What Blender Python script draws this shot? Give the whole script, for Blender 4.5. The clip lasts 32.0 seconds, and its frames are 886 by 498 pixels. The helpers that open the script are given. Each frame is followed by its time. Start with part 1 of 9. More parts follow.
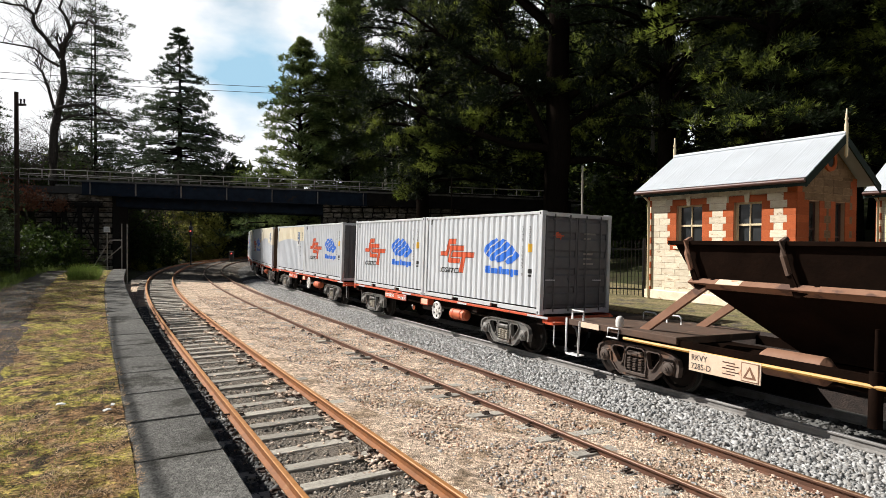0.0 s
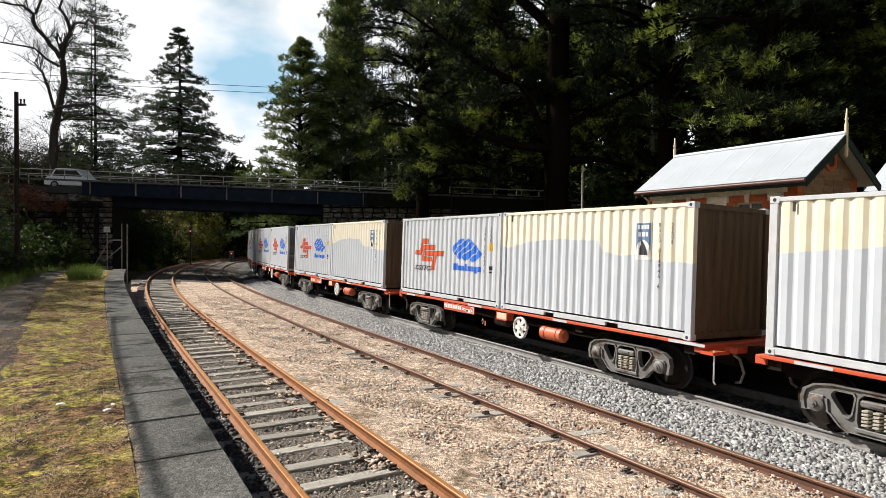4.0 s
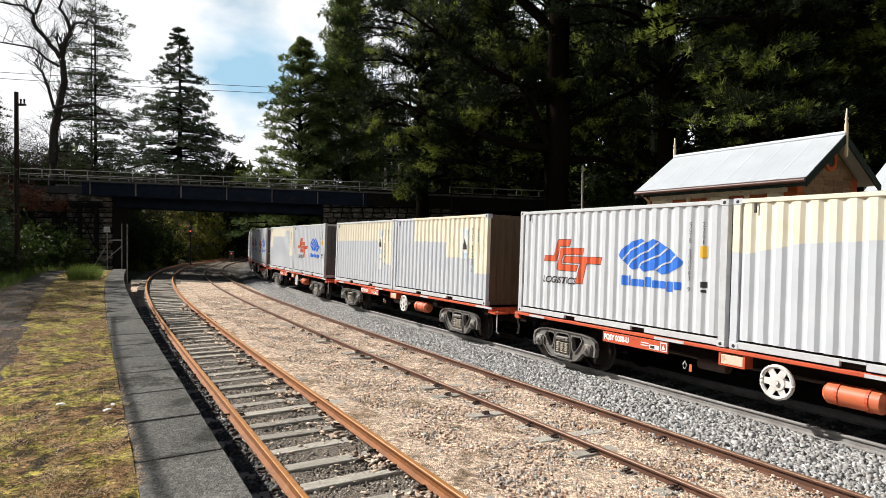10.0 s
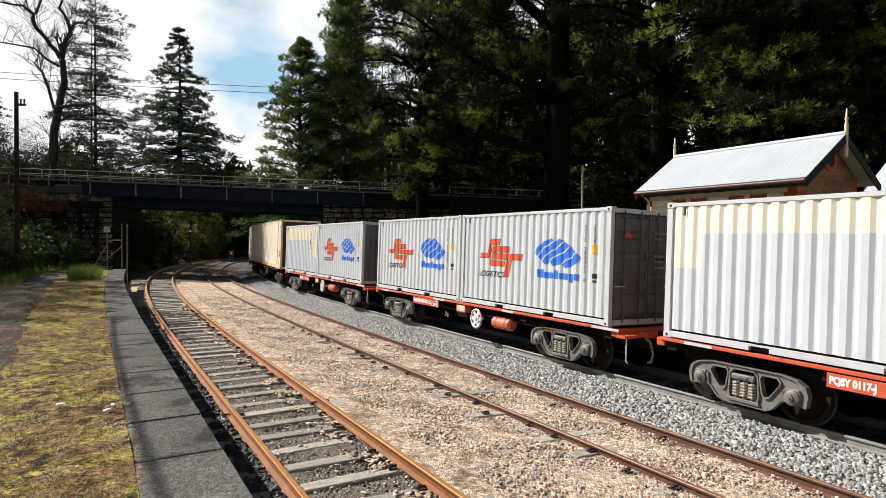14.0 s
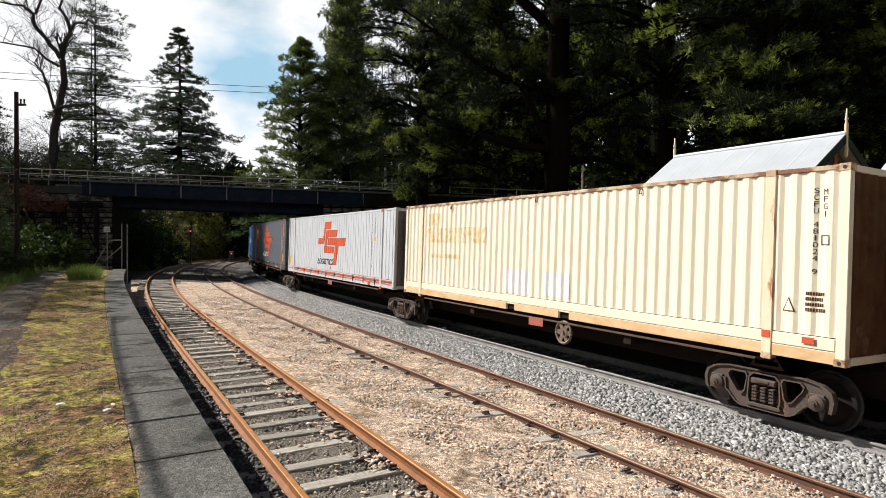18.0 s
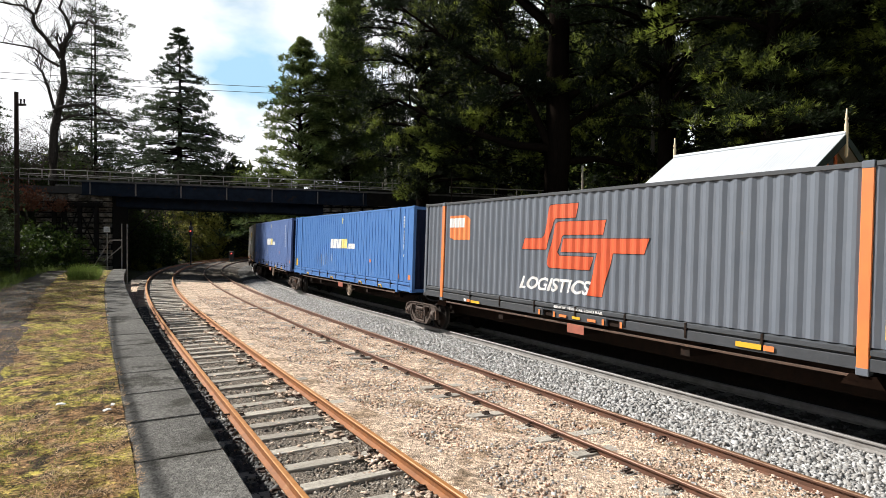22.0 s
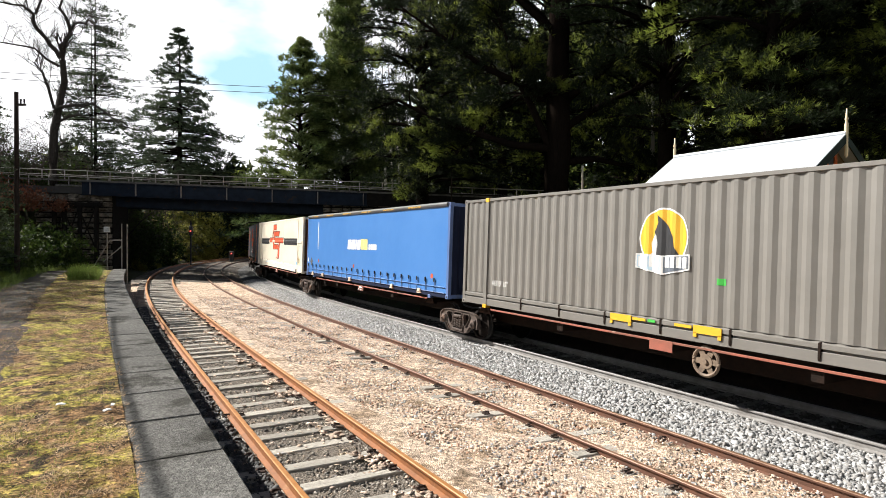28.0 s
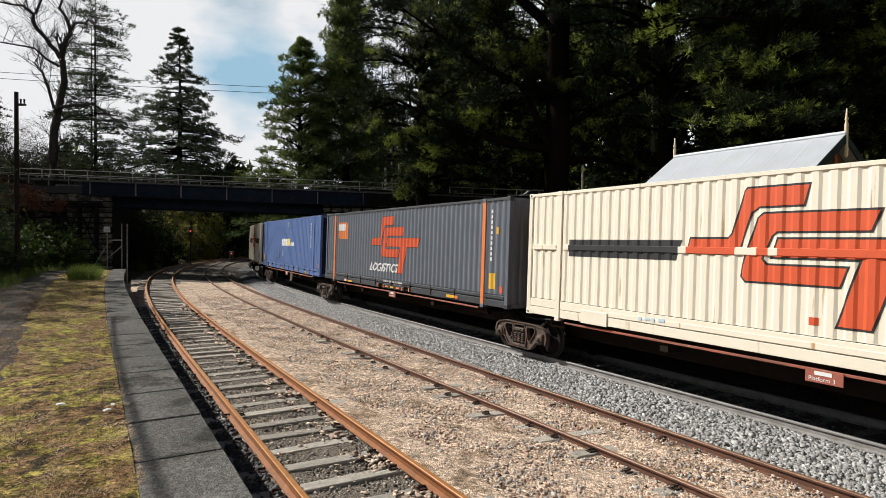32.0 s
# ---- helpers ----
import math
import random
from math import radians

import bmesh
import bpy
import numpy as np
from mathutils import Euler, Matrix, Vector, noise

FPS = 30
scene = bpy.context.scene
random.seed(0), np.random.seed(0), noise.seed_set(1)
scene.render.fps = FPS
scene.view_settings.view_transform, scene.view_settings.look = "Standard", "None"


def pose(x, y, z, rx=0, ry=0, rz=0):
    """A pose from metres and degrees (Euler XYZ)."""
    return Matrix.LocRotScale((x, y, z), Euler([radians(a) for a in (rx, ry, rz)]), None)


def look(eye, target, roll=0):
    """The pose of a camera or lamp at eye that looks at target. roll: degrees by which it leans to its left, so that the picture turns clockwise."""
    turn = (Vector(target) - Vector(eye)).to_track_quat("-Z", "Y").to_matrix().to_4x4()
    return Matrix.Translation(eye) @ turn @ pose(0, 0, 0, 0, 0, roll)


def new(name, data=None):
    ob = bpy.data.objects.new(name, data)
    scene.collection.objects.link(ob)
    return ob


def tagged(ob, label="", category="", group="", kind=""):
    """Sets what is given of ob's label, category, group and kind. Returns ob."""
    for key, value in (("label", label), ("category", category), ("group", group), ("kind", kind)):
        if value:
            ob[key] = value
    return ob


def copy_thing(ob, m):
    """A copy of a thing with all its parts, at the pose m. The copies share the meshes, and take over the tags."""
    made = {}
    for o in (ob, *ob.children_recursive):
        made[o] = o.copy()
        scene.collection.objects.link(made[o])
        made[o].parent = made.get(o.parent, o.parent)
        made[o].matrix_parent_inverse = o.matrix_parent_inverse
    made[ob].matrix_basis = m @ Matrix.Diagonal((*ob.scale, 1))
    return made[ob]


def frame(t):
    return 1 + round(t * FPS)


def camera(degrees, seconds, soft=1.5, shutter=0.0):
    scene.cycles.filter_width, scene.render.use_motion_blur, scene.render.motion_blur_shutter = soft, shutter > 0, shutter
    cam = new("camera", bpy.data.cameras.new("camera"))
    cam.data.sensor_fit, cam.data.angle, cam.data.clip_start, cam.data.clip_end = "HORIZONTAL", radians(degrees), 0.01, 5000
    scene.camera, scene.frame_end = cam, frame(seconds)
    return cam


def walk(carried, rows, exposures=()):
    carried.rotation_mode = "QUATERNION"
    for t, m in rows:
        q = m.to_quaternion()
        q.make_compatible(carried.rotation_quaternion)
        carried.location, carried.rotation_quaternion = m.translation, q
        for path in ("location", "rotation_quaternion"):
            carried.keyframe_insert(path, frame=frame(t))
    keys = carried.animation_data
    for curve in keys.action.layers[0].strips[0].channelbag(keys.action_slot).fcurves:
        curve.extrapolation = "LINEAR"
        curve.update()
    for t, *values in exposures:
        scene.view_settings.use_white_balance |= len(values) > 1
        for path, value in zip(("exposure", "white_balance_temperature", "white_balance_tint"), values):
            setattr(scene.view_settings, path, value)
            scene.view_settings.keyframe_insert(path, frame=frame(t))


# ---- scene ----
# The camera stands still on the platform.
cam = camera(73.12, 32.0, soft=0.5)
EYE = Vector((0.0, 0.0, 3.02))
CAM_POSE = look(EYE, EYE + Vector((0, math.cos(radians(0.883)), -math.sin(radians(0.883)))), 0.37)
walk(cam, [(0, CAM_POSE), (32, CAM_POSE)], [(0, 0.42), (3, 0.44), (6, 0.38), (8, 0.43), (12, 0.42), (14, 0.40), (17, 0.50), (18, 0.38), (20, 0.49), (22, 0.63), (24, 0.84), (25, 0.85), (28, 0.85), (29, 0.86), (30, 0.76), (31, 0.27), (32, 0.11)])

# ---- light: a clear midday sun with broken cloud ----
SUN_AZ, SUN_EL = radians(-68), radians(40)      # azimuth from +y towards +x
SUN_DIR = Vector((math.sin(SUN_AZ) * math.cos(SUN_EL), math.cos(SUN_AZ) * math.cos(SUN_EL), math.sin(SUN_EL)))
sun = new("sun", bpy.data.lights.new("sun", "SUN"))
sun.data.energy, sun.data.angle, sun.data.color = 5.7, radians(0.55), (1.0, 0.965, 0.90)
sun.matrix_world = look(SUN_DIR * 100, (0, 0, 0))
world = bpy.data.worlds.new("sky")
scene.world = world
world.use_nodes = True
wn, wl = world.node_tree.nodes, world.node_tree.links
sky = wn.new("ShaderNodeTexSky")
sky.sky_type, sky.sun_disc = "NISHITA", False
sky.sun_elevation, sky.sun_rotation = SUN_EL, SUN_AZ
wtc, wmap = wn.new("ShaderNodeTexCoord"), wn.new("ShaderNodeMapping")
wmap.inputs["Location"].default_value = (0.35, 0.1, 0.22)
wmap.inputs["Scale"].default_value = (1.0, 1.0, 2.2)
wnoise, wramp, wmix = wn.new("ShaderNodeTexNoise"), wn.new("ShaderNodeValToRGB"), wn.new("ShaderNodeMixRGB")
wnoise.inputs["Scale"].default_value, wnoise.inputs["Detail"].default_value = 2.6, 6
wramp.color_ramp.elements[0].position, wramp.color_ramp.elements[1].position = 0.43, 0.56
wmix.inputs[2].default_value = (33, 33.2, 33.8, 1)
wl.new(wtc.outputs["Generated"], wmap.inputs[0])
wl.new(wmap.outputs[0], wnoise.inputs["Vector"])
wsep, wlow, wadd = wn.new("ShaderNodeSeparateXYZ"), wn.new("ShaderNodeMapRange"), wn.new("ShaderNodeMath")
wlow.inputs["From Min"].default_value, wlow.inputs["From Max"].default_value = 0.36, 0.5      # cloud thickens towards the horizon
wlow.inputs["To Min"].default_value, wlow.inputs["To Max"].default_value = 0.10, -0.45
wl.new(wtc.outputs["Generated"], wsep.inputs[0])
wl.new(wsep.outputs["Z"], wlow.inputs["Value"])
wl.new(wnoise.outputs["Fac"], wadd.inputs[0])
wl.new(wlow.outputs[0], wadd.inputs[1])
wgap, wgr, wgs = wn.new("ShaderNodeVectorMath"), wn.new("ShaderNodeMapRange"), wn.new("ShaderNodeMath")      # a blue break in the cloud
wgap.operation = "DISTANCE"
wgap.inputs[1].default_value = (-0.30, 0.93, 0.222)
wgr.inputs["From Min"].default_value, wgr.inputs["From Max"].default_value = 0.03, 0.16
wgr.inputs["To Min"].default_value, wgr.inputs["To Max"].default_value = -0.13, 0.08
wl.new(wtc.outputs["Generated"], wgap.inputs[0])
wl.new(wgap.outputs["Value"], wgr.inputs["Value"])
wl.new(wadd.outputs[0], wgs.inputs[0])
wl.new(wgr.outputs[0], wgs.inputs[1])
wl.new(wgs.outputs[0], wramp.inputs[0])
whaze, wblue = wn.new("ShaderNodeMapRange"), wn.new("ShaderNodeMixRGB")     # pale blue towards the horizon
whaze.inputs["From Min"].default_value, whaze.inputs["From Max"].default_value = 0.3, 0.48
whaze.inputs["To Min"].default_value, whaze.inputs["To Max"].default_value = 1.0, 0.0
wblue.inputs[2].default_value = (13, 21, 27, 1)
wl.new(wsep.outputs["Z"], whaze.inputs["Value"])
wl.new(whaze.outputs[0], wblue.inputs[0])
wl.new(sky.outputs[0], wblue.inputs[1])
wl.new(wblue.outputs[0], wmix.inputs[1])
wl.new(wramp.outputs[0], wmix.inputs[0])
wl.new(wmix.outputs[0], wn["Background"].inputs[0])
wn["Background"].inputs[1].default_value = 0.024


# ---- materials ----
def mat(name, c1, c2=None, scale=3.0, rough=0.7, metal=0.0, bump=0.0, bscale=40.0, spot=None, spot_scale=1.2, spot_at=0.6, island=0.0, obj=0.0, stretch=None, translucent=0.0, mixat=(0.35, 0.65), voronoi=False, grain=None, cells=None, tint=None):
    """Two colours mixed by noise, spots of a third, fine relief; variation by island and by object."""
    m = bpy.data.materials.new(name)
    m.use_nodes = True
    n, l = m.node_tree.nodes, m.node_tree.links
    p = n["Principled BSDF"]
    p.inputs["Roughness"].default_value, p.inputs["Metallic"].default_value = rough, metal
    if rough >= 0.85:
        p.inputs["Specular IOR Level"].default_value = 0.12 if rough < 0.99 else 0.0       # dull, dusty surfaces
    c2 = c2 or c1
    tc, mp = n.new("ShaderNodeTexCoord"), n.new("ShaderNodeMapping")
    if stretch:
        mp.inputs["Scale"].default_value = stretch
    oi = n.new("ShaderNodeObjectInfo")
    add = n.new("ShaderNodeVectorMath")
    add.operation = "MULTIPLY_ADD"
    add.inputs[1].default_value = (17.0, 23.0, 11.0)
    l.new(tc.outputs["Object"], mp.inputs[0])
    l.new(oi.outputs["Random"], add.inputs[0])
    l.new(mp.outputs[0], add.inputs[2])
    noi, rmp, mix = n.new("ShaderNodeTexNoise"), n.new("ShaderNodeValToRGB"), n.new("ShaderNodeMixRGB")
    noi.inputs["Scale"].default_value, noi.inputs["Detail"].default_value, noi.inputs["Roughness"].default_value = scale, 8, 0.65
    rmp.color_ramp.elements[0].position, rmp.color_ramp.elements[1].position = mixat
    l.new(add.outputs[0], noi.inputs["Vector"])
    l.new(noi.outputs["Fac"], rmp.inputs[0])
    mix.inputs[1].default_value, mix.inputs[2].default_value = (*c1, 1), (*c2, 1)
    l.new(rmp.outputs[0], mix.inputs[0])
    out = mix.outputs[0]
    if spot:
        sn, sr, sm = n.new("ShaderNodeTexNoise"), n.new("ShaderNodeValToRGB"), n.new("ShaderNodeMixRGB")
        sn.inputs["Scale"].default_value, sn.inputs["Detail"].default_value, sn.inputs["Roughness"].default_value = spot_scale, 6, 0.6
        sr.color_ramp.elements[0].position, sr.color_ramp.elements[1].position = spot_at, spot_at + 0.08
        l.new(add.outputs[0], sn.inputs["Vector"])
        l.new(sn.outputs["Fac"], sr.inputs[0])
        l.new(sr.outputs[0], sm.inputs[0])
        l.new(out, sm.inputs[1])
        sm.inputs[2].default_value = (*spot, 1)
        out = sm.outputs[0]
    if grain:
        gn, gr, gh = n.new("ShaderNodeTexNoise"), n.new("ShaderNodeMapRange"), n.new("ShaderNodeHueSaturation")
        gn.inputs["Scale"].default_value, gn.inputs["Detail"].default_value, gn.inputs["Roughness"].default_value = grain[0], 5, 0.75
        gr.inputs["From Min"].default_value, gr.inputs["From Max"].default_value = 0.38, 0.62
        gr.inputs["To Min"].default_value, gr.inputs["To Max"].default_value = 1 - grain[1], 1 + grain[1]
        l.new(add.outputs[0], gn.inputs["Vector"])
        l.new(gn.outputs["Fac"], gr.inputs["Value"])
        l.new(gr.outputs[0], gh.inputs["Value"])
        l.new(out, gh.inputs["Color"])
        out = gh.outputs[0]
    if cells:                                # single stones: each cell has its own lightness
        cv, cs, cr, ch = n.new("ShaderNodeTexVoronoi"), n.new("ShaderNodeSeparateColor"), n.new("ShaderNodeMapRange"), n.new("ShaderNodeHueSaturation")
        cv.inputs["Scale"].default_value = cells[0]
        cr.inputs["To Min"].default_value, cr.inputs["To Max"].default_value = 1 - cells[1], 1 + cells[1]
        l.new(add.outputs[0], cv.inputs["Vector"])
        l.new(cv.outputs["Color"], cs.inputs[0])
        l.new(cs.outputs[0], cr.inputs["Value"])
        l.new(cr.outputs[0], ch.inputs["Value"])
        l.new(out, ch.inputs["Color"])
        out = ch.outputs[0]
    for amount, node, sock in ((island, "ShaderNodeNewGeometry", "Random Per Island"), (obj, "ShaderNodeObjectInfo", "Random")):
        if amount:
            g, mr, hs = n.new(node), n.new("ShaderNodeMapRange"), n.new("ShaderNodeHueSaturation")
            mr.inputs["To Min"].default_value, mr.inputs["To Max"].default_value = 1 - amount, 1 + amount
            l.new(g.outputs[sock], mr.inputs["Value"])
            l.new(mr.outputs[0], hs.inputs["Value"])
            l.new(out, hs.inputs["Color"])
            out = hs.outputs[0]
    if tint:                                 # some islands are of another colour
        g, k, fr, th, tm = n.new("ShaderNodeNewGeometry"), n.new("ShaderNodeMath"), n.new("ShaderNodeMath"), n.new("ShaderNodeMapRange"), n.new("ShaderNodeMixRGB")
        k.operation, k.inputs[1].default_value, fr.operation = "MULTIPLY", 13.7, "FRACT"
        th.inputs["From Min"].default_value, th.inputs["From Max"].default_value, th.inputs["To Max"].default_value = 0.45, 0.95, 0.85
        l.new(g.outputs["Random Per Island"], k.inputs[0])
        l.new(k.outputs[0], fr.inputs[0])
        l.new(fr.outputs[0], th.inputs["Value"])
        l.new(th.outputs[0], tm.inputs[0])
        l.new(out, tm.inputs[1])
        tm.inputs[2].default_value = (*tint, 1)
        out = tm.outputs[0]
    l.new(out, p.inputs["Base Color"])
    if bump:
        bn, bp = n.new("ShaderNodeTexVoronoi" if voronoi else "ShaderNodeTexNoise"), n.new("ShaderNodeBump")
        bn.inputs["Scale"].default_value = bscale
        bp.inputs["Strength"].default_value, bp.inputs["Distance"].default_value = bump, 0.02
        l.new(add.outputs[0], bn.inputs["Vector"])
        l.new(bn.outputs[0], bp.inputs["Height"])
        l.new(bp.outputs[0], p.inputs["Normal"])
    if translucent:
        p.inputs["Specular IOR Level"].default_value = 0.12
        tr, ms = n.new("ShaderNodeBsdfTranslucent"), n.new("ShaderNodeMixShader")
        l.new(out, tr.inputs[0])
        ms.inputs[0].default_value = translucent
        l.new(p.outputs[0], ms.inputs[1])
        l.new(tr.outputs[0], ms.inputs[2])
        l.new(ms.outputs[0], n["Material Output"].inputs["Surface"])
    return m


MT = dict(
    ground=mat("forest_floor", (0.035, 0.027, 0.017), (0.035, 0.045, 0.014), 0.8, 0.95, bump=0.8, bscale=12, spot=(0.10, 0.085, 0.05), spot_scale=3),
    gravel=mat("tan_gravel", (0.62, 0.48, 0.37), (0.46, 0.35, 0.265), 14, 0.95, bump=1.0, bscale=45, spot=(0.31, 0.225, 0.155), spot_scale=1.3, spot_at=0.55, voronoi=True, grain=(6, 0.38), cells=(26, 0.5)),
    siding_bed=mat("dark_siding_gravel", (0.22, 0.185, 0.15), (0.10, 0.088, 0.075), 9, 0.95, bump=1.0, bscale=40, voronoi=True, grain=(9, 0.4), cells=(38, 0.5)),
    # ballast between the rails darkened: the train's shade is in the colour
    ballast=mat("dark_ballast_with_shade", (0.075, 0.072, 0.068), (0.025, 0.024, 0.023), 16, 0.9, bump=1.0, bscale=30, voronoi=True),
    stone_grey=mat("ballast_stone", (0.43, 0.427, 0.425), (0.29, 0.288, 0.285), 9, 0.85, island=0.45, tint=(0.25, 0.235, 0.22)),
    stone_tan=mat("tan_stone", (0.62, 0.51, 0.42), (0.42, 0.335, 0.27), 5, 0.9, tint=(0.46, 0.25, 0.16), island=0.55, spot=(0.36, 0.335, 0.31), spot_scale=1.5, spot_at=0.56),
    stone_shade=mat("dark_stone_with_shade", (0.10, 0.098, 0.095), (0.05, 0.05, 0.05), 9, 0.8, island=0.5, bump=0.3, bscale=60),
    stone_siding=mat("siding_stone", (0.30, 0.27, 0.235), (0.13, 0.12, 0.105), 5, 0.9, island=0.6, bump=0.3, bscale=60, spot=(0.42, 0.34, 0.25), spot_scale=2.0, spot_at=0.58),
    grass=mat("dry_grass_turf", (0.165, 0.10, 0.05), (0.22, 0.19, 0.038), 1.7, 0.95, bump=1.0, bscale=60, spot=(0.042, 0.030, 0.018), spot_scale=2.6, spot_at=0.54, mixat=(0.46, 0.54), grain=(9, 0.9), cells=(45, 0.8)),
    litter=mat("brown_needle_litter", (0.19, 0.105, 0.045), (0.085, 0.05, 0.026), 1.3, 0.9, island=0.6),
    straw=mat("dry_straw", (0.56, 0.42, 0.26), (0.38, 0.21, 0.08), 2.2, 0.8, island=0.8),
    blade=mat("grass_blade", (0.27, 0.185, 0.045), (0.40, 0.27, 0.11), 1.1, 0.8, island=0.9, translucent=0.25),
    blade_green=mat("green_blade", (0.10, 0.17, 0.03), (0.20, 0.24, 0.06), 1.4, 0.7, island=0.45, translucent=0.3),
    path=mat("worn_path", (0.115, 0.10, 0.088), (0.07, 0.062, 0.054), 3, 0.95, bump=0.6, bscale=50, grain=(25, 0.5)),
    concrete=mat("weathered_concrete", (0.128, 0.124, 0.116), (0.086, 0.083, 0.077), 2.2, 0.9, bump=0.8, bscale=60, spot=(0.045, 0.043, 0.037), spot_scale=1.5, spot_at=0.55, obj=0.2, grain=(20, 0.34), cells=(70, 0.30)),
    dark_brick=mat("dark_brick_with_shade", (0.06, 0.045, 0.04), (0.035, 0.03, 0.028), 6, 0.95, bump=0.6, bscale=30),
    rail_rust=mat("rusty_rail", (0.29, 0.105, 0.028), (0.19, 0.072, 0.024), 4, 0.75, bump=0.25, bscale=60, spot=(0.28, 0.13, 0.05), spot_scale=3),
    rail_head_rust=mat("rusty_rail_head", (0.44, 0.20, 0.06), (0.32, 0.135, 0.04), 6, 0.55, 0.2, bump=0.1, bscale=80),
    rail_loop=mat("dark_rusty_rail", (0.13, 0.055, 0.03), (0.085, 0.04, 0.025), 4, 0.75, bump=0.25, bscale=60),
    rail_loop_head=mat("brown_rail_head", (0.22, 0.115, 0.06), (0.15, 0.075, 0.04), 6, 0.5, 0.2),
    rail_main=mat("main_rail_side", (0.27, 0.26, 0.25), (0.18, 0.165, 0.155), 4, 0.7, bump=0.2, bscale=60),
    rail_shine=mat("polished_rail_head", (0.27, 0.26, 0.26), (0.21, 0.2, 0.2), 3, 0.6, 0.3),
    sleeper=mat("grey_timber_sleeper", (0.47, 0.435, 0.38), (0.29, 0.265, 0.23), 6, 0.9, bump=0.7, bscale=26, stretch=(8, 1, 8), obj=0.2),
    sleeper_conc=mat("concrete_sleeper", (0.18, 0.178, 0.17), (0.11, 0.11, 0.107), 5, 0.9, bump=0.3, bscale=60),
    clip=mat("black_iron_clip", (0.035, 0.026, 0.022), (0.07, 0.04, 0.028), 20, 0.7, 0.4),
    white=mat("white_container_paint", (0.575, 0.60, 0.635), (0.525, 0.55, 0.585), 1.5, 0.42, bump=0.06, bscale=8, spot=(0.42, 0.40, 0.37), spot_scale=2.4, spot_at=0.69, obj=0.05),
    white_trim=mat("white_frame_paint", (0.58, 0.60, 0.62), (0.50, 0.51, 0.53), 3, 0.45, spot=(0.30, 0.18, 0.11), spot_scale=5, spot_at=0.70),
    cream=mat("cream_container_paint", (0.82, 0.735, 0.58), (0.84, 0.765, 0.62), 1.2, 0.45, bump=0.06, bscale=8, spot=(0.46, 0.27, 0.12), spot_scale=2.6, spot_at=0.66, stretch=(2.6, 2.6, 0.22)),
    cream2=mat("pale_cream_paint", (0.80, 0.745, 0.61), (0.82, 0.77, 0.645), 1.2, 0.45, bump=0.06, bscale=8, spot=(0.50, 0.33, 0.17), spot_scale=2.6, spot_at=0.63, stretch=(2.6, 2.6, 0.22)),
    grey=mat("dark_grey_container_paint", (0.112, 0.130, 0.160), (0.126, 0.144, 0.174), 1.5, 0.45, bump=0.05, bscale=8, spot=(0.14, 0.14, 0.14), spot_scale=3, spot_at=0.71),
    # rails darker than the grey sheet: shadow of the recess put into the paint
    grey_rail=mat("charcoal_rail_paint_with_shade", (0.050, 0.056, 0.066), (0.036, 0.040, 0.046), 2, 0.55, bump=0.08, bscale=20, spot=(0.09, 0.08, 0.07), spot_scale=4, spot_at=0.66),
    taupe=mat("taupe_grey_container_paint", (0.165, 0.155, 0.14), (0.185, 0.175, 0.16), 1.5, 0.5, bump=0.05, bscale=8, spot=(0.25, 0.24, 0.22), spot_scale=3, spot_at=0.72),
    blue=mat("blue_container_paint", (0.062, 0.170, 0.43), (0.074, 0.19, 0.46), 1.6, 0.4, bump=0.05, bscale=8, spot=(0.10, 0.20, 0.42), spot_scale=2.2, spot_at=0.63, stretch=(2.4, 2.4, 0.3)),
    navy=mat("faded_navy_container_paint", (0.085, 0.145, 0.33), (0.10, 0.165, 0.36), 1.6, 0.45, bump=0.05, bscale=8, spot=(0.11, 0.15, 0.26), spot_scale=2.2, spot_at=0.60, stretch=(2.4, 2.4, 0.3)),
    # navy ends taken almost to black: the shade on that face is in the colour
    navy_end=mat("navy_paint_with_end_shade", (0.010, 0.016, 0.04), (0.016, 0.022, 0.05), 2, 0.85, bump=0.1, bscale=12),
    curtain=mat("blue_vinyl_curtain", (0.060, 0.195, 0.50), (0.072, 0.215, 0.53), 0.7, 0.35, bump=0.35, bscale=1.6),
    orange=mat("orange_red_wagon_paint", (0.60, 0.095, 0.032), (0.52, 0.075, 0.027), 2, 0.55, bump=0.1, bscale=30, spot=(0.12, 0.04, 0.025), spot_scale=4, spot_at=0.63),
    salmon=mat("salmon_tank_paint", (0.58, 0.14, 0.055), (0.52, 0.12, 0.05), 3, 0.5),
    orange_post=mat("orange_post_paint", (0.72, 0.22, 0.06), (0.66, 0.19, 0.06), 2, 0.5),
    red=mat("red_logo_paint", (0.66, 0.10, 0.032), (0.60, 0.09, 0.03), 2, 0.5),
    logo_blue=mat("blue_logo_paint", (0.022, 0.15, 0.66), (0.028, 0.17, 0.70), 2, 0.5),
    logo_black=mat("black_logo_paint", (0.02, 0.021, 0.024), (0.03, 0.03, 0.033), 3, 0.5),
    logo_white=mat("white_logo_paint", (0.78, 0.78, 0.78), (0.7, 0.7, 0.7), 3, 0.5),
    logo_yellow=mat("yellow_logo_paint", (0.74, 0.42, 0.025), (0.70, 0.39, 0.025), 3, 0.5),
    logo_faded=mat("faded_orange_paint", (0.70, 0.48, 0.20), (0.82, 0.71, 0.50), 5, 0.6, mixat=(0.42, 0.55)),
    sticker_blue=mat("pale_blue_sticker", (0.42, 0.60, 0.74), (0.6, 0.7, 0.78), 4, 0.5),
    # rust and grey of the container ends, darkened to hold the end's shade
    rust_end=mat("rust_brown_paint_with_end_shade", (0.085, 0.040, 0.020), (0.13, 0.07, 0.034), 2.2, 0.9, bump=0.2, bscale=20, spot=(0.16, 0.10, 0.06), spot_scale=2),
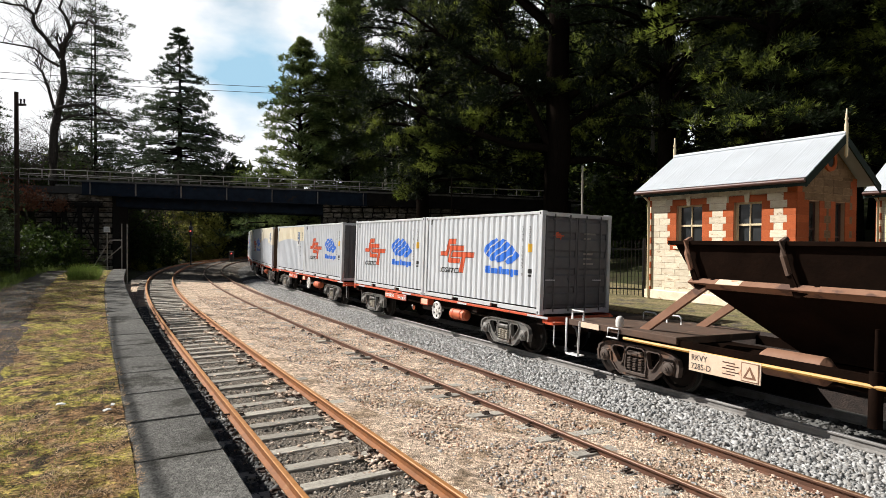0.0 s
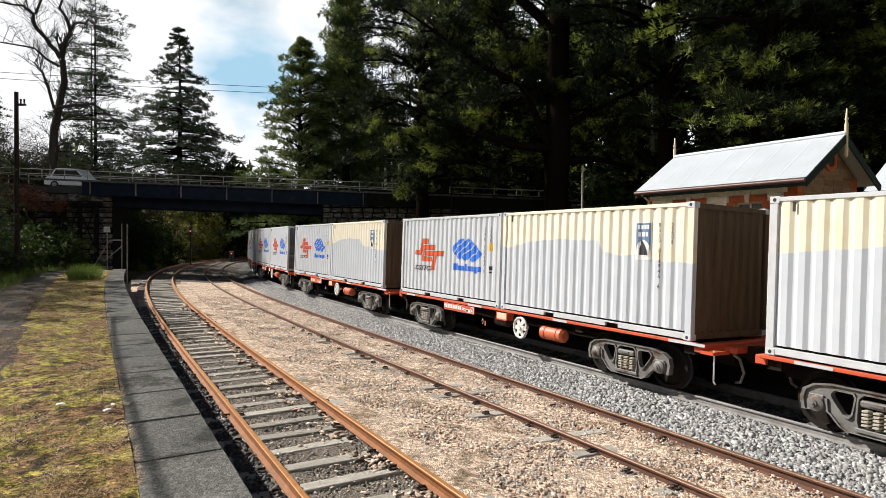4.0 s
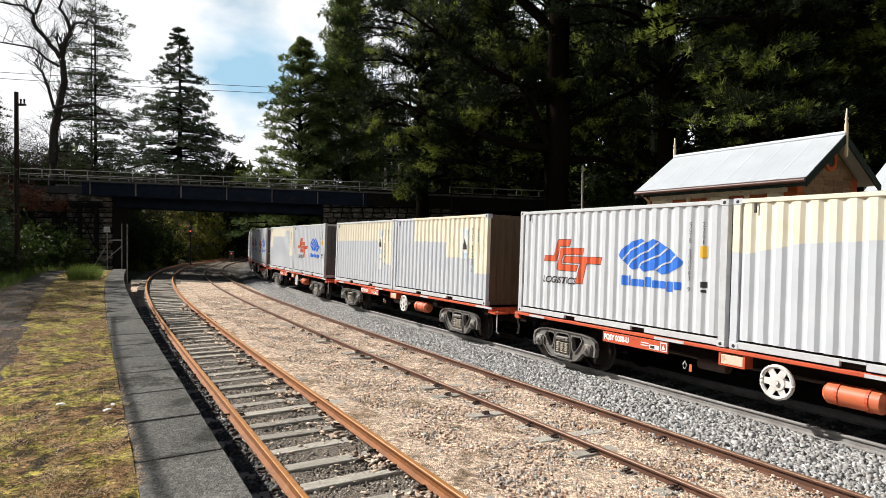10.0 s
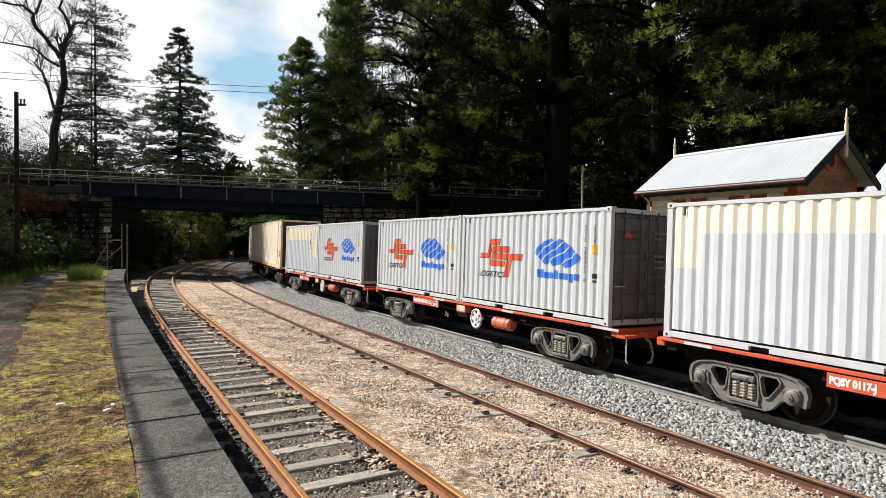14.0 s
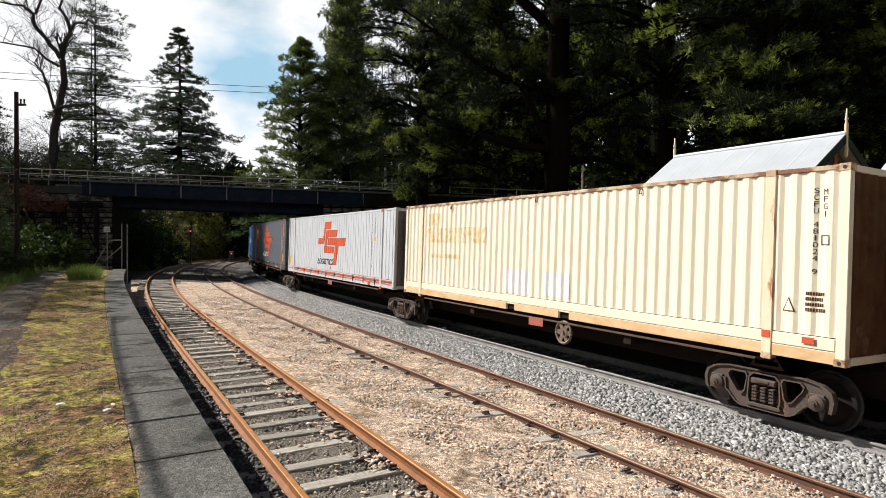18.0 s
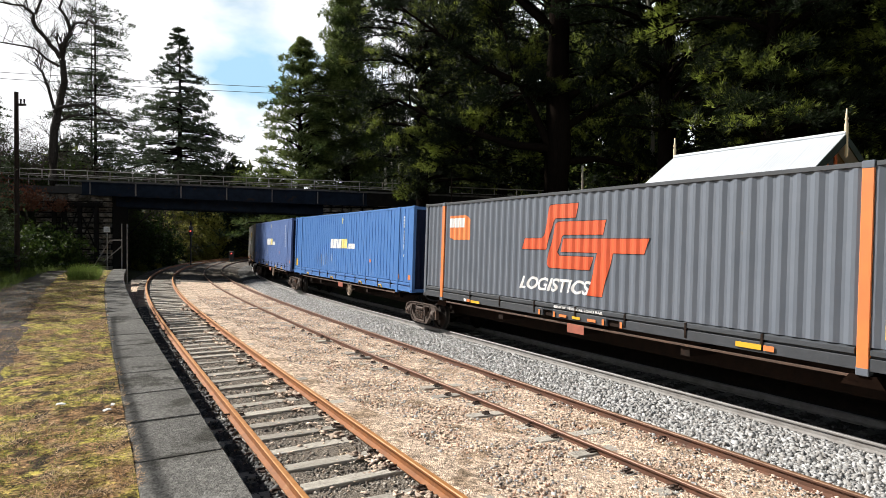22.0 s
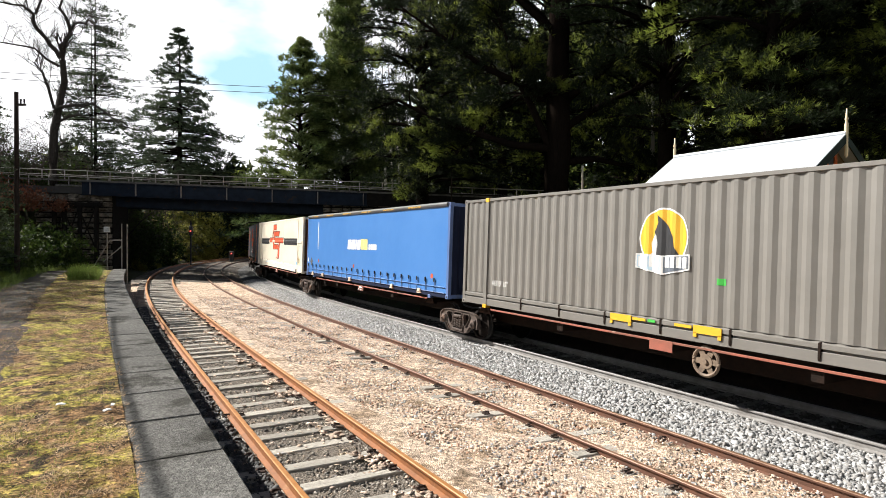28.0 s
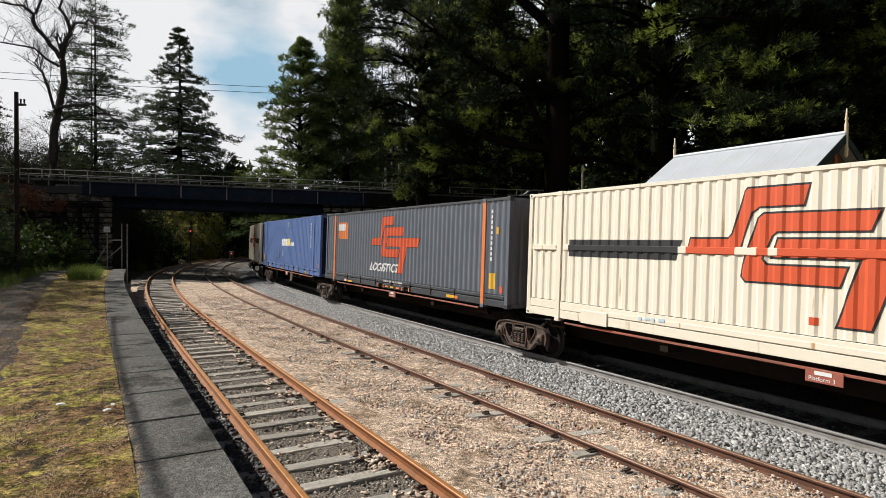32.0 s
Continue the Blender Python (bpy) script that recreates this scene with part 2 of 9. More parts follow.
    grey_end=mat("grey_paint_with_end_shade", (0.12, 0.12, 0.13), (0.085, 0.085, 0.092), 2.2, 0.55, spot=(0.16, 0.12, 0.09), spot_scale=3, spot_at=0.66),
    black=mat("black_rubber", (0.015, 0.015, 0.016), (0.025, 0.024, 0.023), 8, 0.7),
    # undersides of the wagons: deep shade put in as a near-black colour
    underframe=mat("underframe_with_deep_shade", (0.014, 0.010, 0.008), (0.024, 0.014, 0.01), 5, 0.85, bump=0.2, bscale=30),
    bogie_grey=mat("grey_bogie_steel", (0.21, 0.205, 0.195), (0.14, 0.13, 0.12), 3, 0.6, 0.3, bump=0.15, bscale=25, spot=(0.10, 0.06, 0.04), spot_scale=3, spot_at=0.58),
    bogie_brown=mat("brown_bogie_steel", (0.088, 0.064, 0.052), (0.058, 0.040, 0.032), 3, 0.75, 0.1, bump=0.2, bscale=25, spot=(0.14, 0.078, 0.05), spot_scale=3, spot_at=0.56),
    spring=mat("pale_coil_spring", (0.52, 0.48, 0.40), (0.35, 0.31, 0.26), 12, 0.6, 0.2),
    wheel=mat("wheel_steel", (0.014, 0.012, 0.011), (0.022, 0.016, 0.013), 4, 0.85, 0.0),
    tread=mat("worn_wheel_tread", (0.05, 0.047, 0.044), (0.03, 0.028, 0.026), 3, 0.6, 0.5),
    silver=mat("white_handwheel_paint", (0.74, 0.73, 0.71), (0.6, 0.58, 0.55), 6, 0.5),
    hopper=mat("rusty_brown_hopper_steel", (0.20, 0.095, 0.055), (0.27, 0.14, 0.085), 2, 0.75, bump=0.25, bscale=18, spot=(0.10, 0.05, 0.035), spot_scale=2.5, spot_at=0.55),
    ochre=mat("faded_ochre_paint", (0.74, 0.55, 0.33), (0.60, 0.36, 0.16), 3, 0.6, stretch=(0.5, 1, 1)),
    # weathered ochre, lowered further so the end's shade sits in the colour
    ochre_end=mat("weathered_ochre_with_end_shade", (0.13, 0.082, 0.040), (0.075, 0.045, 0.022), 2, 0.7, bump=0.15, bscale=12, stretch=(3, 3, 0.4)),
    # hopper steel near black: shade of the downward slopes is put into it
    hopper_dark=mat("hopper_steel_with_shade", (0.007, 0.0045, 0.0035), (0.013, 0.0075, 0.0055), 2, 1.0, bump=0.25, bscale=18),
    deck_brown=mat("worn_brown_deck_steel", (0.10, 0.055, 0.035), (0.055, 0.034, 0.024), 2.5, 0.8, bump=0.2, bscale=20, spot=(0.17, 0.10, 0.065), spot_scale=2.2, spot_at=0.6),
    yellow=mat("yellow_handrail_paint", (0.62, 0.33, 0.06), (0.5, 0.25, 0.05), 6, 0.55),
    sill_red=mat("worn_red_sill_paint", (0.40, 0.105, 0.065), (0.17, 0.075, 0.05), 1.6, 0.65, bump=0.1, bscale=30, spot=(0.55, 0.36, 0.28), spot_scale=3.0, spot_at=0.64, stretch=(0.6, 1, 1)),
    plate=mat("peach_plate_paint", (0.70, 0.50, 0.36), (0.74, 0.60, 0.46), 4, 0.6, spot=(0.45, 0.20, 0.10), spot_scale=4),
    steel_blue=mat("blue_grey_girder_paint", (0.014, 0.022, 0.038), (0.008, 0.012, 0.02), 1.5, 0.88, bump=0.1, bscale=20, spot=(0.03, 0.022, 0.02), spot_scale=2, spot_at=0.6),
    rail_white=mat("weathered_guard_rail", (0.34, 0.32, 0.29), (0.20, 0.19, 0.175), 3, 0.6),
    bluestone=mat("rough_stone_block", (0.27, 0.24, 0.20), (0.035, 0.031, 0.028), 2.2, 0.9, bump=0.9, bscale=9, obj=0.35),
    lime_mortar=mat("hut_mortar", (0.50, 0.34, 0.23), (0.42, 0.27, 0.18), 8, 0.95, bump=0.4, bscale=40),
    mortar=mat("dark_mortar", (0.016, 0.015, 0.014), (0.011, 0.010, 0.009), 8, 0.95, bump=0.5, bscale=40),
    asphalt=mat("asphalt", (0.055, 0.055, 0.055), (0.045, 0.045, 0.045), 5, 0.9, bump=0.3, bscale=80),
    sandstone=mat("sandstone_block", (0.84, 0.75, 0.60), (0.72, 0.60, 0.45), 3, 0.85, bump=0.35, bscale=40, obj=0.14, spot=(0.46, 0.31, 0.19), spot_scale=2.2, spot_at=0.6),
    # browner stone, darkened again: the shade of gable and end wall is included
    sandstone_brown=mat("brown_sandstone_with_shade", (0.27, 0.175, 0.105), (0.19, 0.12, 0.07), 3, 0.9, bump=0.35, bscale=40, obj=0.25, spot=(0.16, 0.10, 0.065), spot_scale=2.2, spot_at=0.6),
    brick=mat("orange_brick", (0.50, 0.125, 0.045), (0.42, 0.10, 0.038), 5, 0.85, bump=0.3, bscale=50, obj=0.14),
    roof=mat("galvanised_roof_iron", (0.50, 0.53, 0.57), (0.45, 0.475, 0.51), 1.2, 0.5, 0.1, bump=0.05, bscale=6, obj=0.05),
    trim_green=mat("dark_green_trim", (0.020, 0.030, 0.027), (0.025, 0.038, 0.033), 5, 0.86),
    gutter=mat("red_brown_gutter", (0.085, 0.03, 0.02), (0.07, 0.025, 0.018), 5, 0.5),
    cream_paint=mat("cream_joinery_paint", (0.72, 0.60, 0.40), (0.66, 0.53, 0.34), 5, 0.5),
    glass=mat("dark_window_glass", (0.03, 0.033, 0.036), (0.04, 0.043, 0.046), 2, 0.08),
    # bark well below its own tone; the woods' shade is put into it
    bark=mat("shade_dark_bark", (0.006, 0.005, 0.004), (0.011, 0.008, 0.0065), 4, 1.0, bump=0.9, bscale=9, stretch=(3, 3, 0.6)),
    bark_grey=mat("grey_bark", (0.06, 0.052, 0.045), (0.03, 0.026, 0.022), 4, 0.95, bump=0.8, bscale=9, stretch=(3, 3, 0.6), spot=(0.15, 0.14, 0.12), spot_scale=1.5, spot_at=0.66),
    pale_trunk=mat("pale_trunk_bark", (0.42, 0.40, 0.36), (0.26, 0.24, 0.21), 3, 0.9, bump=0.5, bscale=9, stretch=(3, 3, 0.5)),
    # near-black and bright clumps: shade and sunlight mottled into the needle colour
    pine=mat("light_mottled_pine_needles", (0.010, 0.016, 0.006), (0.25, 0.30, 0.055), 0.38, 0.6, island=0.4, obj=0.2, translucent=0.30, mixat=(0.53, 0.63)),
    cypress=mat("cypress_foliage", (0.045, 0.076, 0.024), (0.17, 0.205, 0.06), 0.4, 0.6, island=0.5, translucent=0.34),
    cedar=mat("cedar_needles", (0.026, 0.040, 0.020), (0.060, 0.080, 0.040), 0.4, 0.6, island=0.4, translucent=0.35),
    leaf=mat("broad_leaves", (0.024, 0.046, 0.010), (0.062, 0.088, 0.018), 0.6, 0.5, island=0.5, translucent=0.3),
    # bright copy of the leaves: sunlight beyond the bridge is in the colour
    leaf_yellow=mat("sunlit_leaves", (0.26, 0.27, 0.055), (0.40, 0.37, 0.10), 0.6, 0.5, island=0.5, translucent=0.5),
    twig=mat("bare_twigs", (0.10, 0.083, 0.067), (0.06, 0.05, 0.04), 2, 0.9),
    twig_red=mat("red_brown_twigs", (0.17, 0.065, 0.035), (0.12, 0.06, 0.04), 2, 0.9, island=0.4),
    pole=mat("dark_timber_pole", (0.025, 0.019, 0.016), (0.04, 0.03, 0.024), 5, 0.95, bump=0.6, bscale=20, stretch=(4, 4, 0.4)),
    wire=mat("black_wire", (0.02, 0.02, 0.02), None, 5, 0.6),
    rusty_cream=mat("rusted_cream_paint", (0.36, 0.20, 0.11), (0.62, 0.50, 0.34), 5, 0.7, bump=0.15, bscale=20, spot=(0.20, 0.085, 0.04), spot_scale=3, spot_at=0.52),
    stained_cream=mat("rust_stained_cream_paint", (0.72, 0.58, 0.40), (0.80, 0.68, 0.50), 3, 0.6, spot=(0.38, 0.17, 0.07), spot_scale=3.5, spot_at=0.57, stretch=(2, 2, 0.35)),
    pale_yellow=mat("pale_yellow_lettering", (0.74, 0.62, 0.20), (0.78, 0.68, 0.28), 3, 0.5),
    green_paint=mat("green_marker_paint", (0.05, 0.42, 0.06), (0.07, 0.46, 0.08), 3, 0.5),
    pelmet_grey=mat("dark_grey_pelmet", (0.075, 0.075, 0.08), (0.11, 0.11, 0.11), 2, 0.4),
    handwheel_tan=mat("grimy_tan_handwheel", (0.22, 0.16, 0.11), (0.12, 0.085, 0.06), 6, 0.7),
    ballast_grey=mat("pale_ballast_bed", (0.13, 0.127, 0.123), (0.06, 0.058, 0.056), 16, 0.9, bump=1.0, bscale=30, voronoi=True, cells=(30, 0.6)),
    dead_leaf=mat("dead_leaves", (0.60, 0.49, 0.40), (0.32, 0.23, 0.17), 5, 0.85, island=0.65),
    bark_scrap=mat("bark_scraps", (0.12, 0.075, 0.045), (0.055, 0.038, 0.026), 7, 0.9, island=0.7),
    tag_blue=mat("bright_blue_tag", (0.03, 0.42, 0.78), (0.05, 0.46, 0.8), 4, 0.4),
    faded_blue=mat("faded_blue_sticker", (0.10, 0.17, 0.30), (0.16, 0.24, 0.36), 5, 0.5),
    mossy_paving=mat("mossy_dirt_paving", (0.22, 0.175, 0.10), (0.12, 0.115, 0.05), 2.2, 0.95, bump=0.6, bscale=40, grain=(12, 0.5), spot=(0.10, 0.085, 0.065), spot_scale=1.4, spot_at=0.55),
    cinder=mat("cinder_ground_with_shade", (0.15, 0.13, 0.11), (0.075, 0.066, 0.056), 3, 0.95, bump=1.0, bscale=30, voronoi=True, grain=(7, 0.5), spot=(0.24, 0.205, 0.165), spot_scale=0.7, spot_at=0.56),
    # near black for walls and trestle: the bridge's shade put in as colour
    soot=mat("shade_black_surface", (0.016, 0.014, 0.013), (0.009, 0.008, 0.008), 3, 0.95, bump=0.5, bscale=12),
    car_white=mat("white_car_paint", (0.78, 0.78, 0.78), (0.75, 0.75, 0.76), 1, 0.25),
)
# mixed repaint: ochre cream above an edge that goes down in steps, pale grey below it
def repaint(name, steps, cream, wear, way="LINEAR"):
    m = mat(name, (0.58, 0.61, 0.655), (0.53, 0.56, 0.61), 1.5, 0.42, bump=0.06, bscale=8, obj=0.04)
    n, l = m.node_tree.nodes, m.node_tree.links
    p = n["Principled BSDF"]
    old = p.inputs["Base Color"].links[0].from_socket
    tc, sp, nz, ma = n.new("ShaderNodeTexCoord"), n.new("ShaderNodeSeparateXYZ"), n.new("ShaderNodeTexNoise"), n.new("ShaderNodeMath")
    nz.inputs["Scale"].default_value = 2.2
    l.new(tc.outputs["Object"], sp.inputs[0])
    l.new(tc.outputs["Object"], nz.inputs["Vector"])
    along, ed = n.new("ShaderNodeMapRange"), n.new("ShaderNodeValToRGB")
    along.inputs["From Min"].default_value, along.inputs["From Max"].default_value = -3.03, 3.03
    l.new(sp.outputs["X"], along.inputs["Value"])
    ed.color_ramp.interpolation = way
    els = ed.color_ramp.elements
    while len(els) < len(steps):
        els.new(0.5)
    for e, (at, z) in zip(els, steps):
        e.position, e.color = at, (z / 3, z / 3, z / 3, 1)
    l.new(along.outputs[0], ed.inputs[0])
    lift, wob = n.new("ShaderNodeMath"), n.new("ShaderNodeMath")
    lift.operation, lift.inputs[1].default_value = "MULTIPLY", 3.0
    l.new(ed.outputs[0], lift.inputs[0])
    wob.operation, wob.inputs[1].default_value = "MULTIPLY_ADD", 0.07
    l.new(nz.outputs["Fac"], wob.inputs[0])
    l.new(lift.outputs[0], wob.inputs[2])
    ma.operation = "SUBTRACT"
    l.new(sp.outputs["Z"], ma.inputs[0])
    l.new(wob.outputs[0], ma.inputs[1])
    rp, mx, wr, worn = n.new("ShaderNodeValToRGB"), n.new("ShaderNodeMixRGB"), n.new("ShaderNodeValToRGB"), n.new("ShaderNodeMixRGB")
    rp.color_ramp.elements[0].position, rp.color_ramp.elements[1].position = 0.0, 0.02
    wr.color_ramp.elements[0].position, wr.color_ramp.elements[1].position = 0.45, 0.72
    l.new(nz.outputs["Fac"], wr.inputs[0])
    l.new(wr.outputs[0], worn.inputs[0])
    worn.inputs[1].default_value, worn.inputs[2].default_value = (*cream, 1), (*wear, 1)
    l.new(ma.outputs[0], rp.inputs[0])
    l.new(rp.outputs[0], mx.inputs[0])
    l.new(old, mx.inputs[1])
    l.new(worn.outputs[0], mx.inputs[2])
    l.new(mx.outputs[0], p.inputs["Base Color"])
    return m


MT["patched_and_stepped"] = repaint("cream_and_grey_repaint", [(0.0, 2.9), (0.247, 1.78), (0.61, 1.29), (0.88, 0.86)], (0.80, 0.735, 0.59), (0.76, 0.66, 0.48), "CONSTANT")
MT["patched_and_pale"] = repaint("pale_cream_repaint", [(0.0, 1.67), (0.04, 1.63), (0.21, 1.83), (0.37, 1.87), (0.59, 1.85), (0.61, 1.62), (0.70, 1.52), (0.765, 1.56), (0.88, 1.43)], (0.80, 0.75, 0.62), (0.77, 0.69, 0.53))
MT["patched_and_notched"] = repaint("cream_cornered_notched_repaint", [(0.0, 1.33), (0.135, 1.98), (0.66, 2.33), (0.83, 0.86)], (0.82, 0.78, 0.66), (0.80, 0.74, 0.58), "CONSTANT")
MT["patched_high"] = repaint("cream_topped_repaint", [(0.0, 1.63), (0.03, 1.65), (0.32, 1.80), (0.55, 1.84), (0.66, 1.75), (0.77, 1.69), (0.96, 1.73), (1.0, 1.80)], (0.80, 0.73, 0.57), (0.76, 0.67, 0.49))
MT["patched_and_dropped"] = repaint("cream_cornered_repaint", [(0.0, 1.76), (0.765, 1.79), (0.785, 1.54), (0.83, 1.10), (0.84, 0.92), (1.0, 0.87)], (0.80, 0.74, 0.60), (0.78, 0.70, 0.53))


# ---- mesh building ----
class Shape:
    """Collects vertices and faces of one mesh."""

    def __init__(self):
        self.v, self.f, self.m = [], [], []

    def add(self, verts, faces, m=0):
        o = len(self.v)
        self.v += [tuple(p) for p in verts]
        self.f += [tuple(i + o for i in q) for q in faces]
        self.m += [m] * len(faces)
        return self

    def box(self, x0, x1, y0, y1, z0, z1, m=0, ch=0.0, at=None):
        if not ch:
            vs = [(x, y, z) for x in (x0, x1) for y in (y0, y1) for z in (z0, z1)]
            fs = [(0, 1, 3, 2), (4, 6, 7, 5), (0, 4, 5, 1), (2, 3, 7, 6), (0, 2, 6, 4), (1, 5, 7, 3)]
        else:
            vs, idx = [], {}
            for i in (0, 1):
                for j in (0, 1):
                    for k in (0, 1):
                        c = [(x0, x1)[i], (y0, y1)[j], (z0, z1)[k]]
                        s = [1 - 2 * i, 1 - 2 * j, 1 - 2 * k]
                        for a in range(3):
                            q = [c[b] + (ch * s[b] if b != a else 0) for b in range(3)]
                            idx[i, j, k, a] = len(vs)
                            vs.append(q)
            fs = []
            for a in range(3):
                b, c = (a + 1) % 3, (a + 2) % 3
                for e in (0, 1):
                    def key(u, w):
                        t = [0, 0, 0]
                        t[a], t[b], t[c] = e, u, w
                        return tuple(t)
                    loop = [idx[(*key(0, 0), a)], idx[(*key(1, 0), a)], idx[(*key(1, 1), a)], idx[(*key(0, 1), a)]]
                    fs.append(loop if e else loop[::-1])
                for u in (0, 1):
                    for w in (0, 1):
                        def key2(e):
                            t = [0, 0, 0]
                            t[a], t[b], t[c] = e, u, w
                            return tuple(t)
                        q = [idx[(*key2(0), b)], idx[(*key2(1), b)], idx[(*key2(1), c)], idx[(*key2(0), c)]]
                        fs.append(q if u == w else q[::-1])
            for i in (0, 1):
                for j in (0, 1):
                    for k in (0, 1):
                        q = [idx[i, j, k, 0], idx[i, j, k, 1], idx[i, j, k, 2]]
                        fs.append(q if (i + j + k) % 2 else q[::-1])
        if at:
            vs = [at @ Vector(p) for p in vs]
        return self.add(vs, fs, m)

    def cyl(self, a, b, r, r2=None, n=12, m=0, caps=True):
        a, b = Vector(a), Vector(b)
        r2 = r if r2 is None else r2
        q = (b - a).to_track_quat("Z", "Y")
        vs = []
        for p, rr in ((a, r), (b, r2)):
            vs += [p + q @ Vector((rr * math.cos(t * math.tau / n), rr * math.sin(t * math.tau / n), 0)) for t in range(n)]
        fs = [(i, (i + 1) % n, n + (i + 1) % n, n + i) for i in range(n)]
        if caps:
            fs += [tuple(range(n))[::-1], tuple(range(n, 2 * n))]
        return self.add(vs, fs, m)

    def prism(self, loop, vec, m=0):
        """A closed loop of points, extruded by vec."""
        n, vec = len(loop), Vector(vec)
        vs = [Vector(p) for p in loop] + [Vector(p) + vec for p in loop]
        fs = [tuple(range(n))[::-1], tuple(range(n, 2 * n))] + [(i, (i + 1) % n, n + (i + 1) % n, n + i) for i in range(n)]
        return self.add(vs, fs, m)

    def lathe(self, prof, n=20, axis="Y", m=0, c=(0, 0, 0)):
        """prof: (radius, along) pairs turned round an axis."""
        vs, k = [], len(prof)
        for i in range(n):
            ct, st = math.cos(i * math.tau / n), math.sin(i * math.tau / n)
            for r, y in prof:
                p = (r * ct, y, r * st) if axis == "Y" else (r * ct, r * st, y)
                vs.append((p[0] + c[0], p[1] + c[1], p[2] + c[2]))
        fs = [(i * k + j, ((i + 1) % n) * k + j, ((i + 1) % n) * k + j + 1, i * k + j + 1) for i in range(n) for j in range(k - 1)]
        return self.add(vs, fs, m)

    def tube(self, pts, r, n=6, m=0):
        pts = [Vector(p) for p in pts]
        rs = r if isinstance(r, (list, tuple)) else [r] * len(pts)
        vs, fs = [], []
        for i, p in enumerate(pts):
            d = pts[min(i + 1, len(pts) - 1)] - pts[max(i - 1, 0)]
            q = d.to_track_quat("Z", "Y")
            vs += [p + q @ Vector((rs[i] * math.cos(t * math.tau / n), rs[i] * math.sin(t * math.tau / n), 0)) for t in range(n)]
        for i in range(len(pts) - 1):
            fs += [(i * n + t, i * n + (t + 1) % n, (i + 1) * n + (t + 1) % n, (i + 1) * n + t) for t in range(n)]
        fs += [tuple(range(n))[::-1], tuple(range(len(vs) - n, len(vs)))]
        return self.add(vs, fs, m)

    def mesh(self, name, mats, smooth=None):
        me = bpy.data.meshes.new(name)
        me.from_pydata(self.v, [], self.f)
        for k in mats if isinstance(mats, (list, tuple)) else [mats]:
            me.materials.append(MT[k])
        if any(self.m):
            me.polygons.foreach_set("material_index", self.m)
        if smooth:
            me.polygons.foreach_set("use_smooth", [True] * len(self.f))
            me.set_sharp_from_angle(angle=radians(smooth))
        me.update()
        return me


def mesh_np(name, verts, faces, m, smooth=False):
    """A large mesh from arrays; faces: one row of indices a face."""
    me = bpy.data.meshes.new(name)
    k = faces.shape[1]
    me.vertices.add(len(verts))
    me.vertices.foreach_set("co", np.ascontiguousarray(verts, dtype=np.float32).ravel())
    me.loops.add(faces.size)
    me.loops.foreach_set("vertex_index", np.ascontiguousarray(faces, dtype=np.int32).ravel())
    me.polygons.add(len(faces))
    me.polygons.foreach_set("loop_start", np.arange(0, faces.size, k, dtype=np.int32))
    me.polygons.foreach_set("loop_total", np.full(len(faces), k, dtype=np.int32))
    if smooth:
        me.polygons.foreach_set("use_smooth", np.ones(len(faces), dtype=bool))
    me.update(calc_edges=True)
    me.materials.append(MT[m])
    return me


def thing(name, label, category, group="", kind=""):
    return tagged(new(name), label, category, group, kind)


def part(name, me, parent, label="", at=None):
    ob = new(name, me)
    ob.parent = parent
    if at is not None:
        ob.matrix_basis = at if isinstance(at, Matrix) else Matrix.Translation(at)
    if label:
        ob["label"] = label
    return ob


def solid(name, me, label, category="", kind="", group=""):
    return tagged(new(name, me), label, category, group, kind)


MESHES = {}
def once(key, make):
    if key not in MESHES:
        MESHES[key] = make()
    return MESHES[key]


# ---- the lines of the three tracks ----
class Line:
    """A centre line, s growing away from the platform; bend k = a + b s between s0 and s1, slacker over the stretch ease, straight outside."""

    def __init__(self, x, y, h, a, b, s0, s1, s2, z=0.0, ease=(0, 0)):
        s = np.arange(-330, 380, 0.1)
        k = np.where((s < s0) | (s > s2), 0.0, a + b * np.clip(s, s0, s1)) * np.where((s > ease[0]) & (s < ease[1]), 0.3, 1.0)
        hd = np.cumsum(k) * 0.1
        i0 = int(np.searchsorted(s, 0.0))
        hd = hd - hd[i0] + h
        cx, cy = np.cumsum(np.cos(hd)) * 0.1, np.cumsum(np.sin(hd)) * 0.1
        self.s, self.h, self.z = s, hd, z
        self.x, self.y = cx - cx[i0] + x, cy - cy[i0] + y

    def at(self, s, off=0.0):
        """x, y and heading; off: to the platform side."""
        h = np.interp(s, self.s, self.h)
        return np.interp(s, self.s, self.x) - off * np.sin(h), np.interp(s, self.s, self.y) + off * np.cos(h), h

    def near(self, x, y, lo=-60, hi=130, step=5):
        """s and signed offset of the nearest point of the line."""
        m = (self.s >= lo) & (self.s <= hi)
        sx, sy, ss, sh = self.x[m][::step], self.y[m][::step], self.s[m][::step], self.h[m][::step]
        x, y = np.atleast_1d(x), np.atleast_1d(y)
        best = np.empty(len(x), dtype=int)
        for a in range(0, len(x), 4000):
            best[a:a + 4000] = np.argmin((x[a:a + 4000, None] - sx) ** 2 + (y[a:a + 4000, None] - sy) ** 2, axis=1)
        off = -(x - sx[best]) * np.sin(sh[best]) + (y - sy[best]) * np.cos(sh[best])
        return ss[best], off


MAIN = Line(5.629, 11.939, 2.0955, 0.002802, -0.0003065, -12, 48, 90, 0.0, (42, 56))
SIDING = Line(-0.025, 5.488, 2.1035, 0.000398, -0.0001516, -12, 90, 100, 0.208)
LOOP = Line(3.743, 7.774, 2.1088, 0.000615, -0.0001435, -12, 90, 100, 0.004)
CANT = 0.0298
GAUGE = 0.7525


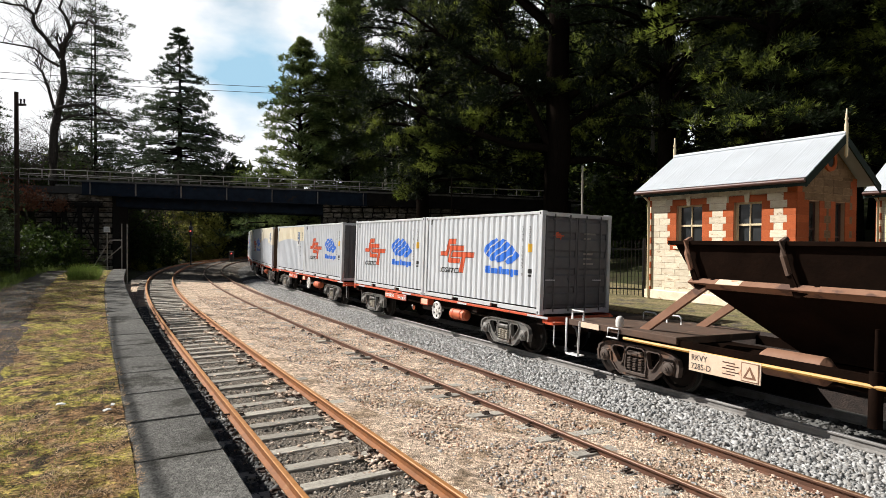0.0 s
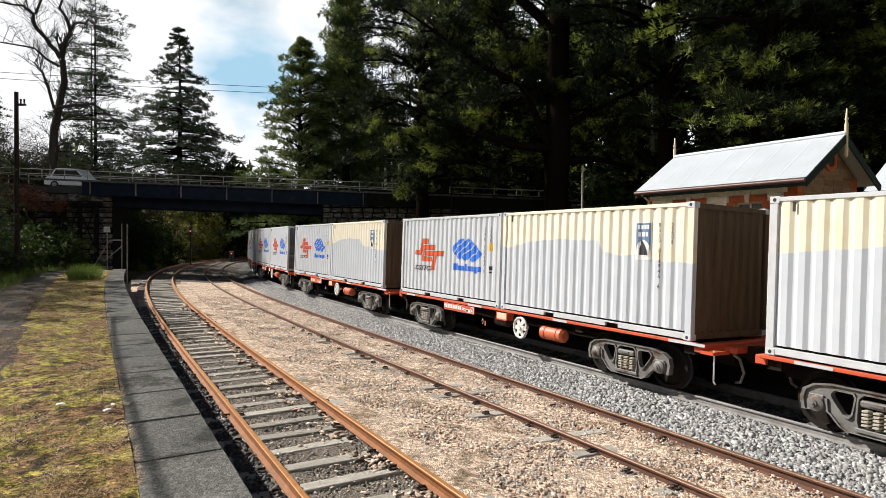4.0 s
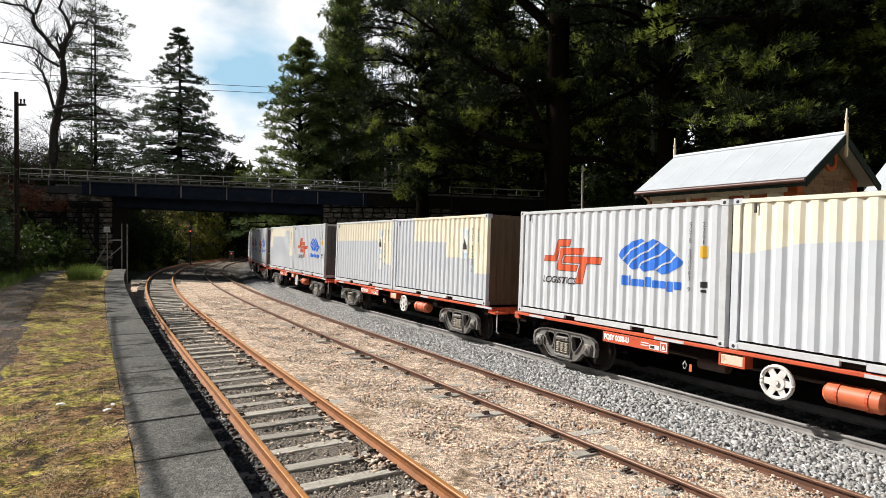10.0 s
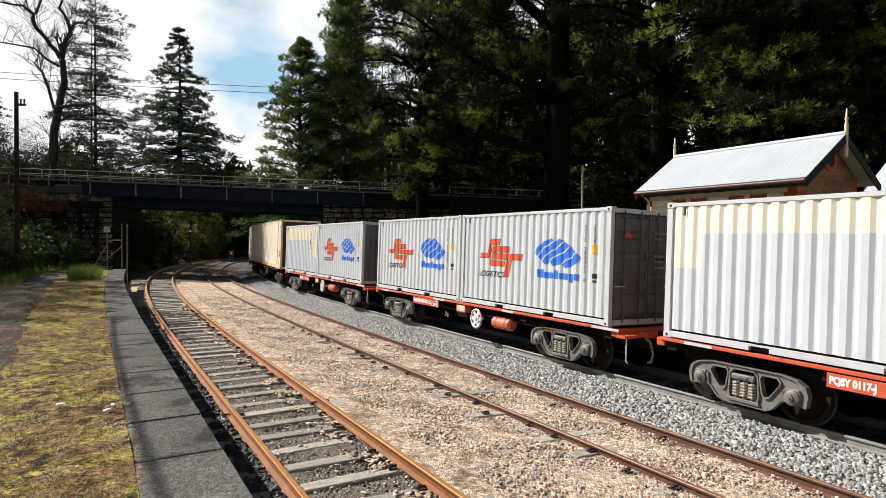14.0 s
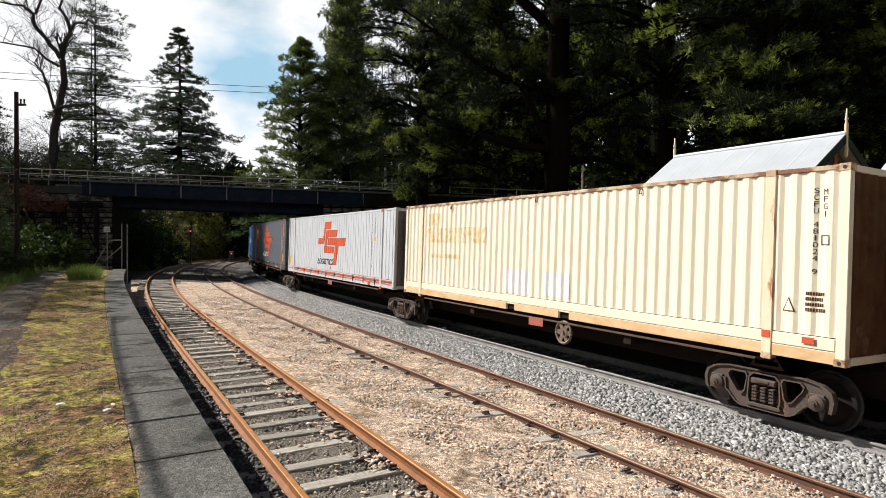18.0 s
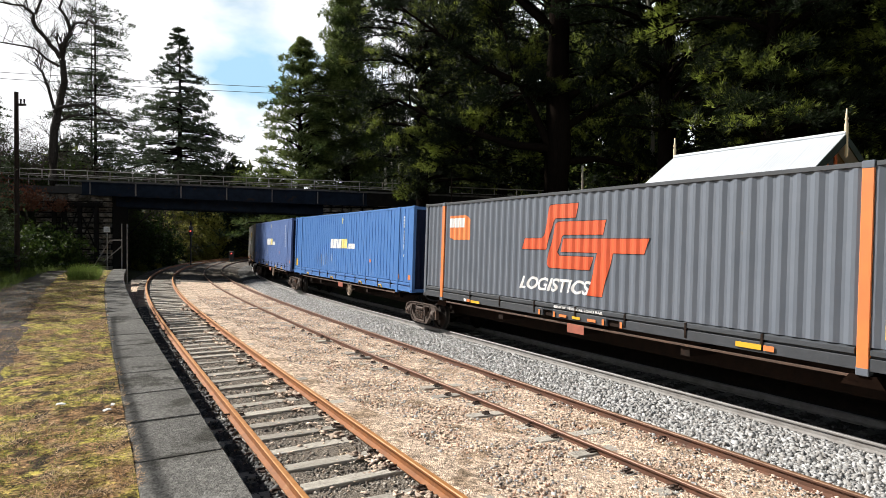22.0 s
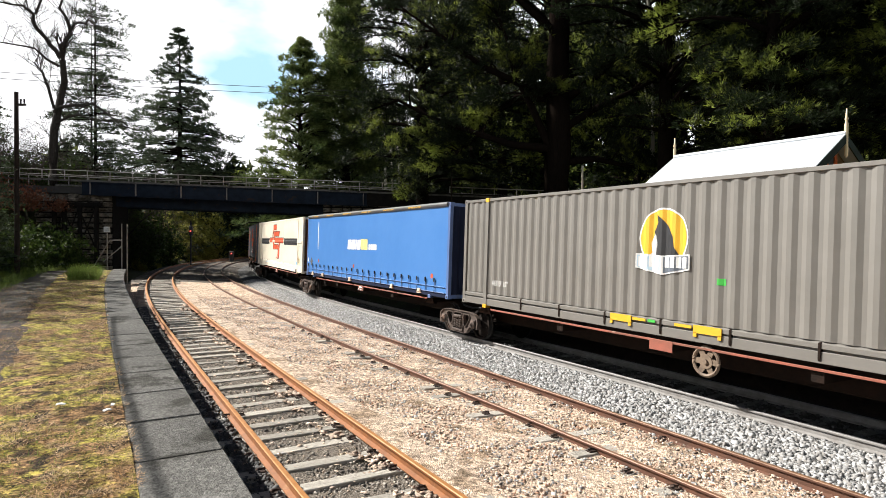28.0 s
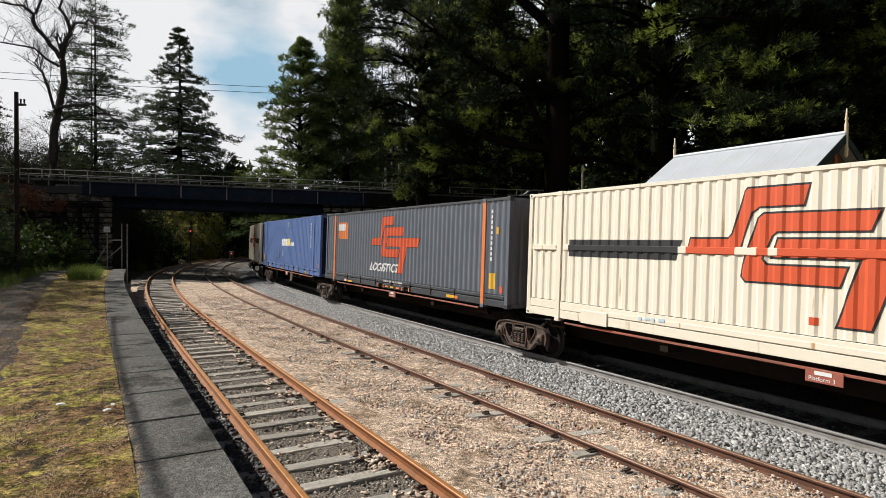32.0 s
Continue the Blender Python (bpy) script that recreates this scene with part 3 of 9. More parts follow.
def sweep(line, s0, s1, ds, prof, z=0.0, cant=0.0, closed=True):
    """Profile (offset to the platform side, height) swept along a line."""
    out, ss = Shape(), np.arange(s0, s1 + ds * 0.5, ds)
    n = len(prof)
    vs = []
    for s in ss:
        for o, h in prof:
            x, y, _ = line.at(s, o)
            vs.append((float(x), float(y), z + h + o * cant))
    fs = []
    for i in range(len(ss) - 1):
        for j in range(n if closed else n - 1):
            k = (j + 1) % n
            fs.append((i * n + j, i * n + k, (i + 1) * n + k, (i + 1) * n + j))
    if closed:
        fs += [tuple(range(n)), tuple(range(len(vs) - n, len(vs)))[::-1]]
    return out.add(vs, fs)
# ---- the ground: one sheet to the horizon ----
def smooth(a, b, t):
    t = np.clip((t - a) / (b - a), 0, 1)
    return t * t * (3 - 2 * t)


BRIDGE_Y0, BRIDGE_Y1 = 47.0, 53.4


def road_z(x):
    return 6.66 - 0.034 * (x + 17)


def ground_z(x, y):
    x, y = np.atleast_1d(np.asarray(x, float)), np.atleast_1d(np.asarray(y, float))
    s, d = MAIN.near(x, y)
    # cross-section of the yard: d is the offset to the platform side
    z = np.interp(d, [-60, -30, -9, -3.0, -1.9, 0, 2.2, 3.7, 6.0, 8.0, 9.9, 10.6, 16, 20, 40, 80],
                  [11.0, 3.6, 0.75, -0.7, -0.7, -0.7, -0.75, -0.55, -0.45, -0.4, -0.4, 0.2, 1.0, 1.5, 3.5, 6.0])
    far = smooth(36, 60, s)
    zf = np.interp(d, [-60, -14, -5, 0, 4, 12, 20, 60], [9, 2.6, -0.4, -0.6, -0.45, -0.35, 1.6, 7])
    z = z * (1 - far) + zf * far
    # the road's embankments either side of the bridge
    start = np.where(x > -20, BRIDGE_Y0 + 0.4, BRIDGE_Y0 - 7.0)
    band = smooth(start, start + np.where(x > -20, 1.6, 6.5), y) * (1 - smooth(BRIDGE_Y1 + 0.5, BRIDGE_Y1 + 9, y))
    side = np.maximum(smooth(-31.2, -32.2, x), smooth(-6.6, -5.6, x))
    z = np.maximum(z, (road_z(np.clip(x, -60, 40)) - 0.55) * band * side + z * (1 - band * side))
    wave = 0.10 * np.sin(x * 0.31 + y * 0.17) + 0.08 * np.sin(x * 0.83 - y * 0.61)
    rough = smooth(12, 18, np.abs(d + 1.0))
    dist = np.hypot(x, y)
    return z * (1 - smooth(150, 400, dist)) + 4 * smooth(150, 400, dist) + wave * rough


def build_ground():
    n = 190
    t = np.linspace(-1, 1, n)
    g = np.sinh(t * 4.6) / np.sinh(4.6) * 1500
    gx, gy = np.meshgrid(g - 8, g + 28)
    gx, gy = gx.ravel(), gy.ravel()
    v = np.stack([gx, gy, ground_z(gx, gy)], 1)
    i = np.arange(n * n).reshape(n, n)
    f = np.stack([i[:-1, :-1].ravel(), i[:-1, 1:].ravel(), i[1:, 1:].ravel(), i[1:, :-1].ravel()], 1)
    solid("ground", mesh_np("ground", v, f, "ground", True), "brown leaf-littered woodland ground with sparse green", kind="structure")


build_ground()


# ---- yard surface and main-line ballast ----
def strip(name, line, s0, s1, ds, offs, zfun, m, label):
    """A draped sheet between offsets, with small unevenness."""
    ss = np.arange(s0, s1, ds)
    vs = np.array([(float(line.at(s, o)[0]), float(line.at(s, o)[1]), zfun(s, o)) for s in ss for o in offs])
    vs[:, 2] += 0.02 * np.sin(vs[:, 0] * 2.1 + vs[:, 1] * 1.3) * np.cos(vs[:, 0] * 0.9 - vs[:, 1] * 2.7)
    k, i = len(offs), np.arange(len(ss) * len(offs)).reshape(len(ss), len(offs))
    f = np.stack([i[:-1, :-1].ravel(), i[:-1, 1:].ravel(), i[1:, 1:].ravel(), i[1:, :-1].ravel()], 1)
    return solid(name, mesh_np(name, vs, f, m, True), label, kind="structure")


def yard_z(s, o):
    return float(np.interp(o, [1.9, 2.3, 2.9, 3.72, 4.6, 6.0, 7.0, 8.1, 9.4, 10.1], [-0.36, -0.30, -0.13, -0.12, -0.115, -0.03, 0.0, -0.03, -0.06, -0.1]))


strip("yard_gravel", MAIN, -30, 37.0, 0.6, list(np.arange(1.9, 10.15, 0.4)), yard_z, "gravel", "tan gravel yard with dirt and sparse stones")
# cinders, coloured darker still to carry the shade of the bridge
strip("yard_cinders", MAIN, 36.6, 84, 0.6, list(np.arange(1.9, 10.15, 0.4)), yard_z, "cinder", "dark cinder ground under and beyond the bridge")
BALLAST_PROF = [(-2.9, -0.62), (-1.75, -0.2), (-0.9, -0.17), (0.9, -0.17), (1.45, -0.2), (2.55, -0.5)]
bed = sweep(MAIN, -300, 345, 2.0, BALLAST_PROF, 0, CANT)
bed.m = [1 if i % 6 in (3, 4) and i < len(bed.f) - 2 else 0 for i in range(len(bed.f))]      # the shoulder beside the yard keeps a plain grey bed
solid("main_ballast", bed.mesh("main_ballast", ["ballast", "ballast_grey"]), "grey crushed-rock ballast bed under the main line", kind="structure")


def scatter_stones(name, n, line, srange, orange, zfun, size, m, label, seed, near=1.0, squash=1.0, drift=None):
    """Loose stones: uneven, turned blocks with broken faces, as one mesh."""
    rng = np.random.default_rng(seed)
    s = srange[0] + (srange[1] - srange[0]) * rng.random(n) ** near
    o = rng.uniform(*orange, n)
    if drift is not None:                    # gathered into small heaps
        keep = np.array([noise.noise(Vector((a * 1.9, b * 2.6, seed))) > drift for a, b in zip(s, o)])
        s, o = s[keep], o[keep]
        n = len(s)
    x, y, _ = line.at(s, o)
    z = zfun(s, o)
    base = np.array([(i, j, k) for i in (-0.8, 0.8) for j in (-0.7, 0.7) for k in (-0.55, 0.55)])
    tri = np.array([(0, 1, 3), (0, 3, 2), (4, 6, 7), (4, 7, 5), (0, 4, 5), (0, 5, 1), (2, 3, 7), (2, 7, 6), (1, 5, 7), (1, 7, 3)])
    k = len(base)
    sz = rng.uniform(size[0], size[1], n)
    v = base[None] * np.array([1, 1, squash]) + rng.uniform(-0.5, 0.5, (n, k, 3)) * np.array([1, 1, squash])
    v = v * (sz[:, None, None] * rng.uniform(0.5, 1.15, (n, 1, 3)))
    a, b = rng.uniform(0, 6.28, n), rng.uniform(-0.6, 0.6, n)
    ca, sa, cb, sb = np.cos(a), np.sin(a), np.cos(b), np.sin(b)
    vx, vy, vz = v[..., 0], v[..., 1], v[..., 2]
    vy, vz = vy * cb[:, None] - vz * sb[:, None], vy * sb[:, None] + vz * cb[:, None]
    vx, vy = vx * ca[:, None] - vy * sa[:, None], vx * sa[:, None] + vy * ca[:, None]
    v = np.stack([vx + x[:, None], vy + y[:, None], vz + (z + sz * 0.15)[:, None]], -1).reshape(-1, 3)
    f = (tri[None] + k * np.arange(n)[:, None, None]).reshape(-1, 3)
    return solid(name, mesh_np(name, v, f, m), label, kind="stuff")


def ballast_z(s, o):
    return np.interp(o, [p[0] for p in BALLAST_PROF], [p[1] for p in BALLAST_PROF]) + o * CANT


YZ = lambda s, o: np.interp(o, [1.9, 2.3, 2.9, 3.72, 4.6, 6.0, 7.0, 8.1, 9.4, 10.1], [-0.36, -0.30, -0.13, -0.12, -0.115, -0.03, 0.0, -0.03, -0.06, -0.1])
scatter_stones("ballast_stones", 60000, MAIN, (-9, 40), (0.85, 2.75), ballast_z, (0.018, 0.046), "stone_grey", "loose pale grey ballast stones beside the main line", 1, 1.5)
# stones under the train, coloured dark for the shade beneath it
scatter_stones("ballast_stones", 2500, MAIN, (-9, 30), (-0.7, 0.7), ballast_z, (0.028, 0.055), "stone_shade", "dark ballast stones between the main rails", 2, 1.5)
scatter_stones("yard_stones", 44000, MAIN, (-10, 26), (2.4, 7.9), YZ, (0.008, 0.026), "stone_tan", "loose tan and brown stones on the yard", 3, 1.7)
scatter_stones("yard_stones", 9000, MAIN, (-10, 24), (2.5, 7.9), YZ, (0.010, 0.030), "stone_grey", "loose grey stones strewn on the yard", 11, 1.7)
scatter_stones("bark_litter", 5000, MAIN, (-10, 20), (2.7, 7.8), YZ, (0.008, 0.030), "bark_scrap", "dark brown bark scraps and twigs on the yard", 12, 1.6, 0.2)
SB_O, SB_Z = [-1.1, -0.85, -0.68, 0.0, 0.68, 0.9, 1.3, 1.75], [-0.06, 0.02, 0.012, 0.006, 0.006, -0.03, -0.08, -0.24]
strip("siding_bed", SIDING, -20, 84, 0.6, SB_O, lambda s, o: float(np.interp(o, SB_O, SB_Z)), "siding_bed", "dark brown gravel bed of the siding")
strip("siding_shoulder", SIDING, -20, 38, 0.6, [-1.75, -1.35, -1.0, -0.84], lambda s, o: float(np.interp(o, [-1.75, -1.35, -1.0, -0.84], [-0.09, 0.045, 0.052, 0.045])), "gravel", "tan gravel shoulder beside the siding")
scatter_stones("siding_stones", 26000, SIDING, (-4, 26), (-1.25, 1.55), lambda s, o: np.interp(o, SB_O, SB_Z), (0.007, 0.026), "stone_siding", "brown and grey stones between the siding sleepers", 4, 1.7)

for o0, o1, seed in ((-0.70, -0.28, 5), (-1.25, -0.80, 6)):
    scatter_stones("dead_leaves", 4200, SIDING, (-2, 24), (o0, o1), lambda s, o: np.interp(o, SB_O, SB_Z) + 0.035, (0.022, 0.062), "dead_leaf", "pale brown dead leaves drifted along the siding rail", seed, 1.5, 0.16, 0.12)
scatter_stones("dead_leaves", 700, SIDING, (-2, 20), (-0.7, 0.7), lambda s, o: np.interp(o, SB_O, SB_Z) + 0.03, (0.016, 0.042), "dead_leaf", "dead leaves and bark scraps between the siding rails", 9, 1.4, 0.14)
# dark stones beside the wall, with the platform's shadow in their colour
scatter_stones("siding_stones", 9000, SIDING, (-3, 24), (0.86, 1.72), lambda s, o: np.interp(o, SB_O, SB_Z) + 0.07, (0.014, 0.045), "stone_shade", "dark stones between the rail and the platform wall", 10, 1.5)
scatter_stones("dead_leaves", 500, MAIN, (-9, 20), (2.9, 8.2), YZ, (0.02, 0.045), "dead_leaf", "scattered brown dead leaves on the yard gravel", 8, 1.5, 0.10)


# ---- tracks ----
def rail_profile(c, s):
    """Rail cross-section round offset c, its head up."""
    return [(c - 0.07, -0.158), (c + 0.07, -0.158), (c + 0.07, -0.146), (c + 0.011, -0.122), (c + 0.009, -0.045), (c + 0.035, -0.034),
            (c + 0.036, -0.008), (c + 0.028, 0.0), (c - 0.028, 0.0), (c - 0.036, -0.008), (c - 0.035, -0.034), (c - 0.009, -0.045), (c - 0.011, -0.122), (c - 0.07, -0.146)]


def build_track(name, line, s0, s1, ds, mats, label, cant=0.0):
    top = thing(name, label, "railway track", kind="structure")
    for side in (1, -1):
        sh = sweep(line, s0, s1, ds, rail_profile(GAUGE * side, 1), line.z, cant)
        n = 14
        sh.m = [1 if (i % n) in (6, 7, 8) and i < len(sh.f) - 2 else 0 for i in range(len(sh.f))]
        part("rail", sh.mesh("rail", list(mats)), top)
    return top


track_main = build_track("track_main", MAIN, -300, 345, 1.5, ("rail_main", "rail_shine"), "main line rails with polished heads on grey ballast", CANT)
track_siding = build_track("track_siding", SIDING, -25, 100, 1.0, ("rail_rust", "rail_head_rust"), "rusty siding rails on grey timber sleepers")
track_loop = build_track("track_loop", LOOP, -30, 100, 1.0, ("rail_loop", "rail_loop_head"), "rusty loop rails half buried in gravel")


def sleeper_mesh():
    return Shape().box(-0.115, 0.115, -1.22, 1.22, -0.13, 0.0, ch=0.012).mesh("sleeper", "sleeper")


def clip_mesh():
    sh = Shape()
    pts = [(-0.05, 0.0, 0.01), (-0.045, 0.02, 0.045), (0.0, 0.045, 0.055), (0.045, 0.035, 0.05), (0.055, 0.0, 0.035), (0.03, -0.03, 0.03), (-0.02, -0.035, 0.032), (-0.04, -0.02, 0.03)]
    sh.tube(pts, 0.012, 5)
    sh.box(-0.06, 0.06, -0.05, 0.05, -0.004, 0.014)
    return sh.mesh("rail_clip", "clip", 50)


def line_pose(line, s, off=0.0, z=0.0, turn=0.0):
    x, y, h = line.at(s, off)
    return pose(float(x), float(y), z, 0, 0, math.degrees(float(h)) + turn)


rng = random.Random(5)
s_at = -4.0
while s_at < 42:
    z = SIDING.z - 0.158 + rng.uniform(-0.03, 0.003)
    at = line_pose(SIDING, s_at, rng.uniform(-0.05, 0.05), z, rng.uniform(-2.2, 2.2))
    sl = part("sleeper", once("sleeper", sleeper_mesh), track_siding, at=at)
    if s_at < 22:
        for o in (GAUGE + 0.115, GAUGE - 0.115, -GAUGE + 0.115, -GAUGE - 0.115):
            part("rail_clip", once("clip", clip_mesh), sl, at=pose(rng.uniform(-0.02, 0.02), o, 0.002, 0, 0, 90 if o * (abs(o) - GAUGE) > 0 else -90))
    s_at += 0.68 + rng.uniform(-0.04, 0.04)
s_at = -2.0
while s_at < 34:
    zz = rng.choice((-0.143, -0.136, -0.136, -0.112)) + rng.uniform(-0.008, 0.008)
    at = line_pose(LOOP, s_at, rng.uniform(-0.1, 0.25), zz, rng.uniform(-3, 3)) @ Matrix.Rotation(radians(rng.uniform(1.7, 3.1)), 4, "X")
    sl = part("sleeper", once("sleeper", sleeper_mesh), track_loop, at=at)
    if s_at < 16:
        for o in (GAUGE + 0.115, -GAUGE + 0.115):
            part("rail_clip", once("clip", clip_mesh), sl, at=pose(0, o, 0.004, 0, 0, 90))
    s_at += 0.74 + rng.choice((0, 0, 0.7)) + rng.uniform(-0.05, 0.05)

rng = random.Random(8)
for k in range(24):                          # both old tracks go on behind the camera
    for line, track, z in ((SIDING, track_siding, SIDING.z - 0.165), (LOOP, track_loop, -0.138)):
        part("sleeper", once("sleeper", sleeper_mesh), track, at=line_pose(line, (-4.7 if line is SIDING else -2.8) - 0.69 * k, rng.uniform(-0.05, 0.05), z + rng.uniform(-0.02, 0.003), rng.uniform(-2, 2)))


def conc_sleeper_mesh():
    return Shape().box(-0.12, 0.12, -1.24, 1.24, -0.2, 0.0, ch=0.03).mesh("sleeper", "sleeper_conc")


s_at = -14.0
while s_at < 60:
    part("sleeper", once("conc_sleeper", conc_sleeper_mesh), track_main, at=line_pose(MAIN, s_at, 0, -0.163))
    s_at += 0.68


# ---- the platform the camera stands on ----
PLAT_Z, EDGE, COPING = 1.2, 1.78, 0.69
platform = thing("platform", "old railway platform with concrete coping and dry grass top", "platform", kind="structure")
body = sweep(SIDING, -22, 34, 1.0, [(EDGE + 0.06, -0.3), (EDGE + 0.06, PLAT_Z - 0.13), (EDGE + COPING, PLAT_Z - 0.13), (EDGE + COPING, PLAT_Z - 0.02), (11.5, PLAT_Z - 0.03), (12.5, 0.0), (12.5, -0.3)], 0)
part("platform_wall", body.mesh("platform_wall", "dark_brick"), platform, "dark brick platform wall")


def turf():
    ss, offs = np.arange(-20, 46, 0.4), np.arange(EDGE + COPING + 0.004, 12.2, 0.25)
    vs = []
    for s in ss:
        for o in offs:
            x, y, _ = SIDING.at(s, o)
            drop = 0.9 * max(0.0, (s - 33) / 13) ** 1.3
            vs.append((float(x), float(y), PLAT_Z + 0.004 + 0.03 * noise.noise(Vector((float(x) * 1.3, float(y) * 1.3, 0))) - 0.07 * float(smooth(0.9, 0.5, abs(o - 4.35 - 0.032 * s))) * (s > 2) - drop + 0.05 * max(0, o - 7)))
    i = np.arange(len(vs)).reshape(len(ss), len(offs))
    f = np.stack([i[:-1, :-1].ravel(), i[:-1, 1:].ravel(), i[1:, 1:].ravel(), i[1:, :-1].ravel()], 1)
    return mesh_np("turf", np.array(vs), f, "grass", True)


part("turf", turf(), platform, "dry straw-coloured grass and moss")


def slab_mesh(length):
    return Shape().box(-length / 2, length / 2, -COPING / 2, COPING / 2, -0.14, 0.0, ch=0.012).mesh("coping_slab", "concrete")


s_at, k = -20.0, 0
while s_at < 34:
    ln = (1.21, 1.24, 1.19)[k % 3]
    part("coping_slab", once("slab%d" % (k % 3), lambda: slab_mesh(ln - 0.026)), platform,
         at=line_pose(SIDING, s_at + ln / 2, EDGE + COPING / 2, PLAT_Z + rng.uniform(-0.005, 0.005), rng.uniform(-0.25, 0.25)))
    s_at, k = s_at + ln, k + 1

# worn path along the back of the platform
def path_mesh():
    ss, vs = np.arange(2, 44, 0.7), []
    for s in ss:
        for o in (-0.95, -0.5, 0.0, 0.5, 0.95):
            x, y, _ = SIDING.at(s, 4.35 + 0.032 * s + o * (1 + 0.1 * math.sin(s)))
            drop = 0.9 * max(0.0, (s - 33) / 13) ** 1.3
            off = 4.35 + 0.032 * s + o
            vs.append((float(x), float(y), PLAT_Z - 0.022 - drop + 0.05 * max(0, off - 7)))
    i = np.arange(len(vs)).reshape(len(ss), 5)
    f = np.stack([i[:-1, :-1].ravel(), i[:-1, 1:].ravel(), i[1:, 1:].ravel(), i[1:, :-1].ravel()], 1)
    return mesh_np("footpath", np.array(vs), f, "path", True)


solid("footpath", path_mesh(), "worn grey-brown dirt footpath along the platform", kind="structure")

# ---- platform and ground at the station building ----
plat2 = thing("platform_far", "low station platform beyond the main line", "platform", kind="structure")
# the far wall's dark brick stands in for the shade behind the train
part("platform_wall", sweep(MAIN, -40, 16, 2.0, [(-1.75, -0.6), (-1.75, 0.95), (-12.5, 0.98), (-12.5, -0.6)], 0).mesh("platform_wall", "dark_brick"), plat2)
part("paving", sweep(MAIN, -40, 16, 2.0, [(-2.4, 0.953), (-2.4, 0.985), (-12.4, 1.01), (-12.4, 0.982)], 0).mesh("paving", "mossy_paving"), plat2, "worn mossy dirt paving")
# ---- road bridge over the tracks ----
def bx(x):
    """Height of the road line at x, relative to its middle."""
    return road_z(x) - 0.0


def build_bridge():
    top = thing("road_bridge", "steel girder road bridge with stone abutments and pipe guard rails", "bridge", kind="structure")
    xl, xr = -28.4, -6.0
    # girders: web, flanges; the slope follows the road
    for yy, nm in ((BRIDGE_Y0, "girder"), (BRIDGE_Y1 - 0.3, "girder")):
        sh = Shape()
        for a, b, dz0, dz1, w in ((xl, xr, -0.62, 0.32, 0.03), (xl, xr, 0.30, 0.36, 0.36), (xl, xr, -0.68, -0.62, 0.40)):
            vs = [(x, yy + w / 2 * sy, bx(x) + dz) for x in (a, b) for sy in (-1, 1) for dz in (dz0, dz1)]
            sh.add(vs, [(0, 1, 3, 2), (4, 6, 7, 5), (0, 4, 5, 1), (2, 3, 7, 6), (0, 2, 6, 4), (1, 5, 7, 3)])
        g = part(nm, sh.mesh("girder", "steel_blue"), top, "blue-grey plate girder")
        if yy == BRIDGE_Y0:
            x = xl + 0.7
            while x < xr:
                # paler than the girder: the sunlit edge of each stiffener is its colour
                part("stiffener", once("stiff", lambda: Shape().box(-0.02, 0.02, -0.17, -0.016, -0.62, 0.30).mesh("stiffener", "rail_main")), g, at=(x, yy, bx(x)))
                x += 3.57
    sh = Shape()
    vs = [(x, y, bx(x) + dz) for x in (xl - 40, xr + 60) for y in (BRIDGE_Y0 + 0.2, BRIDGE_Y1 - 0.5) for dz in (-0.58, -0.06)]
    sh.add(vs, [(0, 1, 3, 2), (4, 6, 7, 5), (0, 4, 5, 1), (2, 3, 7, 6), (0, 2, 6, 4), (1, 5, 7, 3)])
    part("deck", sh.mesh("deck", "asphalt"), top, "asphalt road deck")
    y = BRIDGE_Y0 + 1.2
    while y < BRIDGE_Y1 - 0.8:
        sh = Shape()
        vs = [(x, y + w, bx(x) + dz) for x in (xl, xr) for w in (-0.16, 0.16) for dz in (-1.45, -0.585)]
        sh.add(vs, [(0, 1, 3, 2), (4, 6, 7, 5), (0, 4, 5, 1), (2, 3, 7, 6), (0, 2, 6, 4), (1, 5, 7, 3)])
        part("deck_beam", sh.mesh("deck_beam", "steel_blue"), top)
        y += 1.45
    # kerb upstand and guard rails, both sides
    for yy in (BRIDGE_Y0 - 0.05, BRIDGE_Y1 - 0.25):
        sh = Shape()
        vs = [(x, yy + w, bx(x) + dz) for x in (xl - 6, xr + 22) for w in (-0.12, 0.12) for dz in (0.36, 0.5)]
        sh.add(vs, [(0, 1, 3, 2), (4, 6, 7, 5), (0, 4, 5, 1), (2, 3, 7, 6), (0, 2, 6, 4), (1, 5, 7, 3)])
        part("kerb", sh.mesh("kerb", "concrete"), top)
        gr = part("guard_rail", Shape().cyl((xl - 12, yy, bx(xl - 12) + 1.21), (xr + 3.5, yy, bx(xr + 3.5) + 1.21), 0.032, n=6).cyl((xl - 12, yy, bx(xl - 12) + 0.84), (xr + 3.5, yy, bx(xr + 3.5) + 0.84), 0.03, n=6).mesh("guard_rail", "rail_white"), top, "weathered pipe guard rail")
        x = xl - 12
        while x < xr + 3.6:
            part("post", once("gpost", lambda: Shape().box(-0.028, 0.028, -0.028, 0.028, 0.4, 1.21).mesh("post", "rail_white")), gr, at=(x, yy, bx(x)))
            x += 1.78
        # the road's fence beyond the bridge
        fe = part("fence_rail", Shape().cyl((xr + 6.5, yy, bx(xr + 6.5) + 1.1), (xr + 17, yy, bx(xr + 17) + 1.1), 0.04, n=6).cyl((xr + 6.5, yy, bx(xr + 6.5) + 0.15), (xr + 17, yy, bx(xr + 17) + 0.15), 0.04, n=6).mesh("fence_rail", "rail_white"), top)
        x = xr + 6.5
        while x < xr + 17:
            part("post", once("fpost", lambda: Shape().box(-0.035, 0.035, -0.035, 0.035, -0.3, 1.14).mesh("post", "rail_white")), fe, at=(x, yy, bx(x)))
            x += 1.75
    sh = Shape()
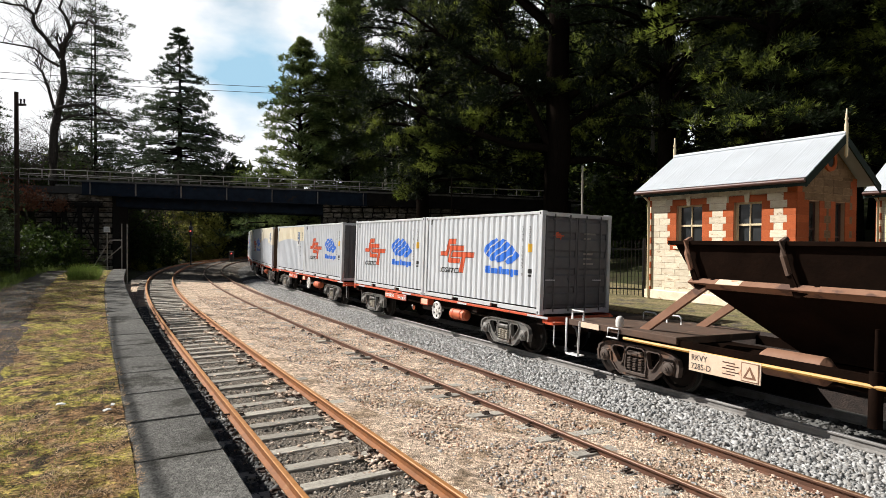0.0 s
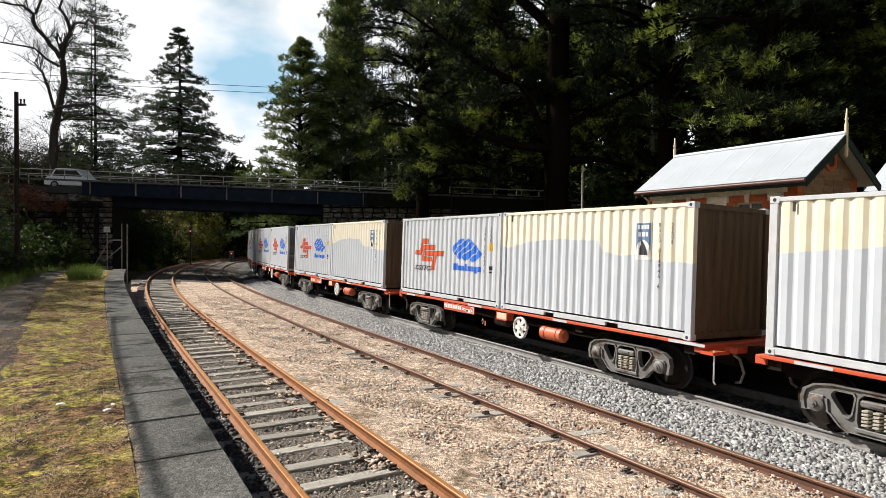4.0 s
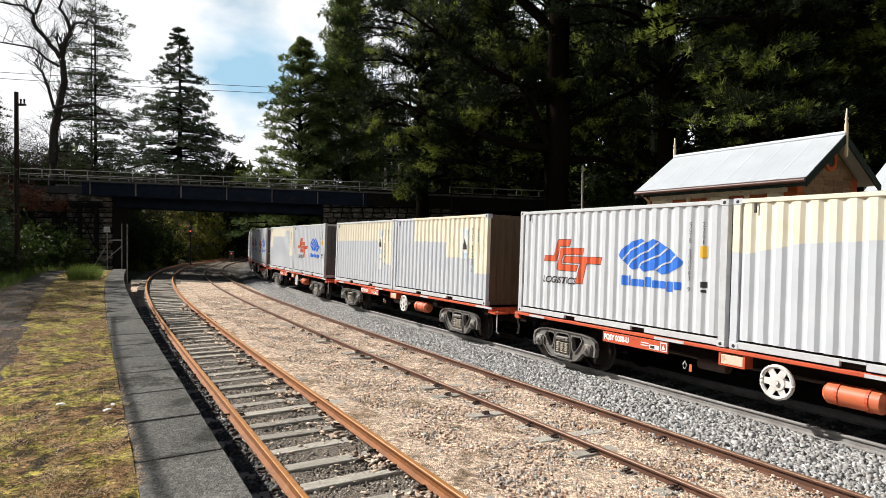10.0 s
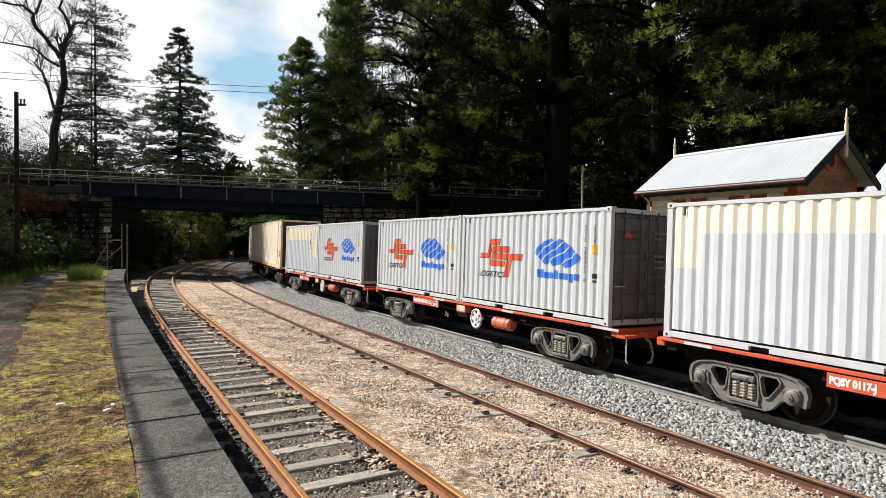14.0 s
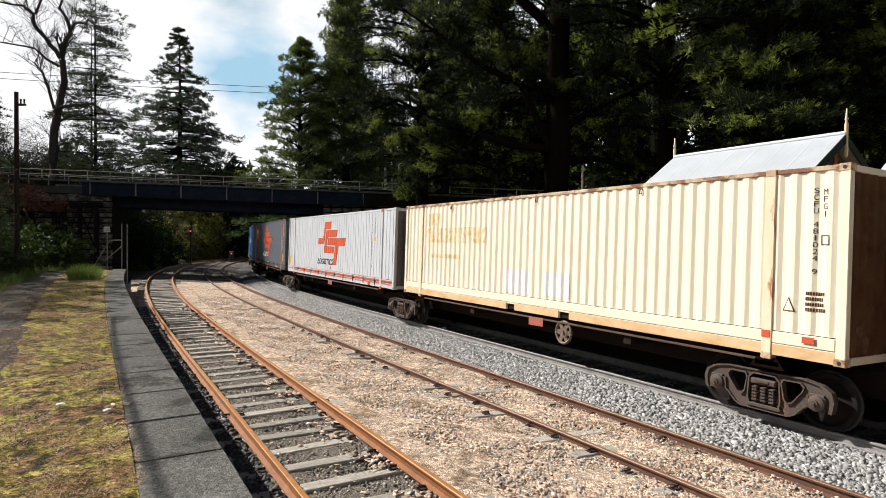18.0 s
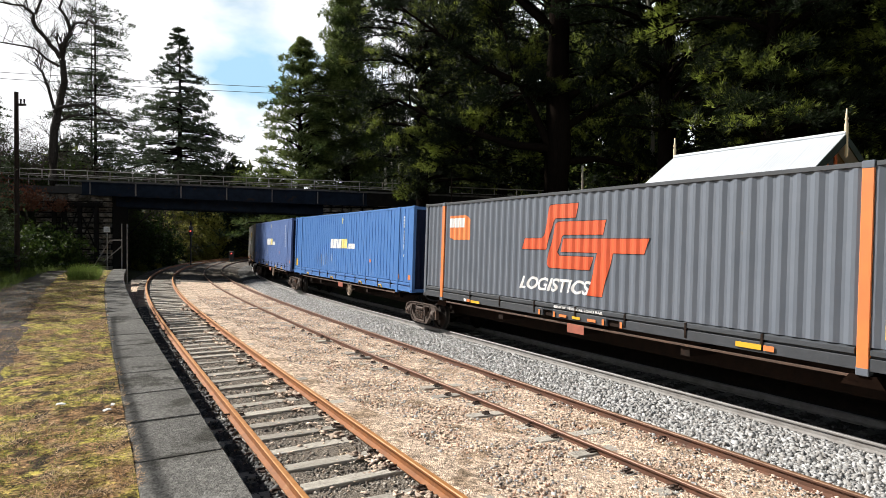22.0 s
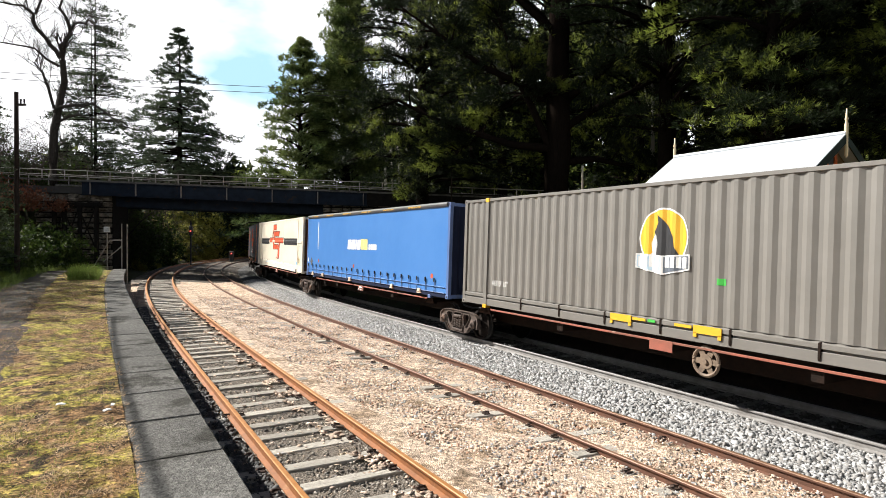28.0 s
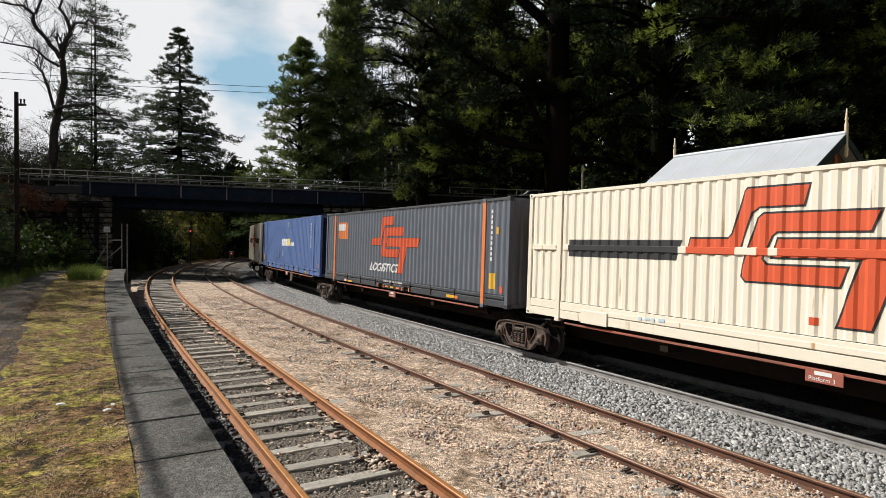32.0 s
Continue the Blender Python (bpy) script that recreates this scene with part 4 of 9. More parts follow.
    vs = [(x, BRIDGE_Y0 - 0.05 + w, bx(x) + dz) for x in (xr + 0.02, xr + 16) for w in (-0.1, 0.1) for dz in (-0.62, 0.62)]
    sh.add(vs, [(0, 1, 3, 2), (4, 6, 7, 5), (0, 4, 5, 1), (2, 3, 7, 6), (0, 2, 6, 4), (1, 5, 7, 3)])
    part("parapet", sh.mesh("parapet", "soot"), top, "near-black low parapet beyond the girder")
    # abutments of rock-faced stone blocks
    block = []
    for k in range(6):
        rg = random.Random(40 + k)
        sh = Shape().box(-0.5, 0.5, -0.16, 0.10, -0.5, 0.5, ch=0.08)
        out = rg.uniform(0.0, 0.10)
        sh.v = [(a * rg.uniform(0.88, 1.0), b - out + (rg.uniform(-0.22, 0.06) if b < 0 else 0), c * rg.uniform(0.86, 1.0)) for a, b, c in sh.v]
        block.append(sh.mesh("stone_block", "bluestone"))

    def wall(nm, x0, x1, y, ztop, z0):
        core = part(nm, Shape().box(x0, x1, y + 0.1, y + 2.4, z0, ztop).mesh(nm, "mortar"), top, "rough stone block wall")
        z, r, rg = z0, 0, random.Random(int(x0 * 7))
        while z < ztop - 0.05:
            h = 0.42
            x = x0 + (0.0 if r % 2 else -0.35)
            while x < x1 - 0.05:
                w = rg.uniform(0.6, 1.05)
                a, b = max(x, x0), min(x + w, x1)
                if b - a > 0.12:
                    part("stone_block", block[rg.randrange(6)], core, at=Matrix.LocRotScale(((a + b) / 2, y + 0.1, min(z + h / 2, ztop - 0.1)), None, (b - a - 0.05, 1, h - rg.uniform(0.04, 0.10))))
                x += w
            z, r = z + h, r + 1

    wall("abutment", -32.6, -26.3, BRIDGE_Y0 + 0.5, 6.4, 0.4)
    wall("abutment", -9.6, 1.4, BRIDGE_Y0 + 0.6, 5.95, 2.6)
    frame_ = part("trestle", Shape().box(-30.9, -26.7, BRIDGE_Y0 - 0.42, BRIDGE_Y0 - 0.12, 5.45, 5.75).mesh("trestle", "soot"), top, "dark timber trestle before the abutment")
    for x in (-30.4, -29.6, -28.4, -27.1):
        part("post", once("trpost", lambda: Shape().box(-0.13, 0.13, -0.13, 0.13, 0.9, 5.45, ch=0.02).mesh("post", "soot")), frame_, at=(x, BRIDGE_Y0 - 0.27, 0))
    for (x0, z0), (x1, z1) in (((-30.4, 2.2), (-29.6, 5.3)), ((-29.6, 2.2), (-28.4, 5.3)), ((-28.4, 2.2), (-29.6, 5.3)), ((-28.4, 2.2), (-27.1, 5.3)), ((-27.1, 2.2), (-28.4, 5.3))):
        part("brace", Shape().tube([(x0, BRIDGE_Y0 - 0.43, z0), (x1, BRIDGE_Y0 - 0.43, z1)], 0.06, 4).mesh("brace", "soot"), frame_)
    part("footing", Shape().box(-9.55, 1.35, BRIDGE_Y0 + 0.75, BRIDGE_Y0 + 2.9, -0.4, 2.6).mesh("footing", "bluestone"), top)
    part("side_wall", Shape().prism([(-26.9, BRIDGE_Y0 + 0.65, -0.4), (-26.3, BRIDGE_Y0 + 0.65, -0.4), (-29.6, BRIDGE_Y1, -0.4), (-30.2, BRIDGE_Y1, -0.4)], (0, 0, 6.7)).mesh("side_wall", "soot"), top, "near-black stone side wall")
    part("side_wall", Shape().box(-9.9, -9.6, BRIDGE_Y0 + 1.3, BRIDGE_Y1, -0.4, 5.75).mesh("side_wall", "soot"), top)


build_bridge()


# ---- station buildings ----
UX = Vector((math.cos(2.0955 + math.pi), math.sin(2.0955 + math.pi), 0))      # along the track, towards the camera's end
UY = Vector((-UX.y, UX.x, 0))                                                    # away from the track
BASE_Z = 1.0


def frame_at(p):
    return Matrix(((UX.x, UY.x, 0, p[0]), (UX.y, UY.y, 0, p[1]), (0, 0, 1, p[2]), (0, 0, 0, 1)))


def build_station_hut(name, origin, length, width, eave, rise, windows, label, doors=()):
    """A gabled hut; local x along the front wall from its far end, y into the building."""
    top = thing(name, label, "building")
    top.matrix_basis = frame_at(origin)
    t = 0.3
    # walls with real openings: built from piers, sills and lintels
    def wall_run(nm, a, b, ops, place, m="lime_mortar"):
        sh = Shape()
        x = a
        for o0, o1, z0, z1 in ops:
            sh.box(x, o0, 0, t, 0, eave)
            sh.box(o0, o1, 0, t, 0, z0)
            sh.box(o0, o1, 0, t, z1, eave)
            x = o1
        sh.box(x, b, 0, t, 0, eave)
        return part(nm, sh.mesh(nm, m), top, at=place)
    front = wall_run("wall", 0, length, windows, pose(0, 0, 0))
    back = wall_run("wall", 0, length, [], pose(length, width, 0, 0, 0, 180))
    endl = wall_run("wall", 0, width - 2 * t, [], pose(0, width - t, 0, 0, 0, -90))
    endr = wall_run("wall", 0, width - 2 * t, doors, pose(length, t, 0, 0, 0, 90))
    # stone courses and brick quoins on the visible faces
    def facing(wall, a, b, ops, top_z, stone="sandstone"):
        z, r, rg = 0.0, 0, random.Random(7)
        edges = [a, b] + [o for w in ops for o in (w[0], w[1])]
        quoin = lambda x: min(abs(x - e) for e in edges)
        h = 0.215
        while z < top_z - 0.02:
            hh = min(h, top_z - z)
            spans, x = [], a
            for o0, o1, z0, z1 in ops:
                if z + hh > z0 + 0.02 and z < z1 - 0.02:
                    spans.append((x, o0))
                    x = o1
            spans.append((x, b))
            for p, q in spans:
                if q - p < 0.05:
                    continue
                qa = (0.36 if r % 2 else 0.25) if p > a + 0.01 or b - a < 4 else (0.17 if r % 2 else 0.08)
                qb = (0.36 if r % 2 else 0.25)
                if q - p > 4.0:
                    qa = 0.17 if r % 2 else 0.08
                cells = []
                if q - p < qa + qb + 0.12:
                    cells.append((p, q, "brick"))
                else:
                    cells.append((p, p + qa, "brick"))
                    xx, end = p + qa, q - qb
                    k = max(1, round((end - xx) / 0.55))
                    for i in range(k):
                        cells.append((xx + (end - xx) * i / k, xx + (end - xx) * (i + 1) / k, stone))
                    cells.append((q - qb, q, "brick"))
                for c0, c1, m in cells:
                    part(m == "brick" and "brick" or "stone", once("face" + m, lambda: Shape().box(-0.5, 0.5, -0.5, 0.5, -0.5, 0.5, ch=0.02).mesh("facing_block", m)), wall,
                         at=Matrix.LocRotScale(((c0 + c1) / 2, -0.006, z + hh / 2), None, (c1 - c0 - (0.002 if m == "brick" else 0.010), 0.03, hh - (0.002 if m == "brick" else 0.010))))
            z, r = z + h, r + 1
    facing(front, 0, length, windows, eave)
    facing(endr, -t, width - t, doors, eave, "sandstone_brown")
    # gable triangle
    for x in (0, length - t):
        sh = Shape().prism([(x, 0.0, eave), (x, width, eave), (x, width / 2, eave + rise)], (t, 0, 0))
        part("gable", sh.mesh("gable", "sandstone_brown"), top)
    rg = random.Random(3)
    z = eave
    gx = length + 0.005
    while z < eave + rise - 0.2:
        half = width / 2 * (1 - (z + 0.25 - eave) / rise)
        y = width / 2 - half
        while y < width / 2 + half - 0.1:
            w = min(rg.uniform(0.35, 0.6), width / 2 + half - y)
            part("stone", once("facesandstone_brown", lambda: Shape().box(-0.5, 0.5, -0.5, 0.5, -0.5, 0.5, ch=0.02).mesh("facing_block", "sandstone_brown")), top,
                 at=Matrix.LocRotScale((gx, y + w / 2, z + 0.125), None, (0.03, w - 0.015, 0.235)))
            y += w
        z += 0.25
    ring = Shape().lathe([(0.20, 0.0), (0.20, 0.07), (0.32, 0.07), (0.32, 0.0)], 24)
    part("vent_ring", ring.mesh("vent_ring", "brick", 40), top, "round brick vent surround", at=pose(length + 0.02, width / 2, eave + rise * 0.42, 0, 0, -90))
    part("vent", Shape().cyl((0, 0, 0), (0.05, 0, 0), 0.20, n=20).mesh("vent", "black"), top, at=(length, width / 2, eave + rise * 0.42))
    # roof: two ribbed iron slopes with overhang
    ov, og, og0 = 0.42, 0.48, 0.20
    slope = rise / (width / 2)
    for sgn in (0, 1):
        sh = Shape()
        e0, e1 = (og, og0) if sgn else (og0, og)
        n = int((length + og + og0) / 0.076)
        vs, fs = [], []
        for i in range(n * 2 + 1):
            x = -e0 + (length + og + og0) * i / (n * 2)
            bump = (0.006 if i % 2 else 0.0) + (0.012 if i % 22 == 0 else 0.0)
            vs += [(x, -ov, eave - ov * slope + 0.10 + bump), (x, width / 2, eave + rise + 0.10 + bump), (x, -ov, eave - ov * slope + 0.07), (x, width / 2, eave + rise + 0.07)]
        for i in range(n * 2):
            a = i * 4
            fs += [(a, a + 4, a + 5, a + 1), (a + 2, a + 3, a + 7, a + 6)]
        fs += [(0, 1, 3, 2), (n * 8, n * 8 + 2, n * 8 + 3, n * 8 + 1)]
        sh.add(vs, fs)
        part("roof_sheet", sh.mesh("roof_sheet", "roof"), top, "galvanised corrugated iron roof", at=pose(0, 0, 0) if not sgn else pose(length, width, 0, 0, 0, 180))
    part("ridge_cap", Shape().cyl((-og0, width / 2, eave + rise + 0.11), (length + og, width / 2, eave + rise + 0.11), 0.07, n=8).mesh("ridge_cap", "roof", 60), top)
    for x in (-og0, length + og):
        for sg in (0, 1):
            y0 = -ov if not sg else width + ov
            vs = [(x - 0.02, y0, eave - ov * slope - 0.16), (x - 0.02, width / 2, eave + rise - 0.16), (x - 0.02, width / 2, eave + rise + 0.09), (x - 0.02, y0, eave - ov * slope + 0.09)]
            part("bargeboard", Shape().prism(vs, (0.04, 0, 0)).mesh("bargeboard", "trim_green"), top, "dark green bargeboard")
        fin = Shape().lathe([(0.0, 0.80), (0.02, 0.78), (0.03, 0.56), (0.055, 0.50), (0.03, 0.45), (0.05, 0.36), (0.05, -0.55), (0.0, -0.62)], 10, "Z")
        part("finial", fin.mesh("finial", "cream_paint", 50), top, "cream turned timber finial", at=(x, width / 2, eave + rise + 0.02))
    part("gutter", Shape().cyl((-og0, -ov - 0.05, eave - ov * slope + 0.02), (length + og, -ov - 0.05, eave - ov * slope + 0.02), 0.065, n=8).mesh("gutter", "gutter", 60), top, "red-brown gutter")
    part("fascia", Shape().box(-og0, length + og, -ov - 0.01, -ov + 0.02, eave - ov * slope - 0.13, eave - ov * slope + 0.05).mesh("fascia", "trim_green"), top)
    part("soffit", Shape().box(-og0 + 0.03, length + og - 0.03, -ov + 0.022, -0.025, eave - 0.23, eave - 0.20).mesh("soffit", "trim_green"), top)
    part("plinth", Shape().box(-0.08, length + 0.08, -0.09, 0.0, 0, 0.32, ch=0.02).mesh("plinth", "sandstone"), top)
    dp = Shape().tube([(0.1, -ov - 0.05, eave - 0.3), (0.1, -0.10, eave - 0.55), (0.1, -0.10, 0.05)], 0.045, 8)
    part("downpipe", dp.mesh("downpipe", "cream_paint", 60), top, "cream downpipe")
    # windows
    for i, (o0, o1, z0, z1) in enumerate(windows):
        w = part("window", Shape().box(o0 + 0.03, o1 - 0.03, 0.17, 0.19, z0 + 0.03, z1 - 0.03).mesh("window_glass", "glass"), top, "dark sash window")
        sh = Shape()
        for a, b, c, d in ((o0, o0 + 0.06, z0, z1), (o1 - 0.06, o1, z0, z1), (o0, o1, z1 - 0.06, z1), (o0, o1, z0, z0 + 0.07), (o0, o1, (z0 + z1) / 2 - 0.03, (z0 + z1) / 2 + 0.03), ((o0 + o1) / 2 - 0.012, (o0 + o1) / 2 + 0.012, z0, z1)):
            sh.box(a, b, 0.12, 0.20, c, d)
        part("sash", sh.mesh("sash", "cream_paint"), w)
        part("sill", Shape().box(o0 - 0.08, o1 + 0.08, -0.08, 0.15, z0 - 0.1, z0, ch=0.01).mesh("sill", "sandstone"), w)
        part("lintel", Shape().box(o0 - 0.16, o1 + 0.16, -0.035, 0.10, z1, z1 + 0.2, ch=0.01).mesh("lintel", "brick"), w)
        part("keystone", Shape().prism([((o0 + o1) / 2 - 0.09, -0.06, z1 + 0.28), ((o0 + o1) / 2 + 0.09, -0.06, z1 + 0.28), ((o0 + o1) / 2 + 0.06, -0.06, z1 - 0.02), ((o0 + o1) / 2 - 0.06, -0.06, z1 - 0.02)], (0, 0.03, 0)).mesh("keystone", "sandstone"), w)
    for o0, o1, z0, z1 in doors:
        w = part("window", Shape().box(o0 + 0.02, o1 - 0.02, 0.15, 0.17, z0 + 0.02, z1 - 0.02).mesh("window_glass", "glass"), top, "narrow dark sash window", at=endr.matrix_basis)
        sh = Shape()
        for a, b, c, d in ((o0, o0 + 0.05, z0, z1), (o1 - 0.05, o1, z0, z1), (o0, o1, z1 - 0.05, z1), (o0, o1, z0, z0 + 0.06), (o0, o1, (z0 + z1) / 2 - 0.025, (z0 + z1) / 2 + 0.025)):
            sh.box(a, b, 0.11, 0.18, c, d)
        part("sash", sh.mesh("sash", "gutter"), w)
        part("sill", Shape().box(o0 - 0.08, o1 + 0.08, -0.08, 0.14, z0 - 0.12, z0, ch=0.01).mesh("sill", "sandstone"), w)
    return top


HUT = (7.30, 21.27, BASE_Z)
build_station_hut("station_hut", HUT, 5.2, 3.2, 3.96, 1.08, [(1.2, 2.2, 1.86, 3.22), (3.3, 4.2, 1.86, 3.22)], "sandstone and orange brick station hut with a white iron roof", [(0.30, 0.85, 1.62, 3.2), (1.70, 2.25, 1.15, 3.2)])
HUT2 = (14.7, 20.3, BASE_Z)
build_station_hut("station_building", HUT2, 8.0, 4.2, 3.95, 1.5, [(1.2, 2.1, 1.3, 3.0), (4.0, 4.9, 1.3, 3.0)], "sandstone and orange brick station building with white iron roof")


# ---- poles, wires, signs, signal ----
def build_pole(name, x, y, z, h, r, label, arm=True, m="pole"):
    top = thing(name, label, "pole")
    top.matrix_basis = Matrix.Translation((x, y, z))
    part("shaft", Shape().cyl((0, 0, -0.5), (0, 0, h), r, r * 0.72, n=10).mesh("shaft", m, 50), top)
    if arm:
        part("crossarm", Shape().box(-0.05, 0.42, -0.05, 0.05, h - 0.62, h - 0.53).mesh("crossarm", "pole"), top)
        for dx in (0.2, 0.36):
            part("insulator", Shape().lathe([(0.0, 0.16), (0.035, 0.15), (0.045, 0.09), (0.03, 0.07), (0.04, 0.02), (0.02, -0.06), (0.0, -0.06)], 10, "Z").mesh("insulator", "wire", 50), top, at=(dx, 0, h - 0.47))
    return top


build_pole("telegraph_pole", -19.4, 27.2, 1.2, 8.4, 0.115, "dark timber telegraph pole with a short crossarm")
build_pole("light_pole", 0.62, 45.0, 4.0, 4.2, 0.06, "thin dark lamp pole behind the train", False)
build_pole("light_pole", 7.2, 31.0, 1.0, 5.9, 0.07, "pale thin pole at the edge of the pines", False, "pale_trunk")
wires = thing("overhead_wire", "two thin sagging black overhead wires", "wire")
for k, (z0, z1) in enumerate(((19.8, 17.6), (19.2, 17.05))):
    pts = []
    for i in range(25):
        t = i / 24
        pts.append((-75 + 95 * t, 52 + 10 * t, z0 + (z1 - z0) * t - 3.2 * t * (1 - t)))
    part("wire", Shape().tube(pts, 0.025, 5).mesh("wire", "wire"), wires)
cable = thing("platform_cable", "thin black cable strung above the platform", "wire")
pts = []
for i in range(18):
    cx, cy, _ = SIDING.at(-3 + 14 * i / 17, EDGE + 0.63 - 0.5 * (i / 17 - 0.6) ** 2)
    pts.append((float(cx) + 7 * SUN_DIR.x / SUN_DIR.z, float(cy) + 7 * SUN_DIR.y / SUN_DIR.z, PLAT_Z + 7))
part("wire", Shape().tube(pts, 0.032, 6).mesh("wire", "wire"), cable)
sign = thing("warning_sign", "small white sign on a thin post", "sign")
sign.matrix_basis = pose(-22.15, 39.4, 1.0, 0, 0, -8)
part("post", Shape().cyl((0, 0, -0.8), (0, 0, 2.6), 0.03, n=8).mesh("post", "rail_white"), sign)
part("sign_plate", Shape().box(-0.22, 0.22, -0.052, -0.032, 2.4, 2.74).mesh("sign_plate", "logo_white"), sign)
for dz in (2.50, 2.57, 2.64):
    part("writing_bar", Shape().box(-0.15, 0.15, -0.058, -0.053, dz, dz + 0.025).mesh("writing_bar", "logo_black"), sign)
rail = thing("steps_handrail", "grey pipe handrail at the platform's end", "handrail")
rail.matrix_basis = pose(-22.3, 39.8, 0.85)
for a, b in (((-1.0, 0, 0.2), (0.1, 0, 2.0)), ((0.1, 0, 2.0), (0.9, 0, 2.0)), ((0.9, 0, -0.9), (0.9, 0, 3.1)), ((1.25, 0, -0.9), (1.25, 0, 3.1)), ((-0.3, 0, 0.6), (0.9, 0, 1.6))):
    part("pipe", Shape().cyl(a, b, 0.035, n=8).mesh("pipe", "rail_white"), rail)
signal = thing("railway_signal", "dark railway signal post showing a red light", "signal")
signal.matrix_basis = pose(-26.6, 63.0, -0.2)
part("post", Shape().cyl((0, 0, 0), (0, 0, 5), 0.08, n=8).mesh("post", "wire"), signal)
part("signal_head", Shape().box(-0.17, 0.17, -0.1, 0.2, 3.55, 4.5, ch=0.05).mesh("signal_head", "wire"), signal)
red = bpy.data.materials.new("red_signal_lamp")
red.use_nodes = True
red.node_tree.nodes["Principled BSDF"].inputs["Emission Color"].default_value = (1.0, 0.05, 0.04, 1)
red.node_tree.nodes["Principled BSDF"].inputs["Emission Strength"].default_value = 1.2
MT["red_lamp"] = red
part("lamp", Shape().cyl((0, -0.13, 3.95), (0, -0.10, 3.95), 0.085, n=14).mesh("lamp", "red_lamp"), signal, "glowing red lamp")

shunt = thing("shunt_signal", "low dark shunting signal with a red light", "signal")
shunt.matrix_basis = pose(-27.6, 78.0, 0.0)
part("signal_head", Shape().box(-0.25, 0.25, -0.1, 0.2, 0.0, 1.35, ch=0.05).mesh("signal_head", "wire"), shunt)
part("lamp", Shape().cyl((0, -0.14, 1.05), (0, -0.11, 1.05), 0.09, n=14).mesh("lamp", "red_lamp"), shunt, "glowing red lamp")


# iron picket gate between the hut and the trees
gate = thing("iron_fence", "black iron picket fence beside the station hut", "fence")
gate.matrix_basis = pose(6.35, 21.9, 1.0, 0, 0, -22)
for z in (0.25, 1.70):
    part("rail", Shape().box(-0.9, 0.95, -0.02, 0.02, z, z + 0.05).mesh("rail", "wire"), gate)
for i in range(15):
    part("picket", once("picket", lambda: Shape().box(-0.012, 0.012, -0.012, 0.012, 0.05, 1.95).prism([(-0.03, -0.012, 1.95), (0.03, -0.012, 1.95), (0, -0.012, 2.06)], (0, 0.024, 0)).mesh("picket", "wire")), gate, at=(-0.87 + i * 0.128, 0, 0))
for x in (-0.93, 0.98):
    part("post", once("gatepost", lambda: Shape().box(-0.05, 0.05, -0.05, 0.05, 0.0, 2.1, ch=0.01).mesh("post", "wire")), gate, at=(x, 0, 0))
import mathutils
# ---- the goods train ----
H20, H48, L20, L48, CW, DECK = 2.64, 3.08, 6.058, 14.63, 2.438, 1.10
TWIN_PITCH, TWIN_FRONT, GAP48, GAP_PACK = 13.6776, 4.283, 0.8433, 1.484


class Corrugation:
    """Side sheet profile: outer flat, slope, inner flat, slope, repeated between x0 and x1."""

    def __init__(self, x0, x1, count, outer, slope, depth):
        per = (x1 - x0) / count
        inner = per - outer - 2 * slope
        self.pts = [(x0, depth)]
        x = x0 + inner / 2
        for _ in range(count):
            self.pts += [(x, depth), (x + slope, 0.0), (x + slope + outer, 0.0), (x + 2 * slope + outer, depth)]
            x += per
        self.pts.append((x1, depth))

    def y(self, x):
        return float(np.interp(x, [p[0] for p in self.pts], [p[1] for p in self.pts]))


def flat_profile(x0, x1):
    c = Corrugation(x0, x1, 1, 0.1, 0.01, 0.0)
    c.pts = [(x0, 0.0), (x1, 0.0)]
    return c


def sheet_mesh(prof, z0, z1, m):
    sh = Shape()
    n = len(prof.pts)
    sh.add([(x, y, z) for x, y in prof.pts for z in (z0, z1)], [(2 * i, 2 * i + 2, 2 * i + 3, 2 * i + 1) for i in range(n - 1)])
    return sh.mesh("side_panel", m)


def decal(bm, prof, lift=0.005):
    """Lays flat faces (x, 0, z) on a corrugated side."""
    lo, hi = min(v.co.x for v in bm.verts), max(v.co.x for v in bm.verts)
    for x, _ in prof.pts:
        if lo < x < hi:
            bmesh.ops.bisect_plane(bm, geom=bm.verts[:] + bm.edges[:] + bm.faces[:], plane_co=(x, 0, 0), plane_no=(1, 0, 0), dist=1e-5)
    for v in bm.verts:
        v.co.y = prof.y(v.co.x) - lift
    return bm


def poly_decal(name, polys, prof, m, lift=0.005):
    bm = bmesh.new()
    for p in polys:
        f = bm.faces.new([bm.verts.new((x, 0, z)) for x, z in p])
        f.normal_update()
        bmesh.ops.triangulate(bm, faces=[f])
    decal(bm, prof, lift)
    bmesh.ops.recalc_face_normals(bm, faces=bm.faces[:])
    me = bpy.data.meshes.new(name)
    bm.to_mesh(me)
    bm.free()
    me.materials.append(MT[m])
    return me


